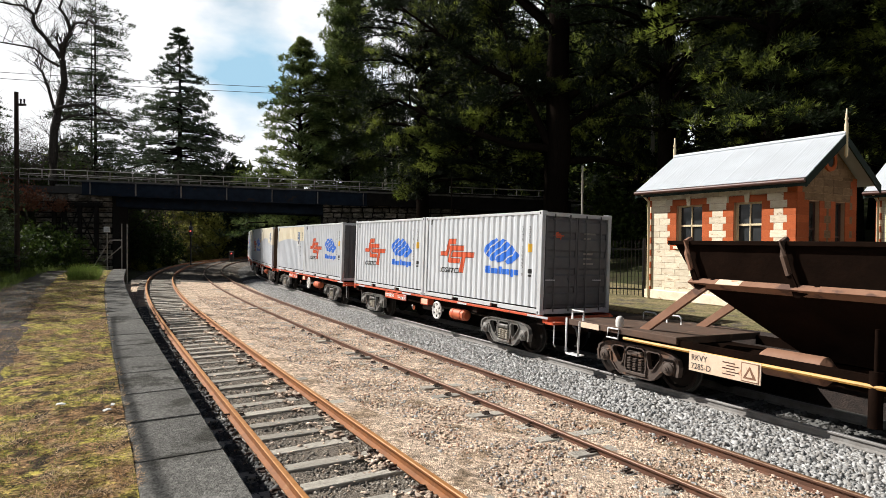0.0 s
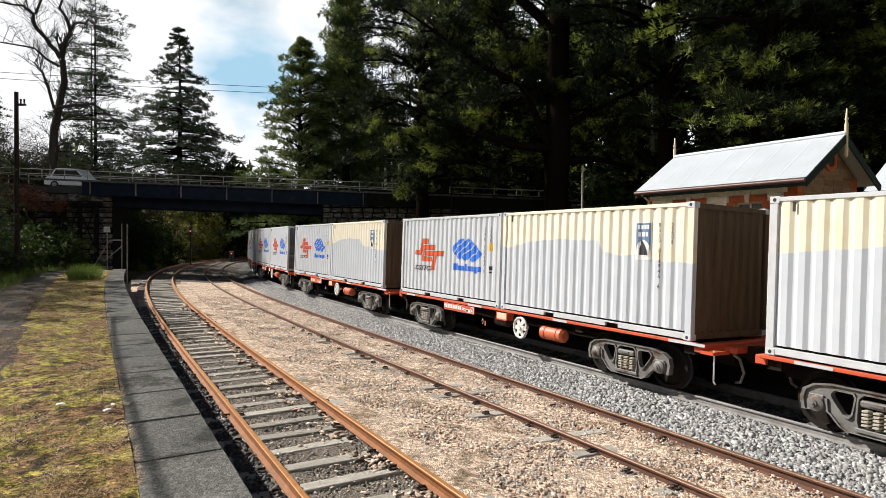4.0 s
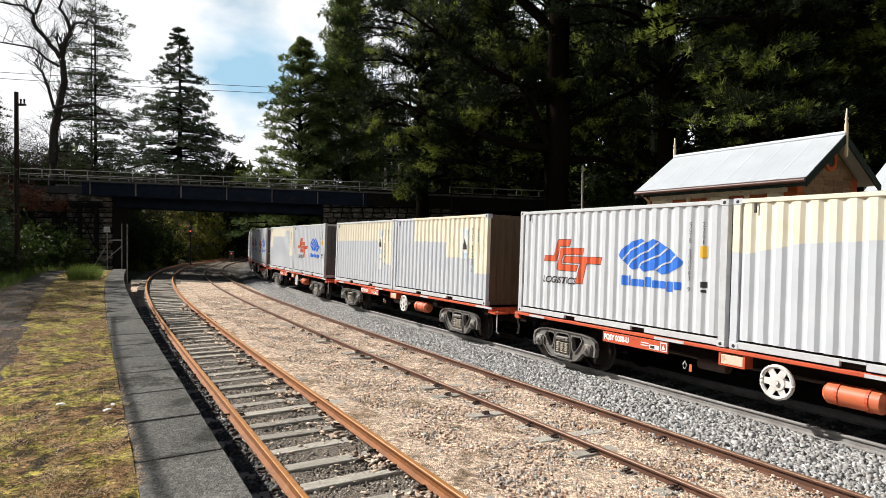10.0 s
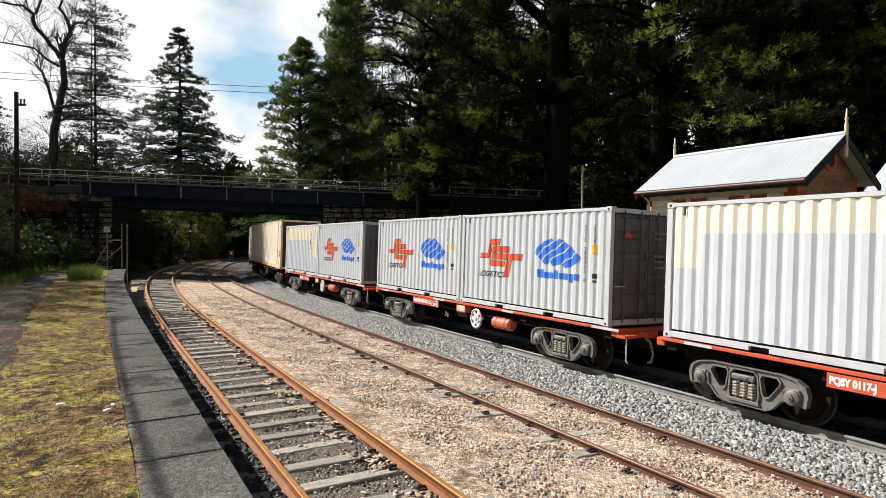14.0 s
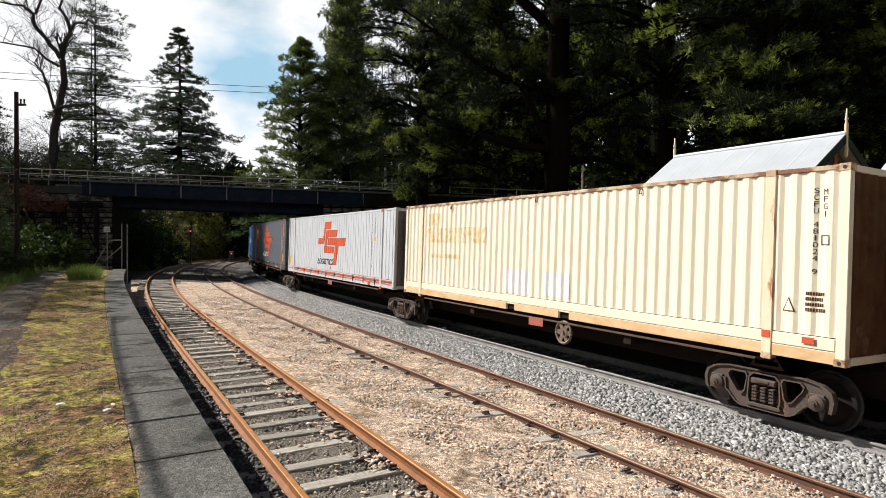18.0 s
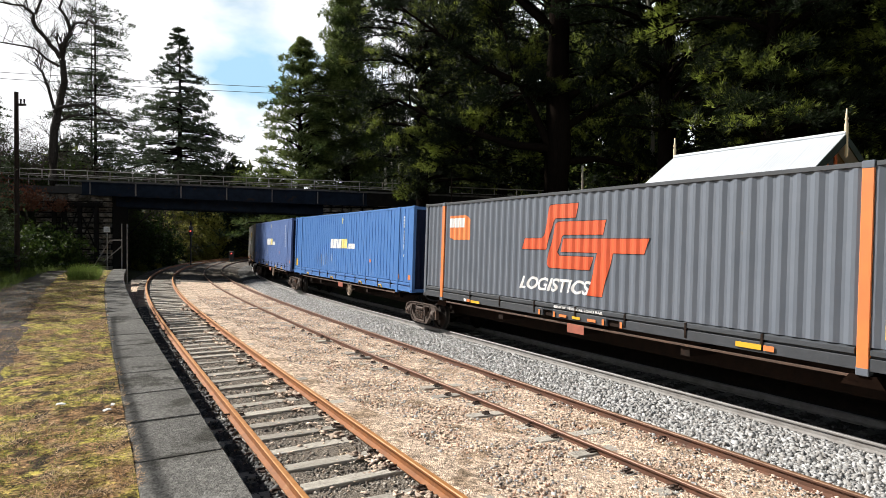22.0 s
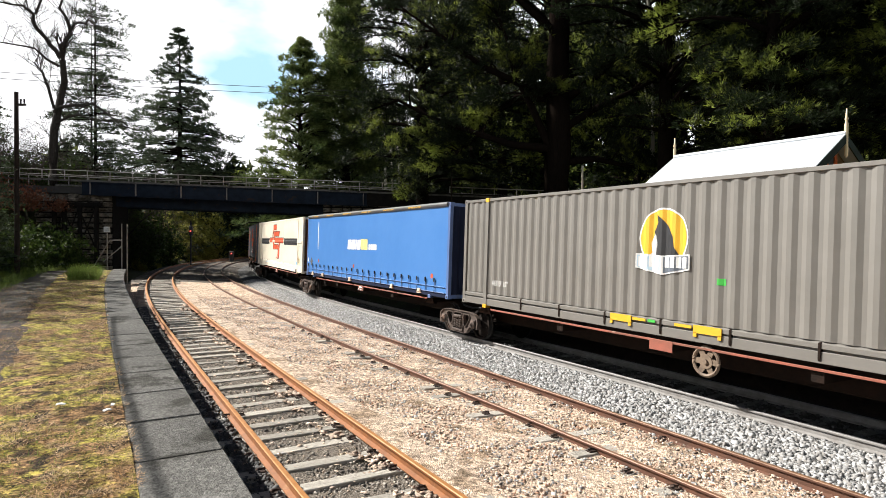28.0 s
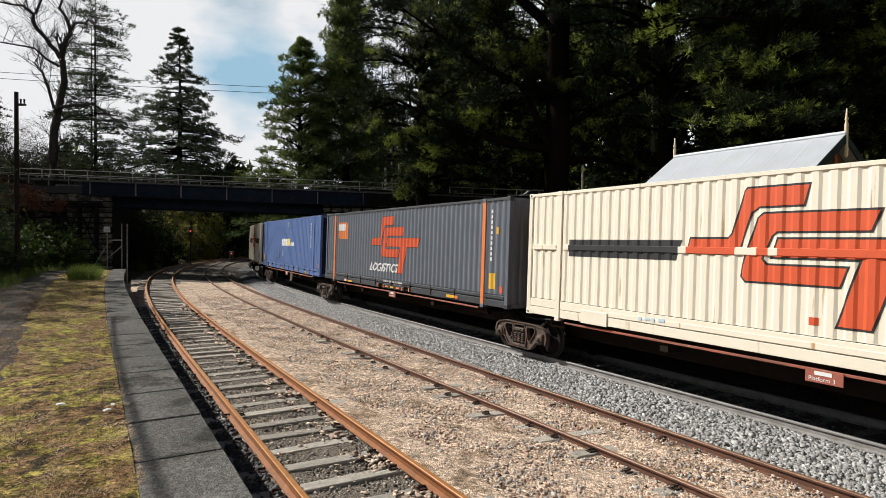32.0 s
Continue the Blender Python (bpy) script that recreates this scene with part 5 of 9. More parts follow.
def text_decal(name, words, prof, m, x, z, size, lift=0.005, squeeze=1.0, shear=0.0, vertical=False, bold=0.0):
    """Words laid on a side; x, z: their lower left corner (upper left when stacked)."""
    cu = bpy.data.curves.new(name, "FONT")
    cu.body = "\n".join(words) if vertical else words
    cu.size, cu.fill_mode, cu.shear, cu.offset = size, "FRONT", shear, bold
    if vertical:
        cu.align_x, cu.space_line = "CENTER", 0.86
    ob = bpy.data.objects.new(name, cu)
    me0 = bpy.data.meshes.new_from_object(ob)
    bpy.data.objects.remove(ob)
    bm = bmesh.new()
    bm.from_mesh(me0)
    bpy.data.meshes.remove(me0)
    for v in bm.verts:
        v.co = Vector((x + v.co.x * squeeze, 0, z + v.co.y))
    decal(bm, prof, lift)
    me = bpy.data.meshes.new(name)
    bm.to_mesh(me)
    bm.free()
    me.materials.append(MT[m])
    return me


def fit_text(name, words, prof, m, x0, x1, z0, z1, shear=0.0, bold=0.0, lift=0.005):
    """Words stretched to fill a box of a side."""
    me = text_decal(name, words, flat_profile(-99, 99), m, 0, 0, 1.0, 0.0, 1.0, shear, False, bold)
    bm = bmesh.new()
    bm.from_mesh(me)
    bpy.data.meshes.remove(me)
    xs, zs = [v.co.x for v in bm.verts], [v.co.z for v in bm.verts]
    for v in bm.verts:
        v.co = Vector((x0 + (v.co.x - min(xs)) / (max(xs) - min(xs)) * (x1 - x0), 0, z0 + (v.co.z - min(zs)) / (max(zs) - min(zs)) * (z1 - z0)))
    decal(bm, prof, lift)
    me = bpy.data.meshes.new(name)
    bm.to_mesh(me)
    bm.free()
    me.materials.append(MT[m])
    return me


def blocks(x0, x1, z0, z1, spec, gap=0.16, slant=0.0):
    """Plain blocks with cut corners in place of a brand's lettering; spec: (width, foot, head) of each, in the height of a capital."""
    u = (x1 - x0) / (sum(w for w, _, _ in spec) + gap * (len(spec) - 1))
    h, x, out = z1 - z0, x0, []
    for w, lo, hi in spec:
        a, b, c, d = x, x + w * u, z0 + lo * h, z0 + hi * h
        k = min(0.07 * (b - a), 0.07 * (d - c))
        p = [(a + k, c), (b - k, c), (b, c + k), (b, d - k), (b - k, d), (a + k, d), (a, d - k), (a, c + k)]
        out.append([(px + slant * (pz - z0) / h, pz) for px, pz in p])
        x = b + gap * u
    return out


def inset(p, by):
    """A polygon drawn in by the same width all along its edge."""
    n = len(p)
    turn = 1 if sum(p[i][0] * p[(i + 1) % n][1] - p[(i + 1) % n][0] * p[i][1] for i in range(n)) > 0 else -1
    out = []
    for i in range(n):
        a, b, c = Vector(p[i - 1]), Vector(p[i]), Vector(p[(i + 1) % n])
        d0, d1 = (b - a).normalized(), (c - b).normalized()
        n0, n1 = Vector((-d0.y, d0.x)) * turn, Vector((-d1.y, d1.x)) * turn
        m = n0 + n1
        q = b + m * min(2.0, by / max(0.2, m.dot(n0)) / by) * by if m.length > 1e-6 else b
        out.append((q.x, q.y))
    return out


BLUE_WORD = [(1, 0, 1), (.36, 0, 1.03), (.9, 0, .72), (.9, 0, .72), (1, 0, 1), (.85, 0, .72), (.95, 0, .72), (.92, -.27, .72), (.9, 0, .72)]
UNIT_WORD = [(.95, 0, 1), (1.05, 0, 1), (.42, 0, 1), (.95, 0, 1)]


def rect(x0, x1, z0, z1):
    return [(x0, z0), (x1, z0), (x1, z1), (x0, z1)]


# the red angular mark, three slanted strokes, in a unit frame (1 wide, 1 high)
def red_mark(x, z, w, h):
    a = [(68, 317), (245, 317), (262, 300), (310, 112), (325, 98), (567, 98), (545, 195), (375, 195), (350, 215), (300, 385), (285, 398), (45, 398)]
    b = [(395, 210), (795, 210), (765, 302), (450, 302), (432, 316), (398, 408), (412, 428), (700, 428), (672, 516), (325, 516), (302, 492), (308, 440), (366, 232)]
    c = [(448, 318), (1092, 318), (1062, 410), (845, 410), (775, 668), (655, 668), (725, 410), (418, 410)]
    out = []
    for p in (a, b, c):
        q = [(x + (u - 45) / 1047 * w, z + (668 - v) / 570 * h) for u, v in p]
        out.append(q)
    return out


def wave_mark(x, z, w, h):
    """A blue lozenge with a wavy edge."""
    edge = [(0, .497), (.06, .66), (.125, .78), (.25, .92), (.385, 1.0), (.42, .95), (.45, .893), (.5, .93), (.57, .987), (.72, .83), (.87, .62), (1.0, .371), (.96, .26), (.915, .18), (.80, .06), (.70, 0), (.655, .05), (.61, .12), (.52, .10), (.43, .057), (.40, .11), (.36, .18), (.31, .13), (.26, .088), (.17, .20), (.08, .36)]
    return [[(x + u * w, z + v * h) for u, v in edge]]


def wave_lines(x, z, w, h):
    """The thin pale waves across the lozenge."""
    out = []
    for ln in ([(.09, .36), (.14, .52), (.22, .66), (.33, .78), (.45, .90)], [(.18, .20), (.24, .36), (.33, .50), (.47, .63), (.57, .75), (.64, .89)], [(.35, .17), (.40, .30), (.48, .39), (.60, .48), (.70, .58), (.78, .72)], [(.61, .12), (.66, .22), (.73, .29), (.82, .36), (.91, .54)]):
        up = [(x + (u - 0.008) * w, z + (v + 0.02) * h) for u, v in ln]
        dn = [(x + (u + 0.008) * w, z + (v - 0.02) * h) for u, v in ln]
        out.append(dn + up[::-1])
    return out


def bars(x0, x1, z0, z1, widths, gap=0.12, slant=0.0):
    """Plain bars in place of lettering."""
    total = sum(widths) + gap * (len(widths) - 1)
    u, out = (x1 - x0) / total, []
    x = x0
    for w in widths:
        out.append([(x, z0), (x + w * u, z0), (x + w * u + slant, z1), (x + slant, z1)])
        x += (w + gap) * u
    return out


CORR20 = Corrugation(-L20 / 2 + 0.15, L20 / 2 - 0.15, 21, 0.105, 0.068, 0.031)
Y_SIDE = -CW / 2 + 0.012


def casting_mesh(m):
    sh = Shape().box(-0.089, 0.089, -0.081, 0.081, -0.059, 0.059, ch=0.01)
    me = sh.mesh("corner_casting", [m, "black"])
    return me


def hole_mesh():
    return Shape().lathe([(0.0, 0.0), (0.032, 0.0)], 12).mesh("hole", "black")


def end_wall_mesh(h, m):
    """Corrugated end, facing +x."""
    c = Corrugation(-CW / 2 + 0.14, CW / 2 - 0.14, 8, 0.10, 0.06, 0.04)
    sh = Shape()
    n = len(c.pts)
    sh.add([(-y, x, z) for x, y in c.pts for z in (0.12, h - 0.1)], [(2 * i, 2 * i + 1, 2 * i + 3, 2 * i + 2) for i in range(n - 1)])
    return sh.mesh("end_panel", m)


def base_box(top, length, h, m_side, m_roof, m_frame, m_end, prof, front="wall", foot=0.16, m_top=None):
    """Frame, skins, castings of a container; local x forward, -y the side seen from the platform."""
    a, b = length / 2, CW / 2
    key = (length, m_frame)
    panels = []
    for sgn in (0, 1):
        panels.append(part("side_panel", once(("side", length, m_side, id(prof)), lambda: sheet_mesh(prof, foot, h - 0.07, m_side)), top, at=pose(0, Y_SIDE, 0) if not sgn else pose(0, -Y_SIDE, 0, 0, 0, 180)))
    part("roof", once(("roof", length, m_roof, h), lambda: Shape().box(-a + 0.05, a - 0.05, -b + 0.03, b - 0.03, h - 0.05, h - 0.015).mesh("roof", m_roof)), top)
    part("floor", once(("floor", length), lambda: Shape().box(-a + 0.05, a - 0.05, -b + 0.06, b - 0.06, 0.03, 0.15).mesh("floor", "underframe")), top)
    for sgn in (-1, 1):
        y0, y1 = sorted((sgn * b, sgn * (b - 0.06)))
        part("top_rail", once(("trail", length, m_top or m_frame, sgn, h), lambda: Shape().box(-a + 0.15, a - 0.15, y0, y1, h - 0.085, h - 0.01, ch=0.006).mesh("top_rail", m_top or m_frame)), top)
    for sx in (-1, 1):
        for sy in (-1, 1):
            x0, x1 = sorted((sx * a, sx * (a - 0.15)))
            y0, y1 = sorted((sy * b, sy * (b - 0.12)))
            # the far front post takes the end's shade-darkened colour
            m_post = m_end if m_frame.startswith("patched_and") and sx + sy == 2 else m_frame
            part("corner_post", once(("post", length, m_post, sx, sy, h), lambda: Shape().box(x0, x1, y0 + 0.002, y1 - 0.002, 0.11, h - 0.11, ch=0.012).mesh("corner_post", m_post)), top)
            for z in (0.059, h - 0.055):
                cs = part("corner_casting", once(("cast", m_top or m_frame), lambda: casting_mesh(m_top or m_frame)), top, at=(sx * (a - 0.087), sy * (b - 0.079), z))
                if sy < 0:
                    part("hole", once("hole", hole_mesh), cs, at=(0, -0.083, 0))
    # sills and headers of repainted containers share that shaded end colour
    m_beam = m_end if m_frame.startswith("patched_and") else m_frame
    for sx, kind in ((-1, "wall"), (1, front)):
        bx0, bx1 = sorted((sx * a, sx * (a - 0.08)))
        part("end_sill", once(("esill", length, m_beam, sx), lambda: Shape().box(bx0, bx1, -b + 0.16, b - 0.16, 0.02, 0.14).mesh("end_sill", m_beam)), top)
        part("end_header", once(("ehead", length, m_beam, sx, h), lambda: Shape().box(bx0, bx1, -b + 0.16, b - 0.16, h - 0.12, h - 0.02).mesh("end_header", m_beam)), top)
        if kind == "wall":
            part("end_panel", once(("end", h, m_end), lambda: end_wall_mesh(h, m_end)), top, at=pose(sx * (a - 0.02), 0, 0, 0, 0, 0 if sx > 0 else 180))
        else:
            for sy in (-1, 1):
                def door():
                    sh = Shape()
                    y0, y1 = -0.53, 0.53
                    c = Corrugation(0.16, h - 0.14, 5, 0.26, 0.05, 0.03)
                    n = len(c.pts)
                    sh.add([(-y, w, z) for z, y in c.pts for w in (y0, y1)], [(2 * i, 2 * i + 1, 2 * i + 3, 2 * i + 2) for i in range(n - 1)])
                    for w in (y0, y1 - 0.05):
                        sh.box(-0.03, 0.012, w, w + 0.05, 0.14, h - 0.13)
                    return sh.mesh("door", m_end)
                d = part("door", once(("door", h, m_end), door), top, "grey steel door with locking bars", at=(a - 0.02, sy * 0.545, 0))
                for w in (-0.26, 0.26):
                    part("locking_bar", once(("lockbar", h), lambda: Shape().cyl((0.035, 0, 0.08), (0.035, 0, h - 0.06), 0.018, n=8).box(0.0, 0.05, -0.04, 0.04, 0.9, 0.94).box(0.0, 0.05, -0.05, 0.05, 0.16, 0.2).box(0.0, 0.05, -0.05, 0.05, h - 0.22, h - 0.18).mesh("locking_bar", "grey_end", 50)), d, at=(0, w, 0))
                if sy < 0:
                    part("door_mark", once("doormark", lambda: Shape().add([(0.004, -0.30 + u, w) for p in red_mark(0.0, 1.92, 0.36, 0.20) for u, w in p], [tuple(range(0, 12)), tuple(range(12, 25)), tuple(range(25, 33))]).mesh("door_mark", "red")), d, "small orange-red mark", at=(0.02, 0, 0))
                else:
                    for k, (z_, w_) in enumerate(((2.08, 0.42), (1.95, 0.26), (1.55, 0.34), (1.42, 0.30), (1.29, 0.36))):
                        part("door_writing", once(("doorw", k), lambda: Shape().box(0.015, 0.02, -0.36, -0.36 + w_, z_, z_ + 0.05).mesh("door_writing", "rail_white")), d, at=(0.02, 0, 0))
                part("handle", once("lockhandle", lambda: Shape().box(0.035, 0.06, -0.28, 0.02, 0.87, 0.90).mesh("handle", "white_trim")), d, at=(0, 0.26 * sy, 0))
    return panels[0]


def bottom_rail(top, length, m, pockets, h0=0.02, h1=0.165):
    """Lower side rails with dark fork pockets."""
    a = length / 2 - 0.15
    for sgn in (-1, 1):
        y0, y1 = sorted((sgn * (CW / 2 - 0.004), sgn * (CW / 2 - 0.09)))
        sh = Shape()
        x = -a
        for p in pockets:
            sh.box(x, p - 0.18, y0, y1, h0, h1, ch=0.006)
            sh.box(p - 0.18, p + 0.18, y0, y1, h1 - 0.03, h1)
            x = p + 0.18
        sh.box(x, a, y0, y1, h0, h1, ch=0.006)
        part("bottom_rail", once(("brail", length, m, sgn, tuple(pockets)), lambda: sh.mesh("bottom_rail", m)), top)


CODES = ["200083 9", "200094 7", "200015 0"]


def column_of(side, nm, text, prof, m, x, z_top, z_end):
    """Writing with one character under the other, each a part."""
    step_ = (z_top - z_end) / len(text)
    for k, ch in enumerate(text):
        if ch != " ":
            z_, half = z_top - (k + 1) * step_, 0.009 if ch in "1I" else 0.024
            part(nm, once((nm, ch, m, x, round(z_, 3), id(prof)), lambda: fit_text(nm, ch, prof, m, x - half, x + half, z_, z_ + step_ * 0.8)), side)


def container20(kind, front, code, label):
    top = thing("container", label, "container", "containers on the goods train")
    if kind == "sct":
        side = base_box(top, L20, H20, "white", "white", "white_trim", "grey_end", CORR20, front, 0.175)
        bottom_rail(top, L20, "white_trim", (-1.03, 1.03), 0.02, 0.135)
        a = L20 / 2
        part("mark_edge", once("edge20", lambda: poly_decal("mark_edge", red_mark(a - 5.09, 0.88, 2.04, 1.04), CORR20, "logo_black", 0.004)), side, "thin black outline")
        part("red_mark", once("mark20", lambda: poly_decal("red_mark", [inset(p, 0.010) for p in red_mark(a - 5.09, 0.88, 2.04, 1.04)], CORR20, "red", 0.007)), side, "orange-red angular painted mark")
        part("black_lettering", once("log20", lambda: fit_text("black_lettering", "LOGISTICS", CORR20, "logo_black", a - 5.10, a - 3.86, 0.85, 1.015, 0.3, 0.025)), side)
        part("wave_mark", once("wave20", lambda: poly_decal("wave_mark", wave_mark(a - 2.60, 1.22, 1.66, 0.72), CORR20, "logo_blue")), side, "blue wavy lozenge mark")
        for k, p in enumerate(wave_lines(a - 2.60, 1.22, 1.66, 0.72)):
            part("wave_line", once(("wline20", k), lambda: poly_decal("wave_line", [p], CORR20, "white", 0.009)), side)
        for k, p in enumerate(blocks(a - 2.47, a - 0.98, 0.95, 1.155, BLUE_WORD)):
            part("blue_lettering", once(("bs20", k), lambda: poly_decal("blue_lettering", [p], CORR20, "logo_blue")), side)
        part("yellow_sticker", once("stick20", lambda: poly_decal("yellow_sticker", [rect(a - 0.56, a - 0.42, 1.58, 1.80)], CORR20, "logo_yellow")), side)
        column_of(side, "code_writing", "SCTB " + code, CORR20, "grey_end", 2.24, 2.27, 0.94)
        column_of(side, "size_writing", "22G1", CORR20, "grey_end", 2.53, 2.27, 1.83)
        for k, p in enumerate([rect(a - 0.54, a - 0.41, 1.03, 1.14), rect(a - 0.53, a - 0.43, 0.94, 0.99)]):
            part("data_plate", once(("iso20", k), lambda: poly_decal("data_plate", [p], CORR20, "logo_black")), side)
    else:
        m = {"wolf": "patched_and_stepped", "pale": "patched_and_pale", "drop": "patched_and_dropped", "notch": "patched_and_notched"}.get(kind, "patched_high")
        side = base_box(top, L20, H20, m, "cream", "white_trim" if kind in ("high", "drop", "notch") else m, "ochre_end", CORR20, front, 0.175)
        bottom_rail(top, L20, "white_trim", (-1.03, 1.03), 0.02, 0.135)
        a = L20 / 2
        torn = kind in ("drop", "wolf")
        if torn:
            part("sticker", once(("strip20", kind), lambda: poly_decal("sticker", [[(1.69, 0.72), (1.84, 0.68), (2.0, 0.74), (2.0, 2.26), (1.69, 2.26)] if kind == "drop" else rect(1.66, 2.0, 1.30, 2.26)], CORR20, "logo_white")), side, "torn white and pale blue vertical sticker")
            for k, (z0, z1) in enumerate(((2.0, 2.2), (1.32, 1.50), (1.08, 1.16))[:3 if kind == "drop" else 2]):
                part("blue_panel", once(("bpan", k), lambda: poly_decal("blue_panel", [rect(1.73 + 0.05 * (k == 0), 1.99, z0, z1)], CORR20, "sticker_blue", 0.008)), side)
        elif kind != "notch":
            part("sticker", once("sticker20", lambda: poly_decal("sticker", [rect(1.63, 2.02, 1.50, 2.27)], CORR20, "logo_white")), side, "blue and white square sticker with a dark animal shape")
            part("blue_panel", once("bpanel", lambda: poly_decal("blue_panel", [rect(1.645, 2.005, 1.70, 2.255)], CORR20, "faded_blue", 0.008)), side)
            for k, (x0, x1, z0) in enumerate(((1.68, 1.97, 2.13), (1.70, 1.95, 1.98))):
                for p in blocks(x0, x1, z0, z0 + 0.09, [(1, 0, 1)] * (5 - k), 0.3):
                    part("white_lettering", once(("stl", k, round(p[0][0], 3)), lambda: poly_decal("white_lettering", [p], CORR20, "logo_white", 0.011)), side)
            part("white_disc", once("wdisc", lambda: poly_decal("white_disc", [[(1.825 + 0.165 * math.cos(t * math.tau / 18), 1.735 + 0.17 * math.sin(t * math.tau / 18)) for t in range(18)]], CORR20, "logo_white", 0.011)), side)
        if kind != "notch":
            part("dark_shape", once("wolf20", lambda: poly_decal("dark_shape", [[(1.73, 1.60), (1.95, 1.60), (1.93, 1.70), (1.88, 1.80), (1.82, 1.87), (1.75, 1.91), (1.76, 1.82), (1.73, 1.74)]], CORR20, "logo_black", 0.014)), side)
        column_of(side, "code_writing", "RWLU " + {"pale": "814946 6", "high": "815062 0", "drop": "814919 4", "notch": "815062 0"}.get(kind, "814910 5"), CORR20, "taupe" if kind == "notch" else "logo_black", 2.24, 2.27, 0.94)
        column_of(side, "size_writing", "22G1", CORR20, "grey_end", 2.53, 2.27, 1.83)
    part("lifting_lug", once("lug", lambda: Shape().box(-0.02, 0.02, -0.02, 0.0, H20 - 0.26, H20 - 0.10).mesh("lifting_lug", "black")), top, at=(-L20 / 2 + 0.42, Y_SIDE - 0.004, 0))
    return top


NARROW = Corrugation(-7.042, 7.118, 48, 0.258, 0.005, 0.07)      # flat panels parted by thin grooves
NARROW_B = Corrugation(-6.982, 7.178, 48, 0.258, 0.005, 0.07)
for groove in (NARROW, NARROW_B):
    groove.pts[0], groove.pts[-1] = (-L48 / 2 + 0.15, 0.07), (L48 / 2 - 0.13, 0.07)
CORR48 = Corrugation(-L48 / 2 + 0.15, L48 / 2 - 0.15, 45, 0.080, 0.085, 0.031)
CORR52 = Corrugation(-L48 / 2 + 0.15, L48 / 2 - 0.15, 52, 0.060, 0.082, 0.030)
CREAM52 = Corrugation(-L48 / 2 + 0.15, L48 / 2 - 0.15, 52, 0.096, 0.050, 0.021)
CREAM48 = Corrugation(-L48 / 2 + 0.15, L48 / 2 - 0.15, 52, 0.078, 0.066, 0.026)
FLAT48 = flat_profile(-L48 / 2 + 0.15, L48 / 2 - 0.15)


def container48(kind, label, platform_no=0):
    top = thing("container", label, "container", "containers on the goods train")
    a = L48 / 2
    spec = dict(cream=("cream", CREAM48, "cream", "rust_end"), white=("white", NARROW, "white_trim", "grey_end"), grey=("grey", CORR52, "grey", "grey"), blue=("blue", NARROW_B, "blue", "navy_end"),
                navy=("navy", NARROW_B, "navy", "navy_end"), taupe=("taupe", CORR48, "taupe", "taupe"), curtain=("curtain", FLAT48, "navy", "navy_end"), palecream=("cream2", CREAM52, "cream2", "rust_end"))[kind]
    m, prof, frame_m, end_m = spec
    foot = {"curtain": 0.16, "cream": 0.425, "palecream": 0.43}.get(kind, 0.365)
    side = base_box(top, L48, H48, m, frame_m, frame_m, end_m, prof, foot=foot, m_top={"cream": "rusty_cream", "grey": "grey_rail"}.get(kind))
    rail_m = {"white": "white_trim", "grey": "grey_rail"}.get(kind, frame_m)
    b = CW / 2
    if kind in ("cream", "palecream"):
        bottom_rail(top, L48, rail_m, (-0.985, 1.13) if kind == "cream" else (), 0.02, 0.21)
        part("lower_panel", once(("lowpan", rail_m), lambda: Shape().box(-a + 0.16, a - 0.16, -b + 0.004, -b + 0.05, 0.222, foot - 0.012, ch=0.006).mesh("lower_panel", rail_m)), top)
        if kind == "palecream":
            part("ledge", once("pledge", lambda: Shape().box(-4.4, a - 1.4, -b - 0.012, -b + 0.003, 0.23, 0.33, ch=0.006).mesh("ledge", "cream2")), top)
            part("pocket_plate", once("pockp", lambda: Shape().box(-5.25, -4.43, -b - 0.022, -b + 0.002, 0.0, 0.30, ch=0.008).mesh("pocket_plate", "cream2")), top)
    elif kind == "curtain":
        bottom_rail(top, L48, "navy_end", ())
    else:                                    # a sloping ledge over a shadow gap, carried by hooked brackets
        bottom_rail(top, L48, rail_m, (-0.9, 1.245) if kind == "grey" else (), 0.02, 0.205)
        part("rail_web", once(("rweb", rail_m), lambda: Shape().box(-a + 0.16, a - 0.16, -b + 0.056, -b + 0.08, 0.19, 0.40).mesh("rail_web", rail_m)), top)
        for sx, x0, x1 in ((0, -a + 1.33, a - 1.33), (1, -a + 0.17, -a + 1.12), (2, a - 1.12, a - 0.17)):
            part("ledge", once(("ledge", rail_m, sx), lambda: Shape().prism([(x0, -b + 0.054, 0.355), (x0, -b - 0.002, 0.325), (x0, -b - 0.002, 0.25), (x0, -b + 0.054, 0.245)], (x1 - x0, 0, 0)).mesh("ledge", rail_m)), top)
        step = 1.5 if kind in ("taupe", "grey") else 1.2
        x = (0.08 if step > 1.3 else -0.48) - step * 4
        while x < 5.9:
            if x > -5.9:
                part("bracket", once("hook48", lambda: Shape().prism([(-0.02, -b - 0.014, 0.335), (-0.02, -b - 0.014, 0.10), (-0.02, -b - 0.004, 0.055), (-0.02, -b + 0.05, 0.09), (-0.02, -b + 0.05, 0.35)], (0.04, 0, 0)).mesh("bracket", "underframe")), top, at=(x, 0, 0))
            x += step
    pm = {"grey": "orange_post", "cream": "stained_cream"}.get(kind, rail_m)
    cast_m = {"white": "orange", "taupe": "logo_yellow", "cream": "rusty_cream"}.get(kind, frame_m)
    for sx in (-1, 1):
        part("lift_post", once(("lpost", pm), lambda: Shape().box(-0.085, 0.085, -CW / 2 - 0.014, -CW / 2 + 0.06, -0.03, H48, ch=0.01).mesh("lift_post", pm)), top, at=(sx * 6.1, 0.0 if kind != "curtain" else 0.034, 0))
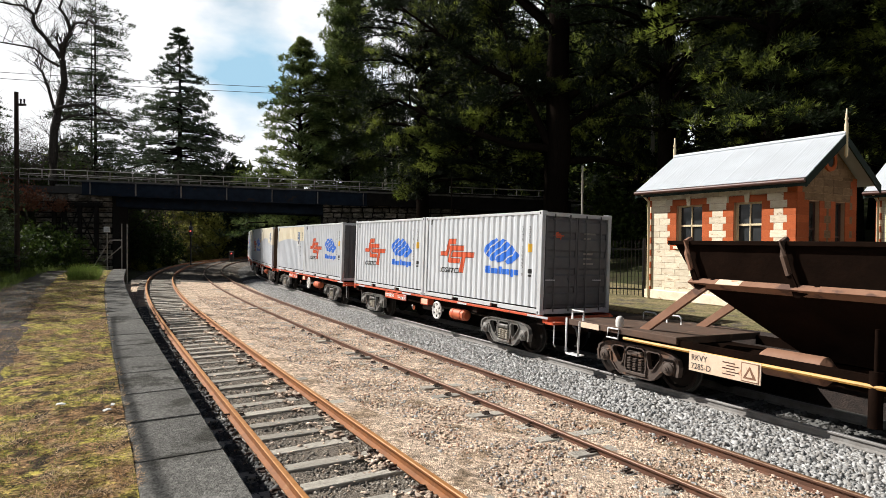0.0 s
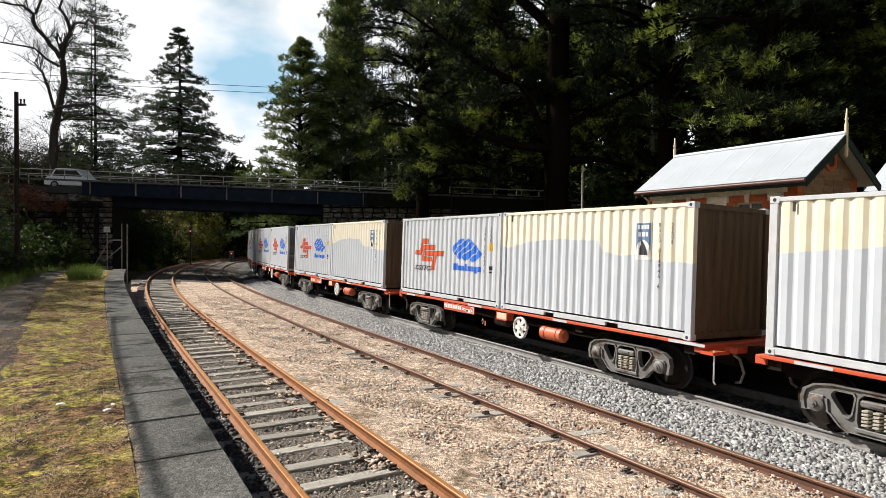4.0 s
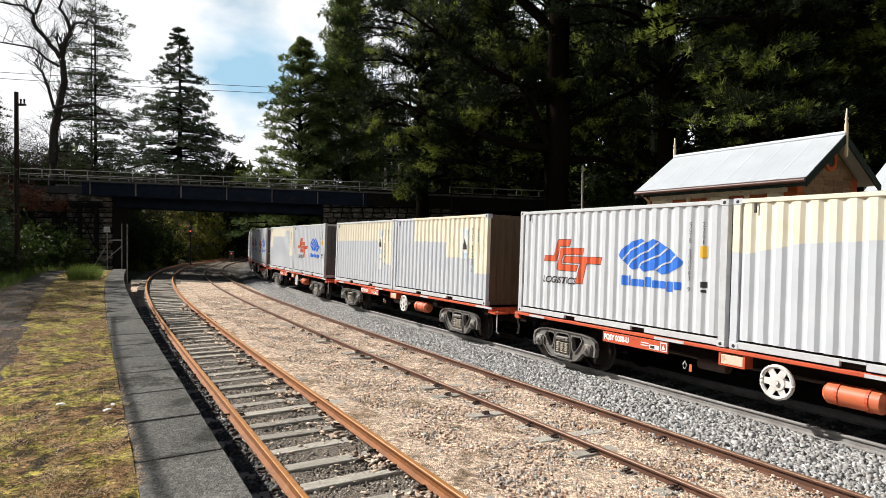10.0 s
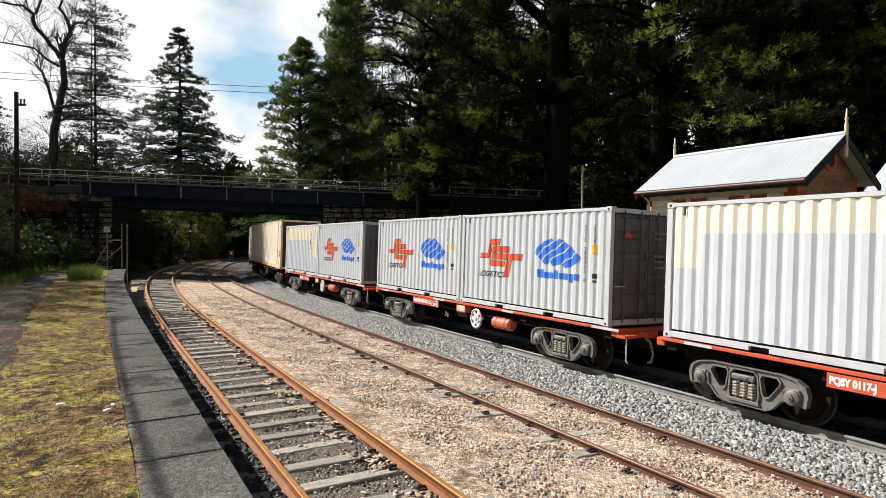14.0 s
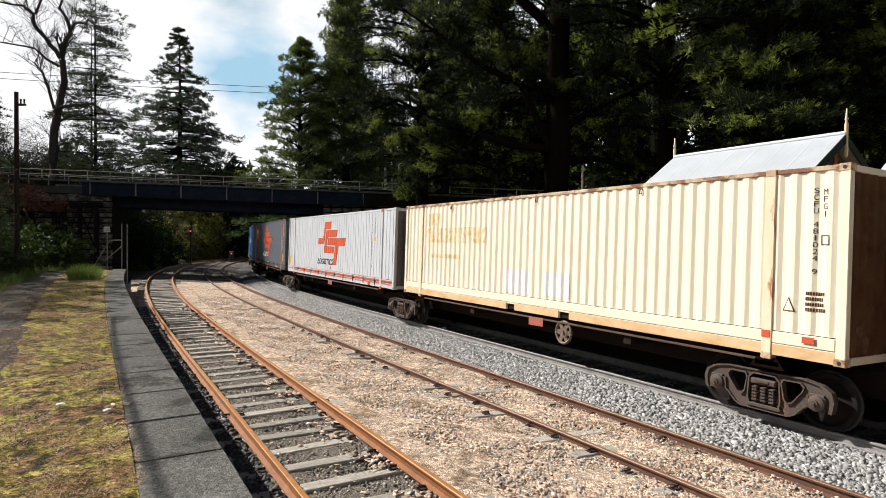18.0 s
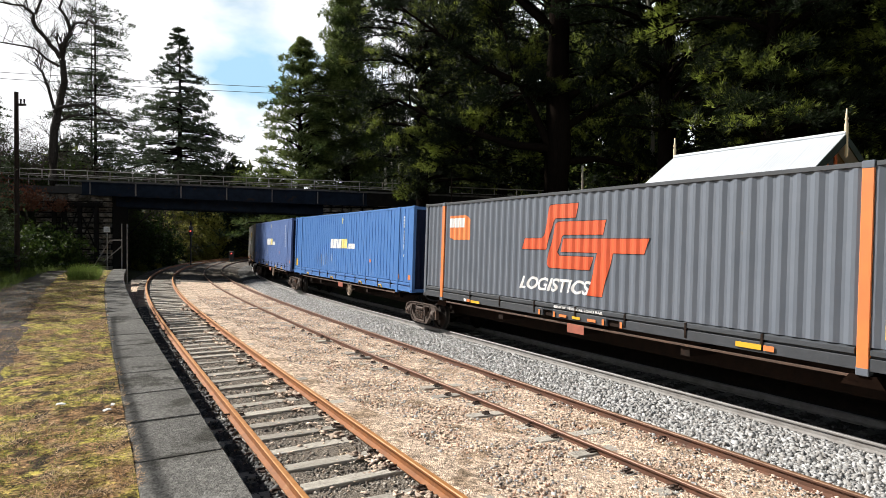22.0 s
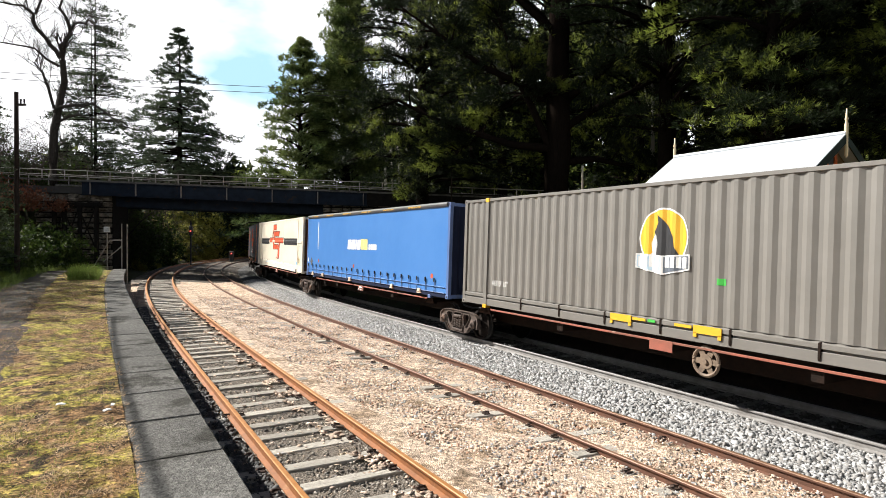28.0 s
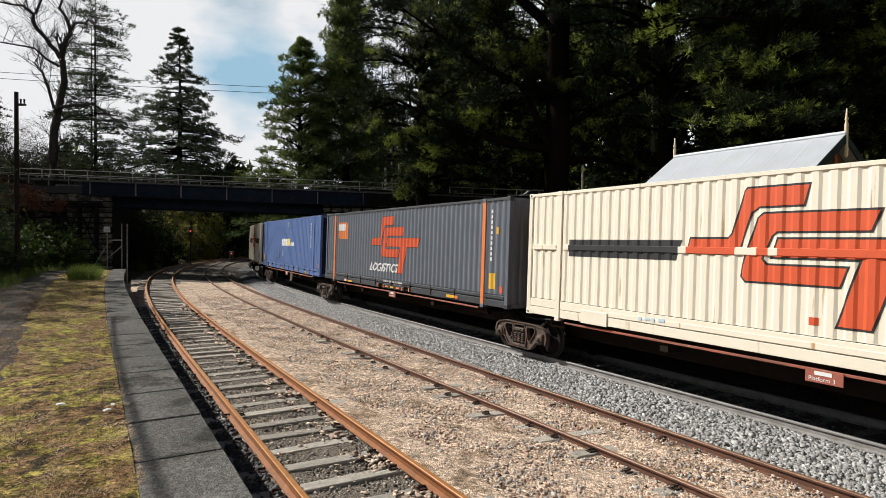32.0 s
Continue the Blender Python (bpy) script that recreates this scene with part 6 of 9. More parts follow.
        for z in (0.0, H48 - 0.055):
            part("corner_casting", once(("cast", cast_m), lambda: casting_mesh(cast_m)), top, at=(sx * 6.1, -CW / 2 + 0.062, z))
    def dec(nm, polys, mm, lift=0.005, lab=""):
        if "mark" in nm:
            part(nm, poly_decal(nm, polys, prof, mm, lift), side, lab)
        else:
            for p in polys:
                part(nm, poly_decal(nm, [p], prof, mm, lift), side, lab)
    def mark(x0, x1, z0, z1, edge, lab="orange-red angular painted mark"):
        polys = red_mark(x0, z0, x1 - x0, z1 - z0)
        dec("mark_edge", polys, "logo_black", 0.004)
        dec("red_mark", [inset(p, edge) for p in polys], "red", 0.008, lab)
    def words(nm, text, mm, x0, x1, z0, z1, shear=0.0, bold=0.0, lift=0.005):
        part(nm, fit_text(nm, text, prof, mm, x0, x1, z0, z1, shear, bold, lift), side)
    def column(nm, text, mm, x, z_top, z_end):
        """One character under the other."""
        step_ = (z_top - z_end) / len(text)
        for k, ch in enumerate(text):
            if ch != " ":
                z_ = z_top - (k + 1) * step_
                words(nm, ch, mm, x - (0.012 if ch in "1I" else 0.034), x + (0.012 if ch in "1I" else 0.034), z_, z_ + step_ * 0.80)
    def plate(nm, mm, x0, x1, z0, z1, lab=""):
        part(nm, Shape().box(x0, x1, -0.006, 0.0, z0, z1).mesh(nm, mm), top, lab, at=(0, -b - 0.016, 0))
    if kind == "white":
        mark(-1.885, 2.10, 0.664, 2.72, 0.014)
        words("black_lettering", "LOGISTICS", "logo_black", -1.87, 0.50, 0.645, 0.935, 0.3, 0.025)
        dec("yellow_sticker", [rect(5.365, 5.477, 1.826, 1.986), rect(-a + 0.3, -a + 0.55, 0.5, 0.9)], "logo_yellow")
        dec("red_sticker", [rect(0.03, 0.17, 0.45, 0.58)], "red")
        for z0, z1 in ((0.258, 0.318), (0.155, 0.195)):
            x = -0.48 - 1.2 * 5
            while x < a - 0.3:
                x0, x1 = max(x + 0.03, -a + 0.18), min(x + 1.17, a - 0.18)
                if x1 > x0 + 0.2:
                    part("orange_stripe", Shape().box(x0, x1, -0.006, 0.0, z0, z1).mesh("orange_stripe", "orange"), top, at=(0, -b - 0.003, 0))
                x += 1.2
        part("lug", casting_mesh("orange"), top, "orange lifting lug", at=(4.92, -b + 0.06, 0.10))
        column("code_writing", "SCTL 480060 9", "logo_black", 5.12, 2.78, 0.74)
        column("type_writing", "MFGB", "logo_black", 5.42, 2.78, 2.12)
    elif kind == "cream":
        for x0, x1 in ((-a + 0.16, -1.166), (-0.804, 0.949), (1.311, a - 0.16)):
            part("ochre_stripe", once(("ochre", x0), lambda: Shape().box(x0 + 0.003, x1 - 0.003, -b + 0.001, -b + 0.03, 0.024, 0.205).mesh("ochre_stripe", "ochre")), top, "faded ochre stripe")
        for x0, x1, z0, z1, k in ((-5.79, -4.84, 2.36, 2.76, 4), (-5.79, -2.26, 1.80, 2.27, 10), (-5.53, -3.66, 1.30, 1.43, 12)):
            dec("faded_lettering", blocks(x0, x1, z0, z1, [(1, 0, 1)] * k, 0.25), "logo_faded")
        dec("white_patch", [rect(-1.35, -0.2, 0.47, 1.10), rect(0.32, 1.29, 0.50, 1.10)], "logo_white")
        plate("orange_panel", "orange", 6.68, 6.87, 0.29, 0.39)
        plate("red_sticker", "orange", 6.02, 6.16, 0.30, 0.42)
        column("code_writing", "SCFU 481024 9", "logo_black", 6.82, 2.76, 1.38)
        column("type_writing", "MFG1", "logo_black", 6.955, 2.74, 2.28)
        for p in (rect(6.90, 7.03, 1.98, 1.995), rect(6.90, 7.03, 1.84, 1.855), rect(6.90, 6.912, 1.85, 1.99), rect(7.018, 7.03, 1.85, 1.99)):
            dec("frame_line", [p], "logo_black")
        tri = [(6.33, 0.765), (6.55, 0.765), (6.44, 1.0)]
        dec("triangle", [tri], "rust_end")
        dec("triangle_field", [inset(tri, 0.018)], "cream", 0.009)
        for k, w_ in enumerate((0.28, 0.26, 0.27, 0.30)):
            dec("caution_line", blocks(6.70, 6.70 + w_, 1.05 - 0.085 * k, 1.105 - 0.085 * k, [(1, 0, 1)] * 8, 0.35), "rust_end")
        for x in (-4.2, -0.02, 3.35):
            part("lashing_eye", once("lasheye", lambda: Shape().tube([(-0.03, 0, 0), (-0.03, -0.02, -0.10), (0.03, -0.02, -0.10), (0.03, 0, 0)], 0.012, 5).mesh("lashing_eye", "rust_end")), top, at=(x, -b + 0.01, H48 - 0.12))
    elif kind == "grey":
        mark(-2.03, 2.17, 0.625, 2.78, 0.014)
        words("white_lettering", "LOGISTICS", "logo_white", -2.06, 0.55, 0.635, 0.965, 0.3, 0.025)
        dec("orange_plate", [[(-5.75, 1.98), (-5.5, 1.89), (-4.54, 1.89), (-4.54, 2.5), (-4.8, 2.64), (-5.75, 2.64)]], "orange_post")
        dec("plate_lettering", blocks(-5.76, -4.86, 2.27, 2.56, [(1, 0, 1)] * 3, 0.14), "logo_white", 0.009)
        dec("yellow_sticker", [rect(a - 0.95, a - 0.62, 0.5, 0.95), rect(a - 0.62, a - 0.5, 2.05, 2.25)], "logo_yellow")
        dec("red_sticker", [rect(a - 0.42, a - 0.25, 0.42, 0.6)], "red")
        dec("code_bar", [rect(a - 0.88, a - 0.8, z, z + 0.1) for z in np.arange(1.3, 2.8, 0.15)], "logo_white")
        part("load_writing", fit_text("load_writing", "48'x9'10\" VERTICAL LOAD BAR", FLAT48, "logo_white", -0.67, 0.95, 0.252, 0.318, 0.0, 0.02, 0.0), top, at=(0, -b - 0.008, 0))
        plate("band_marker", "logo_yellow", 4.12, 4.58, 0.07, 0.16)
        plate("band_marker", "orange_post", 4.62, 4.80, 0.07, 0.16)
        plate("band_marker", "logo_yellow", -4.34, -3.88, 0.03, 0.10)
        plate("band_label", "logo_white", -4.72, -4.58, 0.04, 0.12)
        plate("band_label", "orange_post", -4.55, -4.40, 0.04, 0.12)
        for x in (-1.22, -0.66, 0.95, 1.47):
            plate("pocket_edge", "orange_post", x, x + 0.06, 0.03, 0.16)
        for x, mm in ((-0.45, "orange_post"), (0.0, "logo_yellow"), (0.5, "orange_post")):
            plate("band_marker", mm, x, x + 0.26, 0.06, 0.12)
    elif kind in ("blue", "navy"):
        dec("white_lettering", blocks(-1.40, 0.02, 1.46, 1.89, UNIT_WORD, 0.12, 0.07), "logo_white")
        dec("cream_lettering", blocks(0.09, 0.82, 1.47, 1.89, [(1, 0, 1), (1, 0, 1)], 0.08), "pale_yellow")
        dec("small_lettering", blocks(0.87, 1.74, 1.47, 1.69, [(.28, 0, .4), (.9, 0, 1), (1, 0, 1), (1.5, 0, 1)], 0.14), "logo_white")
        dec("yellow_sticker", [rect(-7.03, -6.71, 0.42, 0.80)], "logo_yellow")
        dec("white_arrow", [[(0.14, 2.60), (0.22, 2.60), (0.22, 2.77), (0.26, 2.77), (0.18, 2.90), (0.10, 2.77), (0.14, 2.77)], rect(-6.16, -6.06, 2.55, 2.9), rect(a - 1.28, a - 1.16, 2.55, 2.85)], "pale_yellow")
        dec("red_sticker", [rect(3.42, 3.56, 0.95, 1.07), rect(a - 1.3, a - 1.1, 0.45, 0.62), rect(a - 0.35, a - 0.15, 0.45, 0.62)], "orange_post")
        if kind == "blue":
            column("code_writing", "480352 4", "logo_white", 6.55, 2.25, 1.25)
            dec("code_bar", [rect(6.50, 6.60, z, z + 0.08) for z in (2.32, 2.43, 2.54, 2.65)], "logo_white")
        else:
            dec("code_bar", [rect(a - 1.9, a - 1.8, z, z + 0.1) for z in np.arange(1.4, 2.7, 0.15)], "logo_white")
        rq = random.Random(len(kind))
        for k in range(9):                  # paint rubbed off low on the panels
            x, w_ = -3.6 + 0.295 * k + rq.uniform(0, 0.1), rq.uniform(0.02, 0.06)
            dec("scuff", [rect(x, x + w_, 0.62 + rq.uniform(-0.1, 0.25), 0.95 + rq.uniform(0, 0.3))], rq.choice(("navy", "grey_end", "white_trim")))
        for x in (-4.72, -1.0, 2.55, 4.6):
            part("lashing_ring", once("lash", lambda: Shape().tube([(-0.17, 0, 0.0), (-0.09, -0.01, 0.09), (0.09, -0.01, 0.09), (0.17, 0, 0.0)], 0.026, 6).mesh("lashing_ring", "logo_yellow")), top, at=(x, -b - 0.012, 0.03))
    elif kind == "taupe":
        n = 28
        ring = [(0.055 + 0.60 * math.cos(t * math.tau / n), 1.95 + 0.60 * math.sin(t * math.tau / n)) for t in range(n)]
        dec("white_ring", [ring], "logo_white")
        dec("yellow_disc", [inset(ring, 0.035)], "logo_yellow", 0.009)
        dec("dark_shape", [[(-0.12, 1.45), (0.47, 1.45), (0.44, 1.62), (0.33, 1.78), (0.30, 1.98), (0.16, 2.20), (0.02, 2.34), (-0.10, 2.42), (-0.06, 2.26), (-0.16, 2.08), (-0.10, 1.86)]], "logo_black", 0.013)
        dec("white_shape", [[(-0.36, 1.45), (-0.12, 1.45), (-0.06, 1.86), (-0.14, 2.04), (-0.22, 1.86), (-0.20, 1.66)]], "logo_white", 0.013)
        sign = [(-0.60, 1.34), (0.055, 1.22), (0.70, 1.34), (0.70, 1.64), (0.055, 1.60), (-0.60, 1.64)]
        dec("white_plate", [sign], "logo_white", 0.016)
        dec("blue_plate", [inset([(-0.60, 1.34), (0.055, 1.22), (0.055, 1.60), (-0.60, 1.64)], 0.03)], "sticker_blue", 0.020)
        dec("dark_plate", [inset([(0.055, 1.22), (0.70, 1.34), (0.70, 1.64), (0.055, 1.60)], 0.03)], "grey", 0.020)
        dec("plate_lettering", blocks(-0.54, 0.0, 1.37, 1.58, [(1, 0, 1)] * 4, 0.3) + blocks(0.12, 0.64, 1.37, 1.58, [(1, 0, 1)] * 4, 0.3), "logo_white", 0.024)
        words("size_writing", "48'x9'10\"", "logo_white", a - 13.1, a - 12.35, 0.60, 0.76)
        dec("green_sticker", [rect(1.28, 1.44, 1.10, 1.22)], "green_paint")
        for x in (-0.95, 1.13):
            part("yellow_pocket", once("ypock", lambda: Shape().box(-0.29, 0.29, -0.02, 0.0, 0.19, 0.335).box(-0.29, -0.22, -0.02, 0.0, 0.12, 0.2).box(0.22, 0.29, -0.02, 0.0, 0.12, 0.2).mesh("yellow_pocket", "logo_yellow")), top, "yellow fork pocket frame", at=(x, -b - 0.002, 0))
        for x0, x1, mm in ((-0.62, -0.28, "logo_yellow"), (-0.22, -0.04, "green_paint"), (0.42, 0.80, "logo_yellow")):
            plate("band_label", mm, x0, x1, 0.258, 0.315)
        caution = rect(6.70, 7.03, 0.49, 0.88)
        dec("caution_sign", [caution], "logo_yellow")
        for k, text in enumerate(("CAUTION", "9'10\" HIGH", "2.5m WIDE", "CONTAINER")):
            words("caution_writing", text, "logo_black", 6.73, 7.00, 0.80 - 0.092 * k, 0.86 - 0.092 * k, 0, 0.02, 0.009)
        dec("yellow_sticker", [rect(6.81, 6.925, 1.92, 2.10)], "logo_yellow")
        plate("red_sticker", "red", 6.03, 6.17, 0.57, 0.70)
        column("code_writing", "RWTU 922162 3", "logo_white", 6.55, 2.75, 1.38)
        column("type_writing", "MFGB", "logo_white", 6.86, 2.73, 2.25)
        for k in range(6):
            part("hazard_band", once("hazard", lambda: Shape().prism([(0, -b - 0.004, H48 - 0.08), (0.06, -b - 0.004, H48 - 0.08), (0.10, -b - 0.004, H48 - 0.015), (0.04, -b - 0.004, H48 - 0.015)], (0, 0.003, 0)).mesh("hazard_band", "logo_yellow")), top, at=(6.45 + 0.12 * k, 0, 0))
    elif kind == "palecream":
        mark(-2.50, 2.14, 0.585, 2.83, 0.035, "orange-red angular mark with black edges")
        dec("black_stripe", [[(-5.77, 1.515), (-2.70, 1.515), (-2.56, 1.91), (-5.77, 1.91)], [(2.19, 1.515), (5.95, 1.515), (5.95, 1.91), (2.28, 1.91)]], "logo_black", 0.004)
        for x0, x1, mm in ((-5.95, -5.77, "cream2"), (-5.77, -2.65, "logo_black"), (-2.65, -2.47, "cream2"), (-2.47, -1.46, "red"), (-1.46, -1.06, "cream2"), (-1.06, -0.86, "red"), (-0.86, -0.70, "cream2"), (-0.70, 2.07, "red"), (2.07, 2.24, "cream2"), (2.24, 5.95, "logo_black")):
            part("side_ledge", Shape().prism([(x0, 0.012, 1.79), (x0, -0.014, 1.775), (x0, -0.014, 1.665), (x0, 0.012, 1.65)], (x1 - x0, 0, 0)).mesh("side_ledge", mm), top, at=(0, -b + 0.008, 0))
        for x0_ in (-a + 0.2, a - 1.13):
            part("cross_rail", Shape().box(x0_, x0_ + 0.92, -0.03, 0.0, 1.66, 1.78, ch=0.006).mesh("cross_rail", "cream2"), top, at=(0, -b + 0.01, 0))
        dec("orange_sticker", [rect(-0.17, -0.03, 0.60, 0.72)], "red")
        plate("blue_tag", "tag_blue", 5.94, 6.09, 0.44, 0.58)
        dec("yellow_label", [rect(6.34, 6.58, 0.50, 0.80)], "pale_yellow")
        for k in range(4):
            dec("label_line", blocks(6.37, 6.55, 0.73 - 0.06 * k, 0.76 - 0.06 * k, [(1, 0, 1)] * (5 - k % 2), 0.3), "rust_end", 0.008)
        for x, z in ((6.26, 0.82), (6.95, 0.80)):                # scuffed patches where the doors are latched
            dec("scuff", [[(x - 0.06, z - 0.10), (x - 0.01, z - 0.13), (x + 0.05, z - 0.09), (x + 0.06, z), (x + 0.02, z + 0.05), (x + 0.03, z + 0.14), (x - 0.02, z + 0.12), (x - 0.03, z + 0.02), (x - 0.07, z - 0.02)]], "rusty_cream", 0.004)
        part("twist_lock", Shape().box(5.93, 6.09, -b - 0.055, -b + 0.02, 0.03, 0.19, ch=0.012).mesh("twist_lock", "grey_end"), top)
        for k, w_ in enumerate((0.10, 0.16, 0.08, 0.18)):
            plate("blue_scrawl", "sticker_blue", -3.55 + 0.17 * k, -3.55 + 0.17 * k + w_ * 0.8, 0.27 + 0.02 * (k % 2), 0.33 + 0.01 * k)
        column("code_writing", "48110", "taupe", a - 0.72, 2.1, 1.42)
    elif kind == "curtain":
        dec("white_lettering", blocks(-1.54, -0.07, 1.44, 1.865, UNIT_WORD, 0.12, 0.08), "logo_white")
        dec("yellow_lettering", blocks(-0.02, 0.71, 1.45, 1.885, [(1, 0, 1), (1, 0, 1)], 0.08), "pale_yellow")
        dec("small_lettering", blocks(0.74, 1.63, 1.46, 1.68, [(.28, 0, .4), (.9, 0, 1), (1, 0, 1), (1.5, 0, 1)], 0.14), "logo_white")
        for x, z in ((-0.765, 0.73), (-5.45, 0.80), (a - 1.1, 0.68)):
            dec("red_sticker", [[(x + 0.085 * math.cos(k * math.tau / 10), z + 0.085 * math.sin(k * math.tau / 10)) for k in range(10)]], "red")
        dec("white_sticker", [rect(-5.62, -5.54, 1.36, 2.75)], "logo_white")
        dec("placard", [[(-6.77, 0.71), (-6.53, 0.52), (-6.35, 0.765), (-6.59, 0.965)]], "grey_end")
        dec("white_label", [rect(-7.13, -7.01, 0.71, 0.915), rect(-7.14, -6.98, 0.56, 0.60)], "logo_white")
        part("pelmet", Shape().tube([(-a + 0.16, -b + 0.03, H48 - 0.06), (a - 0.16, -b + 0.03, H48 - 0.06)], 0.085, 14).mesh("pelmet", "pelmet_grey", 40), top, "dark rounded pelmet rail with yellow warnings")
        for k in range(6):
            x0 = -6.45 + k * 2.18
            part("warning_writing", fit_text("warning_writing", "KEEP MAST BELOW PELMET", FLAT48, "logo_yellow", x0 + 0.02, x0 + 0.98, H48 - 0.10, H48 - 0.045, 0, 0.02, 0.0), top, at=(0, -b - 0.060, 0))
        for i in range(23):
            x = -6.92 + i * 0.607
            st = part("strap", once("strap", lambda: Shape().prism([(-0.018, -0.012, 0.60), (0.018, -0.012, 0.60), (0.040, -0.03, 0.14), (0.008, -0.03, 0.14)], (0, 0.008, 0)).mesh("strap", "black")), top, at=(x, -b - 0.002, 0))
            part("buckle", once("buckle", lambda: Shape().box(-0.03, 0.03, -0.05, -0.012, 0.49, 0.63, ch=0.01).mesh("buckle", "black")), st)
        for z, mm in ((0.36, "curtain"), (0.17, "navy")):
            part("side_pipe", Shape().cyl((-a + 0.2, -b - 0.012, z), (a - 0.2, -b - 0.012, z), 0.014, n=6).mesh("side_pipe", mm), top)
        for x in (-6.2, -4.66, -1.07, 3.22, 5.4):
            part("foot_bracket", once("ftbr", lambda: Shape().box(-0.10, 0.10, -0.05, 0.0, 0.10, 0.22, ch=0.008).box(-0.14, 0.14, -0.055, 0.0, 0.06, 0.085).mesh("foot_bracket", "plate")), top, "pale painted bracket", at=(x, -b - 0.004, 0))
    return top


# ---- bogies ----
WHEEL_R = 0.46


def wheelset_mesh():
    sh = Shape()
    sh.cyl((0, -1.0, 0), (0, 1.0, 0), 0.085, n=12)
    for s in (-1, 1):
        c = s * 0.7525
        prof = [(0.10, c - s * 0.09), (0.16, c - s * 0.05), (0.36, c - s * 0.03), (0.385, c - s * 0.068), (0.492, c - s * 0.072), (0.492, c - s * 0.045), (0.462, c - s * 0.03), (0.455, c + s * 0.065), (0.44, c + s * 0.07), (0.385, c + s * 0.066), (0.36, c + s * 0.0), (0.17, c + s * 0.03), (0.12, c + s * 0.09)]
        k0 = len(sh.f)
        sh.lathe(prof, 22)
        n = len(prof) - 1
        for i in range(k0, len(sh.f)):
            if (i - k0) % n in (5, 6):
                sh.m[i] = 1
    return sh.mesh("wheelset", ["wheel", "tread"], 35)


def pierced_plate(sh, outer, holes, y0, y1):
    """A plate in the xz plane with holes, from y0 to y1."""
    loops = [outer] + holes
    flat_pts = [p for lp in loops for p in lp]
    tris = mathutils.geometry.tessellate_polygon([[Vector((x, z, 0)) for x, z in lp] for lp in loops])
    n = len(flat_pts)
    sh.add([(x, y0, z) for x, z in flat_pts] + [(x, y1, z) for x, z in flat_pts], [tuple(t) for t in tris] + [tuple(i + n for i in t)[::-1] for t in tris])
    for lp in loops:
        k = len(lp)
        sh.add([(x, y, z) for y in (y0, y1) for x, z in lp], [(i, (i + 1) % k, k + (i + 1) % k, k + i) for i in range(k)])


def side_frame_mesh(m):
    """A cast truss frame: pierced web with raised edges, jaws over the axle boxes."""
    sh = Shape()
    half = [(0.0, 0.80), (0.66, 0.80), (0.94, 0.75), (1.08, 0.66), (1.12, 0.52), (1.09, 0.33), (1.0, 0.33), (0.99, 0.57), (0.74, 0.57), (0.72, 0.37), (0.66, 0.33), (0.52, 0.18), (0.42, 0.13), (0.0, 0.13)]
    outer = half + [(-x, z) for x, z in half[::-1][1:-1]]
    tri = [(0.34, 0.71), (0.60, 0.71), (0.65, 0.65), (0.63, 0.59), (0.47, 0.38), (0.40, 0.36), (0.35, 0.42), (0.31, 0.65)]
    window = [(-0.24, 0.22), (0.24, 0.22), (0.27, 0.34), (0.25, 0.66), (0.18, 0.73), (-0.18, 0.73), (-0.25, 0.66), (-0.27, 0.34)]
    holes = [tri, [(-x, z) for x, z in tri], window]
    pierced_plate(sh, outer, holes, 0.035, 0.12)
    for lp, k in ((outer, 0.95), (tri, 1.16), ([(-x, z) for x, z in tri], 1.16), (window, 1.10)):
        cx, cz = sum(p[0] for p in lp) / len(lp), sum(p[1] for p in lp) / len(lp)
        ring = [(cx + (x - cx) * k, cz + (z - cz) * k) for x, z in lp]
        big, small = (lp, ring) if k < 1 else (ring, lp)
        pierced_plate(sh, big, [small], 0.0, 0.034)
    sh.box(-0.30, 0.30, -0.01, 0.13, 0.17, 0.235, ch=0.01)
    sh.box(-0.22, 0.22, -0.03, 0.10, 0.56, 0.66, ch=0.02)
    sh.box(-0.10, 0.10, -0.045, 0.0, 0.60, 0.64)
    for s in (-1, 1):
        x = s * 0.865
        sh.box(x - 0.115, x + 0.115, -0.01, 0.14, 0.53, 0.60, ch=0.01)
    return sh.mesh("side_frame", m)


def spring_mesh(m):
    sh = Shape()
    n, turns, h = 30, 5, 0.26
    sh.tube([(0.062 * math.cos(i / n * turns * math.tau), 0.062 * math.sin(i / n * turns * math.tau), 0.26 + h * i / n) for i in range(n + 1)], 0.020, 5)
    sh.cyl((0, 0, 0.25), (0, 0, 0.53), 0.035, n=8)
    return sh.mesh("coil_spring", m, 50)


def axle_cap_mesh(m):
    return Shape().lathe([(0.0, -0.10), (0.05, -0.10), (0.06, -0.075), (0.09, -0.07), (0.125, -0.05), (0.135, 0.0), (0.135, 0.10)], 16).lathe([(0.0, -0.125), (0.02, -0.12), (0.025, -0.09)], 8).mesh("axle_cap", m, 40)


WHEELS = []          # (wheelset, distance along the train of its vehicle)


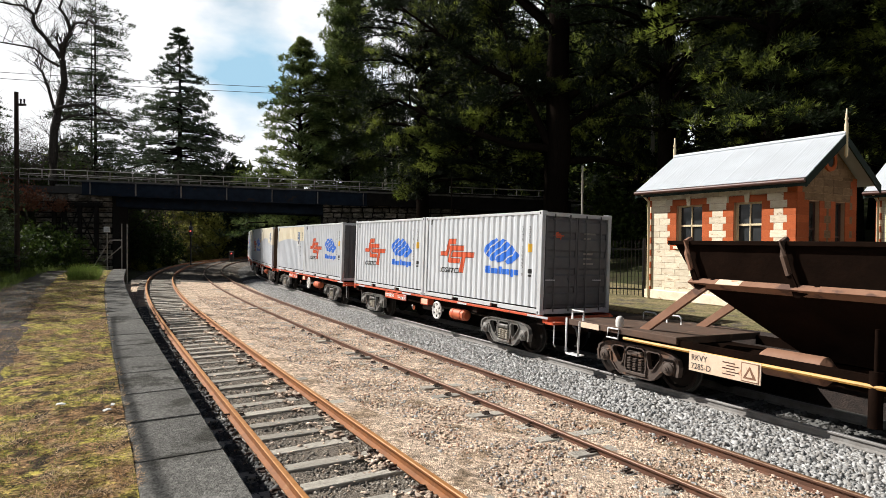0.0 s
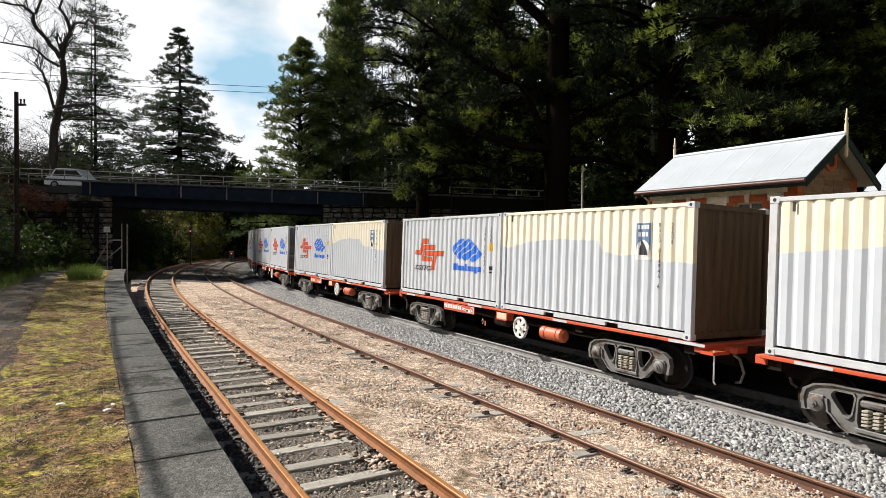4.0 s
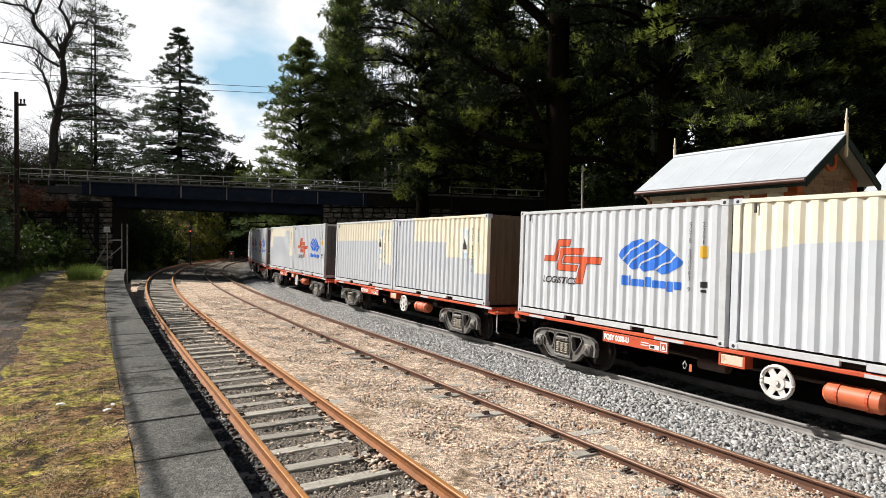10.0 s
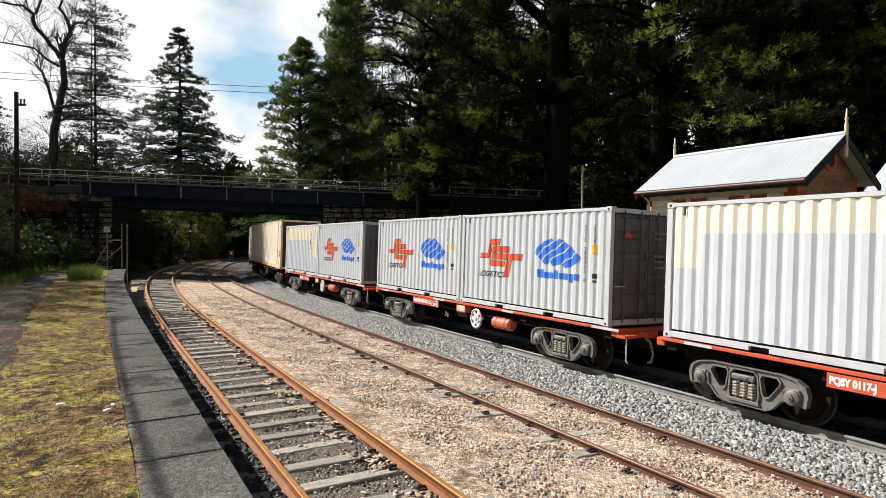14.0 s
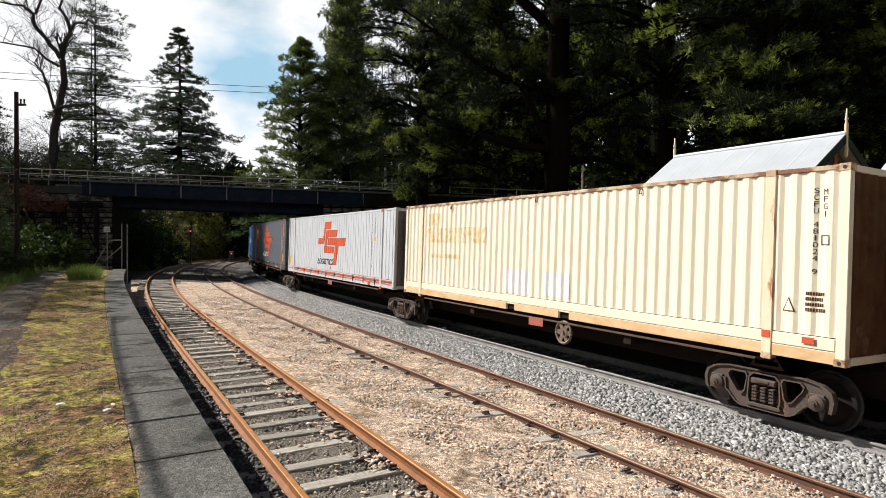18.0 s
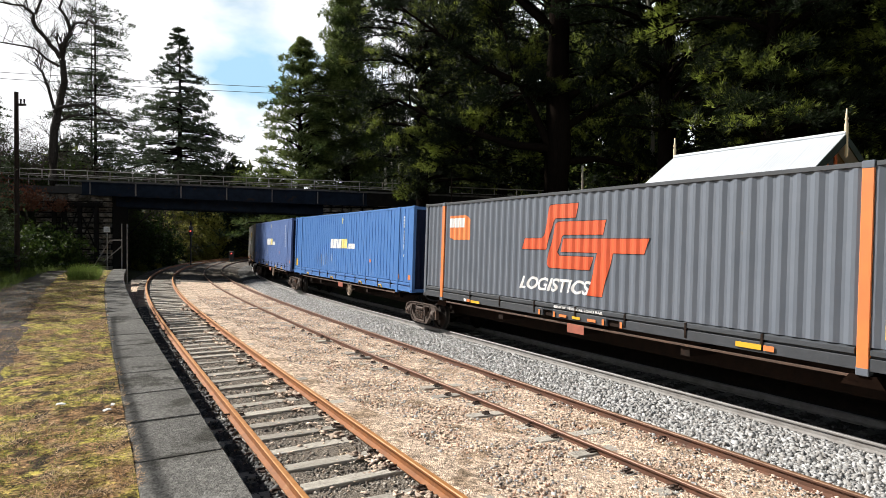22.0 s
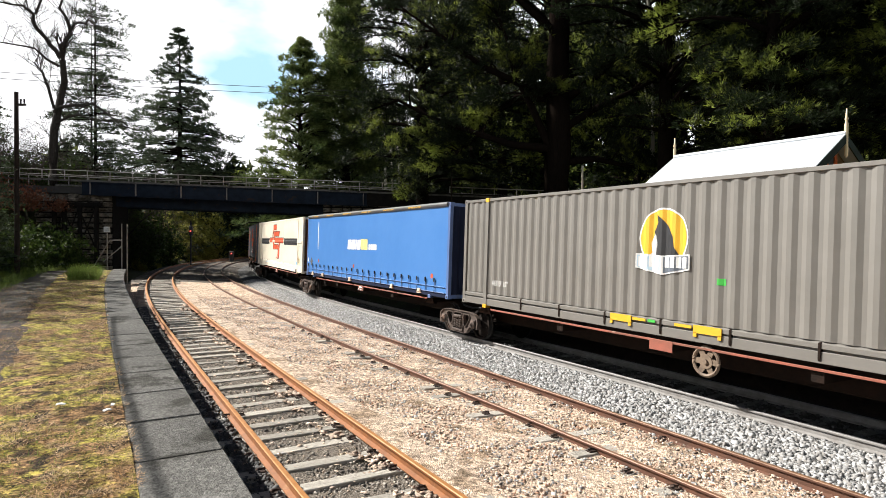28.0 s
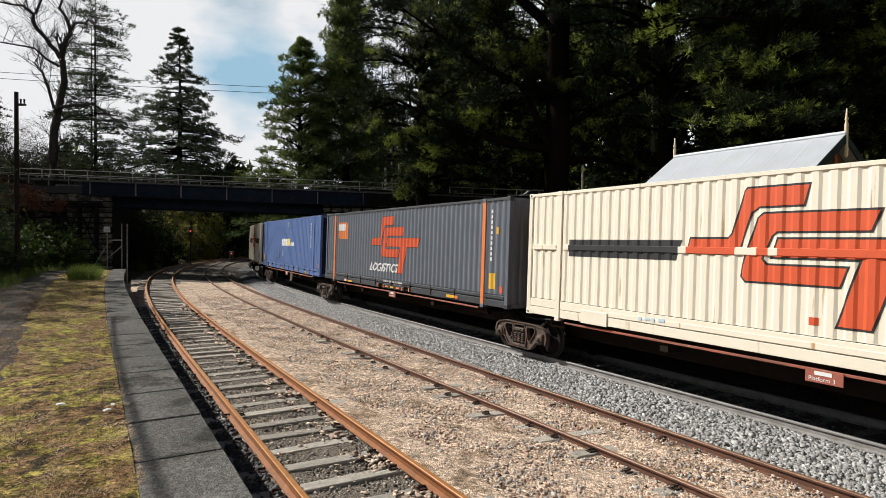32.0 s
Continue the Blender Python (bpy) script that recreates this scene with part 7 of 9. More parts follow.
def add_bogie(wagon, x, s_off, m="bogie_grey"):
    bg = part("bogie", once(("bolster", m), lambda: Shape().box(-0.26, 0.26, -0.98, 0.98, 0.50, 0.72, ch=0.03).cyl((0, 0, 0.70), (0, 0, 0.86), 0.2, n=14).box(-1.0, 1.0, -0.35, -0.29, 0.40, 0.46).box(-1.0, 1.0, 0.29, 0.35, 0.40, 0.46).mesh("bogie", "underframe")), wagon, "three-piece cast steel bogie", at=(x, 0, 0))
    for s in (-1, 1):
        part("side_frame", once(("sframe", m), lambda: side_frame_mesh(m)), bg, at=pose(0, -1.10, 0) if s < 0 else pose(0, 1.10, 0, 0, 0, 180))
        for dx in (-0.15, 0.0, 0.15):
            part("coil_spring", once(("spring", m), lambda: spring_mesh("spring" if m == "bogie_grey" else m)), bg, at=(dx, s * 1.06, 0))
        for dx in (-0.865, 0.865):
            part("axle_cap", once(("cap", m), lambda: axle_cap_mesh(m)), bg, at=pose(dx, s * 1.08, WHEEL_R, 0, 0, 0 if s < 0 else 180))
    for dx in (-0.865, 0.865):
        w = part("wheelset", once("wheelset", wheelset_mesh), bg, at=(dx, 0, WHEEL_R))
        WHEELS.append((w, s_off))
        part("brake_shoe", once("shoe", lambda: Shape().prism([(0.0, -0.80, -0.2), (0.05, -0.80, -0.2), (0.02, -0.80, 0.0), (0.05, -0.80, 0.2), (0.0, -0.80, 0.2), (-0.04, -0.80, 0.0)], (0, 0.1, 0)).mesh("brake_shoe", "underframe")), bg, at=(dx * 0.38, 0, WHEEL_R))
    return bg


def handwheel_mesh(m):
    sh = Shape()
    n = 24
    ring = [(0.26 * math.cos(i * math.tau / n), 0, 0.26 * math.sin(i * math.tau / n)) for i in range(n)]
    sh.tube(ring + ring[:2], 0.035, 6)
    for k in range(6):
        a = k * math.tau / 6
        sh.prism([(0.12 * math.cos(a + 0.5), -0.01, 0.12 * math.sin(a + 0.5)), (0.25 * math.cos(a + 0.2), -0.01, 0.25 * math.sin(a + 0.2)), (0.25 * math.cos(a - 0.2), -0.01, 0.25 * math.sin(a - 0.2)), (0.12 * math.cos(a - 0.5), -0.01, 0.12 * math.sin(a - 0.5))], (0, 0.02, 0))
    sh.cyl((0, -0.02, 0), (0, 0.02, 0), 0.135, n=16)
    sh.cyl((0, -0.05, 0), (0, 0.25, 0), 0.045, n=10)
    return sh.mesh("handwheel", m, 40)


def coupler_mesh():
    sh = Shape().box(-0.55, 0.12, -0.09, 0.09, 0.80, 0.98, ch=0.02)
    sh.prism([(0.10, -0.17, 0.74), (0.30, -0.15, 0.74), (0.36, -0.02, 0.74), (0.24, 0.04, 0.74), (0.26, 0.16, 0.74), (0.10, 0.15, 0.74)], (0, 0, 0.3))
    return sh.mesh("coupler", "underframe")


def hose_mesh():
    return Shape().tube([(0, 0, 0.86), (0.12, 0, 0.80), (0.2, 0.02, 0.55), (0.12, 0.05, 0.36), (0.0, 0.1, 0.33)], 0.028, 7).mesh("brake_hose", "rail_white", 60)


def step_mesh(m):
    return Shape().tube([(0, 0, 0.98), (0, 0, 0.42), (0, 0.06, 0.36)], 0.016, 6).mesh("shunter_step", m, 60)


def twin_wagon(s_off, number=""):
    top = thing("container_wagon", "orange-red skeletal container wagon on grey bogies", "wagon", "wagons of the goods train")
    part("centre_sill", once("csill", lambda: Shape().box(-6.35, 6.35, -0.22, 0.22, 0.60, 1.0, ch=0.01).mesh("centre_sill", "underframe")), top)
    for s in (-1, 1):
        y0, y1 = sorted((s * 1.21, s * 1.11))
        part("side_sill", once(("ssill", s), lambda: Shape().box(-6.2, 6.2, y0, y1, 1.02, 1.085, ch=0.008).mesh("side_sill", "orange")), top)
        if s < 0:
            for x, w in ((-5.6, 0.6), (-1.6, 0.7), (2.2, 0.5), (5.6, 0.8)):
                part("white_mark", once(("wmark", w), lambda: Shape().box(0, w, -0.006, 0.0, 1.025, 1.08).mesh("white_mark", "white_trim")), top, at=(x, -1.212, 0))
    for x in (-6.0, -3.0, -0.05, 3.0, 6.0):
        part("cross_bearer", once("cbear", lambda: Shape().box(-0.12, 0.12, -1.1, 1.1, 0.84, 1.0).mesh("cross_bearer", "underframe")), top, at=(x, 0, 0))
    for s in (-1, 1):
        e = part("end_sill", once("eend", lambda: Shape().box(0.0, 0.20, -1.15, 1.15, 0.90, 1.06, ch=0.015).box(0.18, 0.45, -1.2, -0.72, 0.90, 0.96).box(0.18, 0.45, -0.5, 0.5, 0.88, 1.02, ch=0.02).mesh("end_sill", "orange")), top, "orange-red wagon end", at=pose(s * 6.12, 0, 0, 0, 0, 0 if s > 0 else 180))
        part("coupler", once("coupler", coupler_mesh), e, at=(0.34, 0, -0.02))
        part("brake_hose", once("hose", hose_mesh), e, at=(0.36, -0.45, 0))
        part("shunter_step", once("step", lambda: step_mesh("logo_white")), e, at=(0.40, -1.1, 0))
    part("handwheel", once("hwheel", lambda: handwheel_mesh("silver")), top, "white-painted brake handwheel", at=(0.90, -1.18, 0.68))
    part("air_reservoir", once("reserv", lambda: Shape().cyl((1.62, 0, 0), (2.36, 0, 0), 0.17, n=18).cyl((1.56, 0, 0), (1.62, 0, 0), 0.11, 0.17, n=18).cyl((2.36, 0, 0), (2.42, 0, 0), 0.17, 0.11, n=18).mesh("air_reservoir", "salmon", 40)), top, "orange air reservoir tank", at=(0, -0.98, 0.66))
    for x in (1.78, 2.2):
        part("tank_strap", once("tstrap", lambda: Shape().lathe([(0.172, -0.02), (0.182, -0.02), (0.182, 0.02), (0.172, 0.02)], 18, "Y").mesh("tank_strap", "orange")), top, at=pose(x, -0.98, 0.66, 0, 0, 90))
    nb = part("number_board", once("nboard", lambda: Shape().box(-2.99, -1.25, -0.02, 0.0, 0.78, 1.0, ch=0.004).mesh("number_board", "orange")), top, at=(0, -1.2, 0))
    if number:
        part("number_writing", text_decal("number_writing", number, flat_profile(-5, 5), "logo_white", -2.95, 0.845, 0.155, 0.0, squeeze=0.80, bold=0.010), nb, at=(0, -0.024, 0))
    else:
        for k in range(10):
            part("writing_bar", once("wbar", lambda: Shape().box(0, 0.075, -0.026, -0.021, 0.85, 0.965).mesh("writing_bar", "logo_white")), nb, at=(-2.95 + 0.1 * k, 0, 0))
    for z in (0.905, 0.855):
        part("writing_line", once("wline", lambda: Shape().box(-1.92, -1.72, -0.026, -0.021, 0, 0.022).mesh("writing_line", "logo_white")), nb, at=(0, 0, z))
    part("load_label", once("lolab", lambda: Shape().box(-1.70, -1.46, -0.026, -0.021, 0.815, 0.905).mesh("load_label", "logo_white")), nb)
    part("load_mark", once("lomark", lambda: Shape().box(-1.67, -1.57, -0.031, -0.027, 0.835, 0.885).mesh("load_mark", "logo_black")), nb)
    part("triangle_frame", once("trfr", lambda: Shape().box(-1.43, -1.27, -0.026, -0.021, 0.81, 0.985).mesh("triangle_frame", "logo_white")), nb)
    part("triangle_field", once("trfi", lambda: Shape().box(-1.41, -1.29, -0.030, -0.027, 0.83, 0.965).mesh("triangle_field", "orange")), nb)
    part("triangle_mark", once("trma", lambda: Shape().prism([(-1.395, -0.034, 0.85), (-1.305, -0.034, 0.85), (-1.35, -0.034, 0.945)], (0, 0.003, 0)).mesh("triangle_mark", "logo_white")), nb)
    part("release_handle", once("rhand", lambda: Shape().tube([(-0.95, -1.12, 0.56), (-0.97, -1.12, 0.63), (-0.93, -1.12, 0.70), (-0.89, -1.12, 0.63), (-0.91, -1.12, 0.56), (-0.95, -1.12, 0.56)], 0.012, 5).mesh("release_handle", "logo_white", 60)), top, "white wire release handle")
    part("tag", once("rtag", lambda: Shape().box(-0.83, -0.77, -1.125, -1.12, 0.52, 0.66).mesh("tag", "salmon")), top)
    part("middle_bracket", once("mbr", lambda: Shape().box(-0.10, 0.32, -1.225, -1.0, 0.815, 0.98, ch=0.006).mesh("middle_bracket", "plate")), top, "peach-painted bracket")
    part("bracket_flange", once("mbf", lambda: Shape().box(-0.14, 0.36, -1.235, -1.0, 0.79, 0.81).box(-0.14, -0.105, -1.23, -1.0, 0.815, 1.0).box(0.325, 0.36, -1.23, -1.0, 0.815, 1.0).mesh("bracket_flange", "orange")), top)
    part("brake_gear", once("bgear", lambda: Shape().cyl((-1.0, 0, 0), (-0.4, 0, 0), 0.12, n=12).tube([(-2.5, 0.1, 0.1), (-1.0, 0.1, 0.05), (0.6, 0.2, 0.05), (3.0, 0.3, 0.0)], 0.03, 6).mesh("brake_gear", "bogie_brown", 40)), top, at=(0, -0.55, 0.62))
    for x in (-4.44, 4.44):
        add_bogie(top, x, s_off)
    return top


PACK = L48 + GAP48


def spine_unit(s_off, ends, plate=0, wheel=True, sill="sill_red"):
    """One platform of an articulated spine wagon. ends: bogies (x from the middle) that it carries."""
    top = thing("spine_wagon_platform", "rust-brown articulated spine wagon platform", "wagon", "wagons of the goods train")
    part("spine", once("spine", lambda: Shape().box(-7.5, 7.5, -0.30, 0.30, 0.55, 1.0, ch=0.02).mesh("spine", "underframe")), top)
    for s in (-1, 1):
        y0, y1 = sorted((s * 1.16, s * 1.11))
        part("side_sill", once(("spsill", s, sill), lambda: Shape().box(-6.0, 6.0, y0, y1, 0.985, 1.03, ch=0.006).mesh("side_sill", sill)), top, "worn side rail with bare patches")
    for x in (-6.1, 6.1):
        part("support_arm", once("sparm", lambda: Shape().box(-0.2, 0.2, -1.2, 1.2, 0.93, 1.0).prism([(-0.3, -1.2, 0.88), (0.3, -1.2, 0.88), (0.18, -1.2, 1.05), (-0.18, -1.2, 1.05)], (0, 0.12, 0)).mesh("support_arm", "hopper_dark")), top, at=(x, 0, 0))
    for x in (-3.0, 0.0, 3.0):
        part("cross_bearer", once("spbear", lambda: Shape().box(-0.1, 0.1, -1.1, 1.1, 0.80, 0.965).mesh("cross_bearer", "underframe")), top, at=(x, 0, 0))
    pl = part("platform_plate", once("pplate", lambda: Shape().box(-0.28, 0.28, -0.012, 0.0, 0.82, 1.03, ch=0.003).mesh("platform_plate", "sill_red")), top, "red-brown plate with white writing", at=(0.07, -1.175, 0))
    if plate:
        part("plate_writing", text_decal("plate_writing", "Platform %d" % plate, flat_profile(-5, 5), "logo_white", -0.23, 0.85, 0.095, 0.0), pl, at=(0, -0.016, 0))
        part("plate_bar", once("pbar", lambda: Shape().box(-0.14, 0.12, -0.018, -0.013, 0.94, 1.0).mesh("plate_bar", "logo_white")), pl)
    if wheel:
        part("handwheel", once("hwheel2", lambda: handwheel_mesh("handwheel_tan")), top, at=(1.05, -1.12, 0.78))
    for x in ends:
        add_bogie(top, x, s_off, "bogie_brown")
        if abs(x) > 7.5:
            part("articulation", once("artic", lambda: Shape().box(-0.45, 0.45, -0.4, 0.4, 0.80, 1.05, ch=0.04).mesh("articulation", "underframe")), top, at=(x, 0, 0))
            part("brake_hose", once("hose2", lambda: Shape().tube([(-0.75, -0.5, 0.98), (-0.4, -0.6, 0.90), (0.1, -0.62, 0.87), (0.6, -0.5, 0.92)], 0.028, 6).mesh("brake_hose", "black", 60)), top, at=(x, 0, 0))
        else:
            part("coupler", once("coupler", coupler_mesh), top, at=pose(math.copysign(7.6, x), 0, -0.02, 0, 0, 0 if x > 0 else 180))
    return top


def hopper_wagon(s_off):
    """Brown open ballast hopper; its rear end is at local x = -7.0."""
    top = thing("hopper_wagon", "rusty brown open hopper wagon with yellow handrails", "wagon", "wagons of the goods train")
    x0, x1 = -4.20, 4.35
    # sloped hopper body: trapezium in side view and in section
    def shell():
        sh = Shape()
        ring_t = [(x0 - 0.12, -1.42, 2.95), (x1 + 0.12, -1.42, 2.95), (x1 + 0.12, 1.42, 2.95), (x0 - 0.12, 1.42, 2.95)]
        ring_m = [(x0 + 0.32, -1.32, 2.22), (x1 - 0.32, -1.32, 2.22), (x1 - 0.32, 1.32, 2.22), (x0 + 0.32, 1.32, 2.22)]
        ring_b = [(x0 + 1.9, -0.45, 1.05), (x1 - 1.9, -0.45, 1.05), (x1 - 1.9, 0.45, 1.05), (x0 + 1.9, 0.45, 1.05)]
        vs = ring_t + ring_m + ring_b
        fs = []
        for k in (0, 4):
            fs += [(k + i, k + (i + 1) % 4, k + 4 + (i + 1) % 4, k + 4 + i) for i in range(4)]
        inn = [(x * 0.97, y * 0.97, z + 0.03) for x, y, z in vs]
        n = len(vs)
        sh.add(vs + inn, [f[::-1] for f in fs] + [tuple(n + i for i in f) for f in fs] + [(i, (i + 1) % 4, n + (i + 1) % 4, n + i) for i in range(4)] + [(8, 9, 10, 11)])
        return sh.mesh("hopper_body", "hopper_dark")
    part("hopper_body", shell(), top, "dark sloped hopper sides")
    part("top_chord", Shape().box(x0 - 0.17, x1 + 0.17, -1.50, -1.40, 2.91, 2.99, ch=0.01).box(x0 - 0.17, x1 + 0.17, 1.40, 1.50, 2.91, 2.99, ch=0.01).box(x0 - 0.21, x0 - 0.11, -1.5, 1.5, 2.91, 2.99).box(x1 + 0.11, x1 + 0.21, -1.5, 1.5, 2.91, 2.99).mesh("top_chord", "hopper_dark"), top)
    part("waist_beam", Shape().prism([(x0 + 0.27, -1.40, 2.31), (x0 + 0.27, -1.52, 2.23), (x0 + 0.27, -1.30, 2.12)], (x1 - x0 - 0.54, 0, 0)).mesh("waist_beam", "hopper"), top, "rust-brown waist beam")
    part("worn_patch", Shape().prism([(-3.35, -1.405, 2.315), (-3.35, -1.525, 2.235), (-3.35, -1.523, 2.226), (-3.35, -1.40, 2.308)], (0.45, 0, 0)).mesh("worn_patch", "plate"), top, "pale worn patch of paint")
    for k, x in enumerate((-3.98, -2.18, -0.38, 1.42, 3.22)):
        rb = part("rib", once(("hrib", k == 0), lambda: Shape().tube([(0, -1.40, 3.02), (0, -1.52, 2.98), (0.02, -1.51, 2.75), (0.10, -1.47, 2.45)], 0.055, 6).mesh("rib", "hopper" if k == 0 else "deck_brown", 50)), top, at=(x, 0, 0))
        part("brace", once("hbrace", lambda: Shape().prism([(0.06, -1.50, 2.50), (0.15, -1.50, 2.48), (0.26, -1.45, 2.20), (0.52, -1.42, 2.33), (0.55, -1.42, 2.28), (0.24, -1.45, 2.10), (0.17, -1.46, 2.12)], (0, 0.03, 0)).mesh("brace", "hopper_dark")), rb)
    for s in (-1, 1):
        part("end_platform", once("hplat", lambda: Shape().box(-1.55, 1.55, -1.3, 1.3, 1.0, 1.14, ch=0.01).mesh("end_platform", "deck_brown")), top, at=(s * 5.85, 0, 0))
        part("end_strut", once("hstrut", lambda: Shape().prism([(-0.1, -0.95, 1.14), (0.16, -0.95, 1.14), (1.50, -0.95, 2.10), (1.32, -0.95, 2.16)], (0, 0.10, 0)).prism([(-0.1, 0.85, 1.14), (0.16, 0.85, 1.14), (1.50, 0.85, 2.10), (1.32, 0.85, 2.16)], (0, 0.10, 0)).mesh("end_strut", "hopper")), top, at=pose(s * 5.45, 0, 0, 0, 0, 0 if s < 0 else 180))
        part("coupler", once("coupler", coupler_mesh), top, at=pose(s * 7.40, 0, -0.02, 0, 0, 0 if s > 0 else 180))
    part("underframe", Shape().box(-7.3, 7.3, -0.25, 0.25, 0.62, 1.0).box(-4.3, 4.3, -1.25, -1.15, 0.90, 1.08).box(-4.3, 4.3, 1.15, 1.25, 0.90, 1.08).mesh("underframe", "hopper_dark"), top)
    part("step", Shape().tube([(-7.42, -1.32, 1.16), (-7.42, -1.32, 0.34), (-7.0, -1.32, 0.31), (-6.97, -1.32, 1.12)], 0.025, 6).box(-7.40, -7.0, -1.34, -1.12, 0.305, 0.33).mesh("step", "logo_white", 60), top, "white-painted hanging step")
    part("grab_iron", Shape().tube([(-7.36, -1.2, 1.14), (-7.36, -1.2, 1.34), (-6.98, -1.2, 1.34), (-6.98, -1.2, 1.14)], 0.025, 6).mesh("grab_iron", "logo_white", 60), top, "white-painted grab iron")
    part("stirrup", Shape().tube([(-6.06, -1.33, 1.1), (-6.10, -1.33, 0.90), (-5.78, -1.33, 0.90), (-5.76, -1.33, 1.1), (-6.06, -1.33, 1.1)], 0.022, 6).mesh("stirrup", "logo_white", 60), top, "white-painted stirrup")
    part("marker_lamp", Shape().lathe([(0.0, 0.0), (0.085, 0.0), (0.09, 0.12), (0.08, 0.19), (0.04, 0.23), (0.0, 0.24)], 14, "Z").mesh("marker_lamp", "silver", 50), top, "pale rounded end-of-train lamp", at=(-5.86, -1.2, 1.14))
    part("sole_plate", Shape().box(-6.92, -6.36, -1.325, -1.30, 1.0, 1.12).mesh("sole_plate", "plate"), top)
    part("handrail", Shape().tube([(-5.6, -1.34, 0.94), (5.6, -1.34, 0.94)], 0.035, 6).mesh("handrail", "yellow"), top, "long yellow handrail")
    nb = part("number_board", Shape().box(-3.95, -2.55, -1.375, -1.355, 0.60, 0.96, ch=0.004).mesh("number_board", "plate"), top, "cream number plate with dark writing")
    for words, z in (("RKVY", 0.80), ("7285-D", 0.645)):
        part("number_writing", text_decal("number_writing", words, flat_profile(-5, 5), "logo_black", -3.90, z, 0.15, 0.0, squeeze=0.9), nb, at=(0, -1.379, 0))
    for k in range(5):
        part("writing_line", once("hline", lambda: Shape().box(-3.26, -3.02, -1.381, -1.376, 0, 0.014).mesh("writing_line", "gutter")), nb, at=(0.08 * (k % 2), 0, 0.67 + k * 0.05))
    part("triangle_plate", Shape().box(-2.90, -2.58, -1.382, -1.377, 0.62, 0.94).mesh("triangle_plate", "hopper"), nb)
    part("triangle_field", Shape().box(-2.885, -2.595, -1.386, -1.383, 0.635, 0.925).mesh("triangle_field", "plate"), nb)
    part("triangle", Shape().prism([(-2.86, -1.390, 0.67), (-2.62, -1.390, 0.67), (-2.74, -1.390, 0.89)], (0, 0.003, 0)).mesh("triangle", "hopper"), nb)
    part("triangle_inset", Shape().prism([(-2.80, -1.394, 0.70), (-2.68, -1.394, 0.70), (-2.74, -1.394, 0.82)], (0, 0.003, 0)).mesh("triangle_inset", "plate"), nb)
    for xa, xb in ((-4.1, -3.35), (-1.6, -0.95)):
        part("truss_strut", Shape().prism([(xa, -1.2, 0.78), (xa + 0.07, -1.2, 0.76), (xb + 0.07, -1.2, 1.0), (xb, -1.2, 1.02)], (0, 0.06, 0)).mesh("truss_strut", "hopper_dark"), top)
    for x in (-6.6, -5.9):
        part("grab_iron", once("hgrab", lambda: Shape().tube([(-0.2, 0, 0), (-0.2, 0, 0.16), (-0.14, 0, 0.2), (0.14, 0, 0.2), (0.2, 0, 0.16), (0.2, 0, 0)], 0.02, 6).mesh("grab_iron", "logo_white", 60)), top, at=(x, 0.55, 1.13))
    part("brake_cylinder", Shape().cyl((-2.7, -0.95, 0.96), (-1.75, -0.95, 0.96), 0.23, n=18).cyl((-1.75, -0.95, 0.96), (-1.64, -0.95, 0.96), 0.23, 0.12, n=18).cyl((-2.8, -0.95, 0.96), (-2.7, -0.95, 0.96), 0.15, 0.23, n=18).mesh("brake_cylinder", "hopper", 40), top, "rust-brown cylinder")
    part("ram", Shape().cyl((-0.9, -1.28, 0.35), (-0.9, -1.28, 1.15), 0.09, n=12).cyl((-0.9, -1.28, 1.15), (-0.9, -1.28, 1.75), 0.035, n=10).mesh("ram", "hopper_dark", 40), top, "dark upright ram cylinder")
    for x in (-5.5, 5.5):
        add_bogie(top, x, s_off, "bogie_brown")
    return top
# ---- trees ----
def off_track(x, y, room=3.3):
    """No tree stands on a track."""
    return all(abs(float(ln.near(x, y)[1][0])) > room or float(ln.near(x, y)[0][0]) > 128 for ln in (MAIN, SIDING, LOOP))


def needle_tufts(centres, dirs, length, width, count, spread, rng):
    """Tufts of thin triangles fanning out of each centre."""
    n = len(centres)
    d = np.repeat(dirs, count, axis=0) + rng.normal(0, spread, (n * count, 3))
    d /= np.linalg.norm(d, axis=1)[:, None] + 1e-9
    ln = length * rng.uniform(0.6, 1.25, n * count)
    c = np.repeat(centres, count, axis=0) + rng.normal(0, length * 0.22, (n * count, 3))
    w = np.cross(d, rng.normal(0, 1, (n * count, 3)))
    w /= np.linalg.norm(w, axis=1)[:, None] + 1e-9
    w *= (width * rng.uniform(0.6, 1.3, n * count))[:, None]
    v = np.empty((n * count, 3, 3))
    v[:, 0], v[:, 1], v[:, 2] = c - w, c + w, c + d * ln[:, None]
    return v.reshape(-1, 3), np.arange(n * count * 3).reshape(-1, 3)


def limb(sh, p0, p1, p2, r0, r1, n=4, k=5):
    pts = [(1 - t) ** 2 * p0 + 2 * t * (1 - t) * p1 + t * t * p2 for t in (i / k for i in range(k + 1))]
    sh.tube([tuple(p) for p in pts], [r0 + (r1 - r0) * i / k for i in range(k + 1)], n)
    return pts


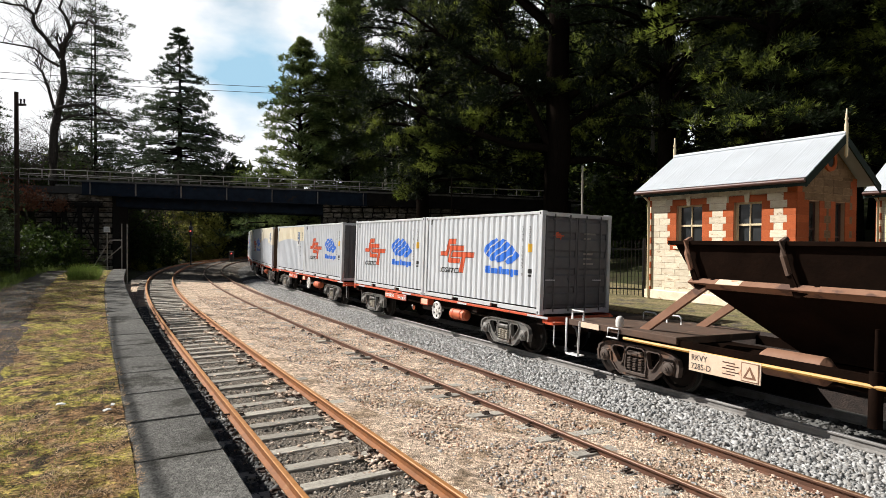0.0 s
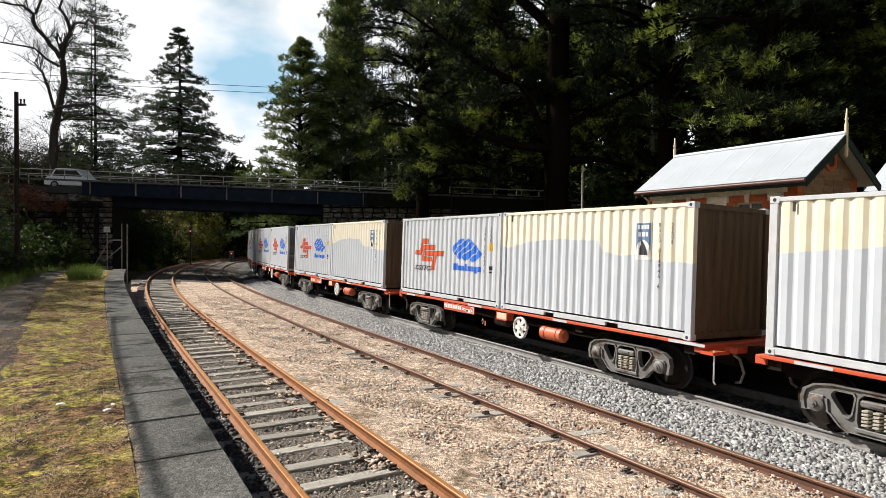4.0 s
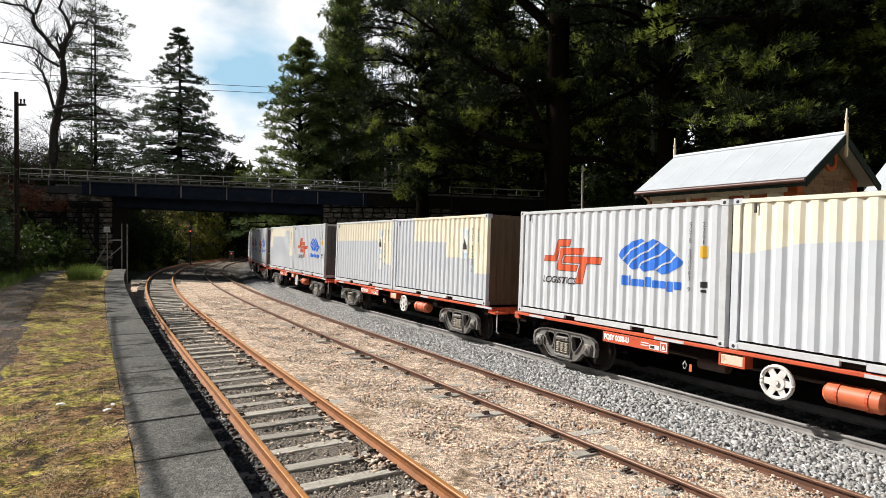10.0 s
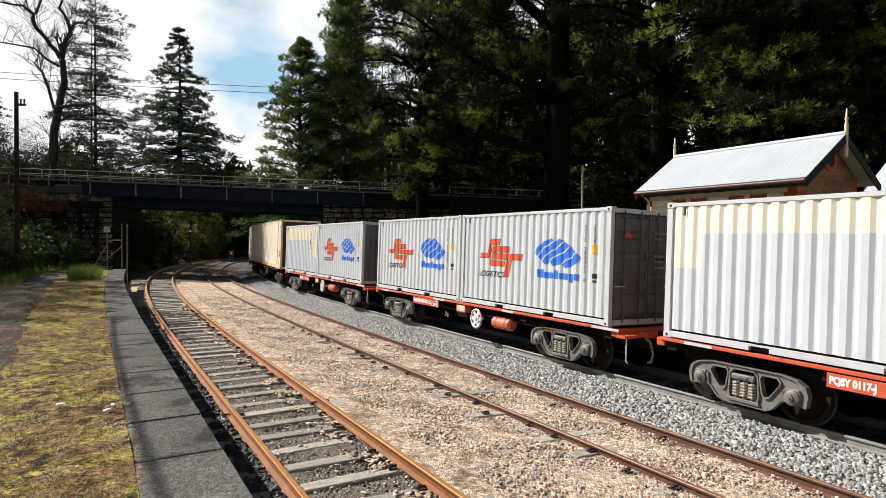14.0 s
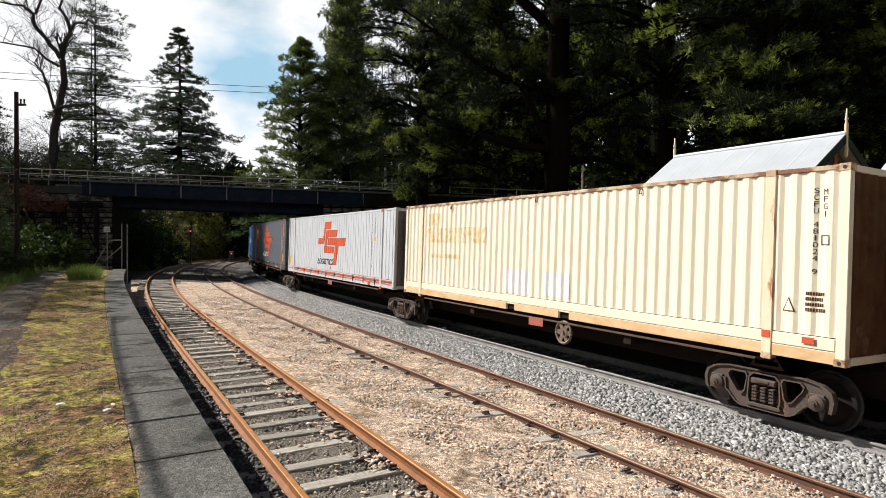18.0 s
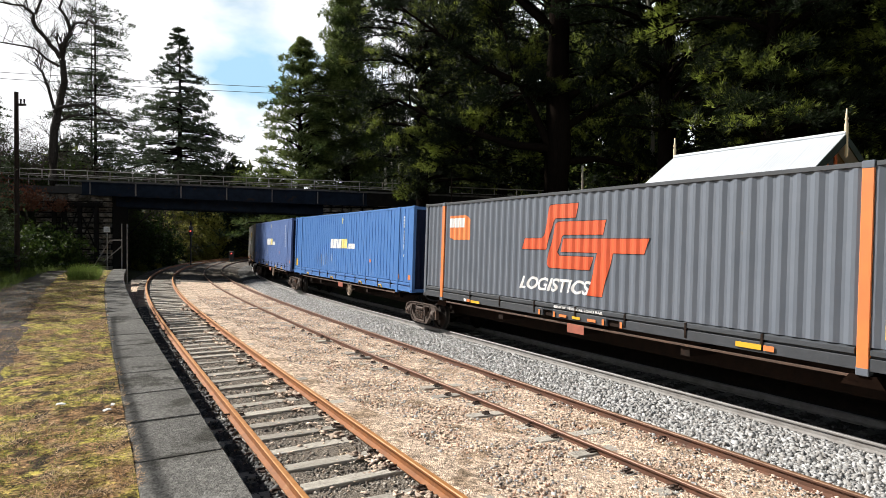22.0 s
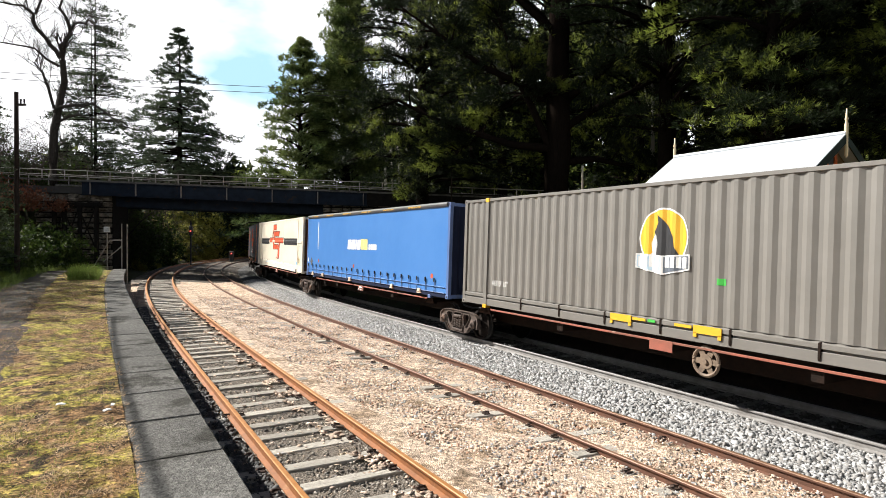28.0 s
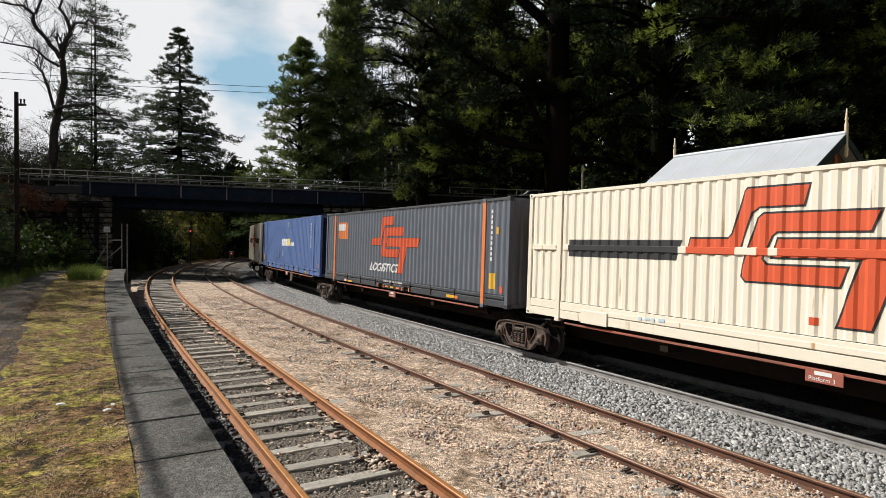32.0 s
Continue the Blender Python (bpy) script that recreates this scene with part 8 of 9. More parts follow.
def clump_needles(cs, outs, rs, flat, tufts, needle, width, count, rn):
    """Needles of rounded clumps: tufts spread over each clump, fanning outwards and up."""
    cs, outs, rs = np.array(cs), np.array(outs), np.array(rs)
    off = rn.normal(0, 1, (len(cs), tufts, 3))
    off *= (0.80 * rn.random((len(cs), tufts, 1)) ** 0.45) / np.linalg.norm(off, axis=2, keepdims=True)
    off[..., 2] *= flat
    c = cs[:, None, :] + off * rs[:, None, None]
    d = off * 1.0 + outs[:, None, :] * 0.45 + np.array([0, 0, 0.3])
    return needle_tufts(c.reshape(-1, 3), d.reshape(-1, 3), needle, width, count, 0.42, rn)


def conifer_meshes(key, seed, h, radius, bare, whorls, per, droop, rise, shape, clump, clumps, tufts, needle, width, count, m, bark, flat=0.45, lean=0.25, girth=0.0165, heavy=0.018, side=0.22, gaps=0.0):
    """Trunk with limbs, and a crown of needle clumps carried by the limbs."""
    rg, rn = random.Random(seed), np.random.default_rng(seed)
    sh = Shape()
    sway = Vector((rg.uniform(-1, 1), rg.uniform(-1, 1), 0)) * lean
    axis = lambda t: Vector((sway.x * math.sin(t * 2.6), sway.y * math.sin(t * 2.1), h * t))
    tr = h * girth + 0.04
    stem = Shape()
    stem.tube([tuple(axis(i / 10)) for i in range(11)], [tr * (1 - 0.93 * (i / 10)) * (1.25 if i == 0 else 1) for i in range(11)], 9)
    cs, ds, rs = [], [], []
    for wi in range(whorls):
        t = bare + (1 - bare) * (wi + rg.uniform(0, 0.8)) / whorls
        if t > 0.995:
            continue
        for b in range(per):
            az = rg.uniform(0, math.tau)
            if rg.random() < gaps * max(0.0, t - 0.35) / 0.65:
                continue
            ln = max(0.3, radius * shape((t - bare) / (1 - bare)) * rg.uniform(0.5, 1.15))
            out = Vector((math.cos(az), math.sin(az), 0))
            cross = Vector((-out.y, out.x, 0))
            p0 = axis(min(0.99, t + rg.uniform(-0.5, 0.5) * (1 - bare) / whorls))
            p1 = p0 + out * ln * 0.5 + cross * ln * rg.uniform(-0.12, 0.12) + Vector((0, 0, rise * ln * rg.uniform(0.5, 1.4)))
            p2 = p0 + out * ln + Vector((0, 0, (rise * 1.2 - droop) * ln * rg.uniform(0.6, 1.4)))
            limb(sh, p0, p1, p2, heavy * ln + 0.015, 0.01, 5, 4)
            k = max(2, int(clumps * ln / radius + 0.5))
            for i in range(k):
                u = 0.30 + 0.72 * (i + rg.random()) / k
                p = (1 - u) ** 2 * p0 + 2 * u * (1 - u) * p1 + u * u * p2
                cs.append(p + cross * rg.uniform(-1, 1) * ln * side + Vector((0, 0, rg.uniform(-0.02, 0.05) * ln)))
                ds.append(out)
                rs.append(clump * rg.uniform(0.65, 1.25) * min(1.0, 0.18 + 2.0 * ln / radius))
    cs.append(axis(0.99))
    ds.append(Vector((0, 0, 1)))
    rs.append(clump * 0.5)
    v, f = clump_needles(cs, ds, rs, flat, tufts, needle, width, count, rn)
    MESHES[key] = (stem.mesh("trunk", bark, 60), mesh_np("crown", v, f, m), sh.mesh("limb", bark, 60))


def conifer(key, name, label, x, y, z=None, turn=0.0, scale=1.0, group=""):
    top = thing(name, label, "tree", group)
    z = float(ground_z(x, y)[0]) - 0.15 if z is None else z
    top.matrix_basis = Matrix.LocRotScale((x, y, z), Euler((0, 0, radians(turn))), (scale, scale, scale))
    part("trunk", MESHES[key][0], top)
    tagged(part("crown", MESHES[key][1], top), kind="stuff")
    tagged(part("limb", MESHES[key][2], top), kind="stuff")
    return top


cone = lambda t: (1 - t) ** 0.95 + 0.02
broad = lambda t: max(0.12, math.sin(math.pi * min(1, 0.22 + t * 0.78)) ** 0.6)
full = lambda t: max(0.08, (1 - t ** 2.2) ** 0.8 * min(1.0, 0.55 + t * 2))
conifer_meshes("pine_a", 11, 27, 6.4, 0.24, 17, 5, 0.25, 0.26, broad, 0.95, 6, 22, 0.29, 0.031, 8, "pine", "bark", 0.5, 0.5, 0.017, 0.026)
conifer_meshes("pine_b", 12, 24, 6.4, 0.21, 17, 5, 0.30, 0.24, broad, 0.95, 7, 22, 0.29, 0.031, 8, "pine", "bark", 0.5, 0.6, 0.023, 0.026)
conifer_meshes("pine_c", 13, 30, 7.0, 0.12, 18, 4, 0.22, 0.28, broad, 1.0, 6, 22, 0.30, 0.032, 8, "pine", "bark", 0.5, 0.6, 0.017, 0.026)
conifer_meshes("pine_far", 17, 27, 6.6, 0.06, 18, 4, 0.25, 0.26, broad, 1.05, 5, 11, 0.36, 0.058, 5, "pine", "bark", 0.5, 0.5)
conifer_meshes("cypress", 14, 28, 3.9, 0.10, 42, 7, 0.12, 0.46, full, 0.85, 5, 30, 0.27, 0.042, 6, "cypress", "bark", 0.75, 0.3)
conifer_meshes("cedar", 15, 24, 11.4, 0.04, 44, 9, 0.30, 0.06, cone, 0.66, 15, 11, 0.25, 0.036, 6, "cedar", "bark", 0.30, 0.3, 0.0165, 0.012, 0.34, 0.30)
conifer_meshes("low_cypress", 24, 21, 5.6, 0.06, 34, 7, 0.22, 0.30, lambda t: (1 - t) ** 0.62 + 0.04, 0.85, 5, 22, 0.27, 0.042, 6, "cypress", "bark", 0.5, 0.3)
conifer_meshes("thin_conifer", 16, 27, 5.3, 0.06, 34, 5, 0.10, 0.04, lambda t: (0.95 - 0.42 * t) * (1 if t < 0.9 else 0.5), 0.62, 8, 8, 0.24, 0.036, 5, "cedar", "bark", 0.3, 0.3, 0.0065, 0.010, 0.24, 0.35)

PINES = "dark pines behind the station"
for key, nm, lab, x, y, turn, sc in (
        ("cypress", "cypress_tree", "tall dense dark green cypress behind the road bridge", -10.2, 64, 20, 1.12),
        ("low_cypress", "cypress_tree", "lower spreading dark green cypress behind the road bridge", -14.6, 62, 130, 1.15),
        ("cedar", "cedar_tree", "conical blue-green cedar with layered branches", -42.8, 96, 40, 1.47),
        ("thin_conifer", "thin_conifer", "tall sparse grey-green conifer with bare gaps", -34.8, 60, 10, 1.05),
        ("thin_conifer", "thin_conifer", "sparse grey-green conifer among bare trees", -37.6, 64, 90, 0.95)):
    conifer(key, nm, lab, x, y, None, turn, sc)
rg = random.Random(21)
spots = [(-1.5, 45.6, "pine_b", 0.97), (7.6, 43, "pine_a", 1.0), (12.6, 34.0, "pine_a", 1.0), (18.2, 31, "pine_b", 1.05), (22.5, 33, "pine_c", 1.0), (24.0, 28, "pine_a", 1.05), (29.5, 27, "pine_c", 1.0),
         (15.5, 28.5, "pine_b", 0.95), (15.0, 45.5, "pine_far", 1.1), (15.5, 41, "pine_far", 1.05), (27, 37, "pine_far", 1.15), (24.5, 45, "pine_far", 1.2), (33, 33, "pine_far", 1.1), (0.5, 61, "pine_far", 1.0), (6.0, 60, "pine_far", 1.1), (3.4, 63.5, "pine_far", 1.3), (10.6, 62.5, "pine_far", 1.25),
         
         # unseen pines round the camera, added to cut the ambient light
         (20, -18, "pine_far", 1.0), (-4, -22, "pine_far", 1.1), (-26, -14, "pine_far", 1.1), (34, 8, "pine_far", 1.1), (-34, -4, "pine_far", 1.0), (30, 18, "pine_far", 1.0)]
for i, (x, y, key, sc) in enumerate(spots):
    conifer(key, "pine_tree", "tall dark green pine with heavy limbs", x, y, None, rg.uniform(0, 360), sc * rg.uniform(0.95, 1.08), PINES)


# the great pine beyond the loop: a thick trunk with long crooked limbs, drawn in its own plane (x, z)
def great_pine_mesh():
    rg, rn = random.Random(91), np.random.default_rng(91)
    sh, stem, cs, ds, rs = Shape(), Shape(), [], [], []
    stem.tube([(0, 0, -0.6), (0.1, 0, 3), (0.25, 0.1, 7), (0.1, 0, 12), (0.3, 0.2, 17), (0.1, 0, 22), (0, 0, 27)], [0.98, 0.80, 0.74, 0.68, 0.56, 0.4, 0.18], 12)
    arms = [[(-0.4, 10.6), (-2.2, 11.0), (-4.4, 11.8), (-6.8, 13.2), (-9.0, 14.6)],
            [(-0.4, 7.6), (-1.4, 9.6), (-2.6, 11.6), (-3.2, 13.6), (-4.0, 15.4)],
            [(-0.6, 10.4), (-2.2, 10.6), (-3.6, 9.7), (-4.8, 8.2), (-6.2, 7.2), (-7.8, 6.4)],
            [(-0.4, 7.4), (-2.6, 7.7), (-4.7, 8.4), (-7.4, 9.4), (-9.6, 10.6), (-11.4, 10.0)],
            [(0.5, 10.2), (2.8, 12.0), (4.5, 13.8), (6.2, 15.0)],
            [(0.5, 8.6), (2.4, 9.8), (5.2, 11.2), (7.6, 12.4)],
            [(0.5, 6.6), (2.6, 6.8), (4.6, 6.4), (6.4, 6.6)],
            [(-0.3, 14.5), (-2.4, 16.0), (-5.0, 17.0)], [(0.4, 15), (3.0, 17), (5.5, 18.4)], [(0, 19), (-2.6, 21), (-4.2, 22.5)], [(0.2, 20), (2.4, 22), (3.8, 24)]]
    for arm in arms:
        y, dy, pts = 0.0, rg.uniform(-0.8, 0.5), []
        for x, z in arm:
            pts.append((x, y, z))
            y += dy + rg.uniform(-0.3, 0.3)
        n = len(pts)
        sh.tube(pts, [0.26 * (1 - 0.8 * i / (n - 1)) for i in range(n)], 7)
        for i in range(1, n):
            a, b = Vector(pts[i - 1]), Vector(pts[i])
            for _ in range(5 if i > 1 else 1):
                p = a.lerp(b, rg.random())
                d = ((b - a).normalized() * 0.6 + Vector((rg.uniform(-1, 1), rg.uniform(-1.2, 1.2), rg.uniform(-0.7, 0.8)))).normalized()
                ln = rg.uniform(1.0, 2.6)
                limb(sh, p, p + d * ln * 0.5 + Vector((0, 0, 0.15 * ln)), p + d * ln, 0.06, 0.012, 4, 3)
                for k in range(3):
                    cs.append(p + d * ln * (0.55 + 0.25 * k) + Vector((rg.gauss(0, 0.3), rg.gauss(0, 0.3), 0.1)))
                    ds.append(d)
                    rs.append(rg.uniform(0.7, 1.15))
    v, f = clump_needles(cs, ds, rs, 0.5, 24, 0.29, 0.032, 8, rn)
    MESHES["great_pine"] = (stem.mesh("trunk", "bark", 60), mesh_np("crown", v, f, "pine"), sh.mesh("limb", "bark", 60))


great_pine_mesh()
conifer("great_pine", "pine_tree", "massive old pine with a thick black trunk and long crooked limbs", 6.7, 36.0, None, 0, 1.0, PINES)


# far woods: a deep belt of dark foliage that closes the view behind the pines and beyond the cutting
def far_woods():
    rn = np.random.default_rng(95)
    def belt(n, az0, az1, r0, r1, h, holes):
        az, r = np.radians(rn.uniform(az0, az1, n)), rn.uniform(r0, r1, n)
        top = h * (0.8 + 0.2 * np.sin(az * 31) + 0.12 * np.sin(az * 77 + 1))
        x, y, z = r * np.sin(az), r * np.cos(az), top * rn.random(n) ** 0.85
        keep = np.array([noise.noise(Vector((math.degrees(a) * 0.16, q * 0.10, 7.0))) < holes for a, q in zip(az, z)])
        keep &= ~((np.abs(np.degrees(az) - 22.2 - 0.5 * np.sin(z * 0.4)) < 0.75) & (z > 14))      # a narrow break in the woods
        return np.stack([x, y, z + 2], 1)[keep]
    # the last belt is out of view, added to block low sky light
    c = np.concatenate([belt(26000, -2.5, 62, 82, 112, 46, 0.52), belt(1600, -9.5, -2.5, 84, 112, 26, 0.5), belt(5000, -38, -10, 105, 135, 14.0, 0.55), belt(15000, 62, 285, 50, 82, 20, 0.6)])
    c = c[np.abs(MAIN.near(c[:, 0], c[:, 1], -330, 370)[1]) > 6.5]
    v, f = needle_tufts(c, rn.normal(0, 0.8, c.shape) + np.array([0, 0, 0.3]), 1.35, 0.34, 6, 0.8, rn)
    solid("far_woods", mesh_np("far_woods", v, f, "pine"), "dense dark woods far behind the railway and, unseen, behind the camera", kind="stuff")


far_woods()


# bare deciduous trees
def bare_tree_mesh(seed, h, r, depth=6, fork=0.62):
    rg = random.Random(seed)
    stem, sh = Shape(), Shape()
    def grow(p, d, ln, rad, lev):
        bend = Vector((rg.uniform(-1, 1), rg.uniform(-1, 1), rg.uniform(-0.3, 0.6))) * 0.25
        p1 = p + d * ln * 0.5 + bend * ln * 0.35
        p2 = p + (d + bend * 0.6).normalized() * ln
        limb(stem if lev == 0 else sh, p, p1, p2, rad, rad * 0.68, 7 if lev < 2 else 4 if lev < 4 else 3, 4 if lev < 3 else 2)
        if lev >= depth:
            return
        dd = (p2 - p1).normalized()
        for k in range(rg.choice((2, 2, 3)) if lev < 2 else rg.choice((2, 3, 3))):
            side = Vector((rg.uniform(-1, 1), rg.uniform(-1, 1), rg.uniform(-0.25, 0.5))).normalized()
            nd = (dd + side * rg.uniform(0.5, 1.0)).normalized()
            grow(p2 if k < 2 else p1, nd, ln * rg.uniform(0.55, 0.82), rad * (0.68 if k == 0 else 0.5), lev + 1)
    grow(Vector((0, 0, -0.2)), Vector((0.02, 0, 1)), h * 0.30, r, 0)
    return stem.mesh("trunk", "bark_grey", 60), [], sh.mesh("branch_spray", "bark_grey", 60)


def crooked_tree_mesh(limbs, seed):
    """Main limbs as drawn lines (x, z, radius), each ending in a spray of twigs."""
    rq = random.Random(seed)
    twigs, arms = Shape(), []
    def twig(p, d, ln, r, lev):
        q = p + d * ln
        limb(twigs, p, p + d * ln * 0.5 + Vector((rq.uniform(-1, 1), rq.uniform(-1, 1), rq.uniform(-1, 1))) * ln * 0.16, q, r, r * 0.5, 3, 2)
        if lev:
            for _ in range(3):
                twig(p + d * ln * rq.uniform(0.4, 1.0), (d + Vector((rq.uniform(-1, 1), rq.uniform(-1, 1), rq.uniform(-0.5, 0.9))) * 0.8).normalized(), ln * rq.uniform(0.5, 0.75), r * 0.5, lev - 1)
    for ln in limbs:
        y, pts, rs = 0.0, [], []
        for i, (x, z, r) in enumerate(ln):
            wob = 0.12 if i else 0.0
            pts.append((x + rq.uniform(-wob, wob), y, z + rq.uniform(-wob, wob)))
            rs.append(r * 0.95)
            if i + 1 < len(ln):                        # a kink half way
                nx, nz, nr = ln[i + 1]
                pts.append(((x + nx) / 2 + rq.uniform(-0.22, 0.22) * (i + 1 > 0), y + rq.uniform(-0.2, 0.2), (z + nz) / 2 + rq.uniform(-0.15, 0.15)))
                rs.append((r + nr) / 2 * 0.95)
            y += rq.uniform(-0.8, 0.8) * (i > 0)
        arms.append(Shape().tube(pts, rs, 8).mesh("trunk" if not arms else "limb", "bark_grey", 60))
        for i in range(1, len(pts)):
            a, b = Vector(pts[i - 1]), Vector(pts[i])
            for _ in range(3 if i > 2 else 1):
                u = rq.random()
                twig(a.lerp(b, u), ((b - a).normalized() * 0.5 + Vector((rq.uniform(-1, 1), rq.uniform(-1, 1), rq.uniform(0, 1)))).normalized(), rq.uniform(1.2, 2.6), 0.04, 3)
        d = (Vector(pts[-1]) - Vector(pts[-2])).normalized()
        for _ in range(3):
            twig(Vector(pts[-1]), (d + Vector((rq.uniform(-1, 1), rq.uniform(-1, 1), rq.uniform(-0.4, 0.8))) * 0.6).normalized(), rq.uniform(1.2, 2.2), rs[-1] * 0.8, 3)
    return arms[0], arms[1:], twigs.mesh("branch_spray", "bark_grey", 60)


CROOKED = [[(0, -0.5, 0.52), (-0.1, 3.6, 0.42), (0.15, 9.1, 0.36), (0.7, 13.4, 0.28)],
           [(0.7, 13.4, 0.24), (-0.2, 14.6, 0.21), (-1.2, 16.0, 0.19), (-1.6, 17.6, 0.17), (-2.6, 18.2, 0.12), (-5.0, 18.7, 0.07)],
           [(-1.6, 17.6, 0.13), (-1.0, 19.0, 0.11), (-1.7, 20.5, 0.09), (-1.2, 22.0, 0.06)],
           [(0.7, 13.4, 0.24), (1.3, 15.0, 0.2), (1.9, 16.3, 0.18), (1.2, 18.0, 0.14), (1.9, 19.4, 0.12), (2.9, 20.3, 0.1), (3.4, 22.0, 0.07)],
           [(1.9, 16.3, 0.14), (2.5, 16.7, 0.12), (3.6, 16.9, 0.09), (4.6, 16.4, 0.05)],
           [(0.1, 8.2, 0.2), (1.9, 8.9, 0.16), (4.3, 8.8, 0.13), (6.2, 7.6, 0.07)],
           [(0.1, 7.0, 0.14), (2.0, 7.9, 0.1), (3.5, 7.7, 0.06)],
           [(0.6, 12.6, 0.14), (-1.8, 14.2, 0.1), (-4.5, 14.6, 0.06)],
           [(0.12, 8.5, 0.15), (-0.35, 10.4, 0.13), (-1.2, 12.1, 0.1), (-2.3, 13.0, 0.06)], [(-1.2, 12.1, 0.07), (-0.9, 13.4, 0.05)]]
bare = [crooked_tree_mesh(CROOKED, 33), bare_tree_mesh(32, 16, 0.25), bare_tree_mesh(35, 13, 0.18)]
for k, (i, x, y, sc, turn, lab) in enumerate(((0, -34.9, 53.5, 0.92, 0, "large bare grey tree with spreading crooked limbs"), (1, -46, 62, 1.0, 60, "bare grey tree without leaves"), (1, -50, 58, 1.1, 160, "bare grey tree without leaves"), (2, -27.0, 60, 0.8, 30, "small bare pale tree by the bridge"),
        (2, -23, 68, 0.9, 100, "small bare pale tree by the bridge"), (2, -44, 54, 0.9, 200, "bare grey tree without leaves"), (2, -39.5, 58, 1.0, 250, "bare grey tree without leaves"), (2, -42, 61, 1.1, 310, "bare grey tree without leaves"), (2, -31.5, 60, 0.85, 80, "bare grey tree without leaves"), (2, -48.5, 66, 1.2, 140, "bare grey tree without leaves"), (1, -55, 72, 1.2, 20, "bare grey tree without leaves"), (2, -18.5, 80, 1.0, 300, "bare pale tree in the distance"), (1, -14, 92, 1.0, 120, "bare pale tree in the distance"))):
    if not off_track(x, y):
        continue
    t = thing("bare_tree", lab, "tree", "bare trees")
    t.matrix_basis = Matrix.LocRotScale((x, y, float(ground_z(x, y)[0])), Euler((0, 0, radians(turn))), (sc, sc, sc))
    part("trunk", bare[i][0], t)
    for arm in bare[i][1]:
        part("limb", arm, t)
    tagged(part("branch_spray", bare[i][2], t), kind="stuff")


# shrubs: stems and leaves in clumps
def shrub_meshes(key, seed, rx, rz, n, leaf, m, count=5, ratio=0.36):
    rn = np.random.default_rng(seed)
    rg = random.Random(seed)
    sh, cs = Shape(), []
    for _ in range(16):
        az, el = rg.uniform(0, math.tau), rg.uniform(0.3, 1.4)
        tip = Vector((math.cos(az) * math.cos(el) * rx, math.sin(az) * math.cos(el) * rx, math.sin(el) * rz)) * rg.uniform(0.6, 1.0)
        limb(sh, Vector((0, 0, -0.1)), tip * 0.4 + Vector((0, 0, 0.3 * rz)), tip, 0.035, 0.008, 4, 4)
        for _ in range(n // 16):
            cs.append(tip * rg.uniform(0.35, 1.05) + Vector((rg.gauss(0, 0.2 * rx), rg.gauss(0, 0.2 * rx), rg.gauss(0, 0.16 * rz))))
    cs = np.array(cs)
    cs[:, 2] = np.maximum(cs[:, 2], 0.05)
    v, f = needle_tufts(cs, rn.normal(0, 0.6, cs.shape) + np.array([0, 0, 0.3]), leaf, leaf * ratio, count, 0.8, rn)
    MESHES[key] = (sh.mesh("stem_spray", "twig", 60), mesh_np("leaves", v, f, m))


shrub_meshes("shrub_dark", 51, 2.2, 2.8, 800, 0.18, "leaf")
shrub_meshes("shrub_bright", 52, 2.4, 3.4, 900, 0.2, "leaf_yellow")
shrub_meshes("shrub_red", 53, 1.8, 2.2, 600, 0.14, "twig_red", 4)
shrub_meshes("twig_tree", 56, 4.0, 8.0, 1500, 0.8, "twig", 3, 0.025)
shrub_meshes("small_tree", 54, 4.0, 8.0, 1250, 0.36, "leaf", 5)
shrub_meshes("small_tree_bright", 55, 4.0, 7.5, 1250, 0.36, "leaf_yellow", 5)


def shrub(key, x, y, sc, lab, z=None, turn=0.0):
    if not off_track(x, y, 2.6 + (1.2 if "tree" in key else 0)):
        return
    t = thing("shrub" if "tree" not in key else "broadleaf_tree", lab, "shrub" if "tree" not in key else "tree", "undergrowth")
    t.matrix_basis = Matrix.LocRotScale((x, y, float(ground_z(x, y)[0]) - 0.05 if z is None else z), Euler((0, 0, radians(turn))), (sc, sc, sc))
    part("stem_spray", MESHES[key][0], t)
    part("leaves", MESHES[key][1], t)


rg = random.Random(61)
for k in range(30):
    s_, o_ = 25 + 21 * k / 29 + rg.uniform(-1, 1), rg.choice((6.9, 7.8, 9.2, 10.8)) + rg.uniform(-0.4, 0.4)
    x, y, _ = SIDING.at(s_, o_)
    shrub("shrub_dark", float(x), float(y), rg.uniform(0.75, 1.25), "dense dark green ivy-covered shrub on the bank", None, rg.uniform(0, 360))
for x, y, sc in ((-30.5, 45.2, 0.9), (-28.2, 45.6, 0.6), (3.6, 45.4, 0.5), (5.4, 45.4, 0.5), (8.0, 45.6, 0.6), (10.6, 45.0, 0.7)):
    shrub("shrub_dark", x, y, sc, "dark green shrub beside the bridge", None, rg.uniform(0, 360))
for x, y, sc in ((11.5, 40, 0.7), (13.5, 37.5, 0.6), (17, 35, 0.6), (21, 37, 0.7), (4, 61, 0.8), (20, 43, 0.8), (25, 40, 0.8), (-1, 63, 0.8), (28, 31, 0.7), (33, 38, 0.8), (10, 63, 0.9), (18, 64, 0.9)):
    shrub("small_tree", x, y, sc, "dark leafy understorey tree among the pines", None, rg.uniform(0, 360))
for x, y, sc in ((-33.0, 44.6, 1.1), (-31.2, 45.4, 0.9), (-35.5, 45, 1.3), (-29.6, 46.2, 0.5)):
    shrub("shrub_red", x, y, sc, "red-brown twiggy shrub beside the bridge", 5.0, rg.uniform(0, 360))
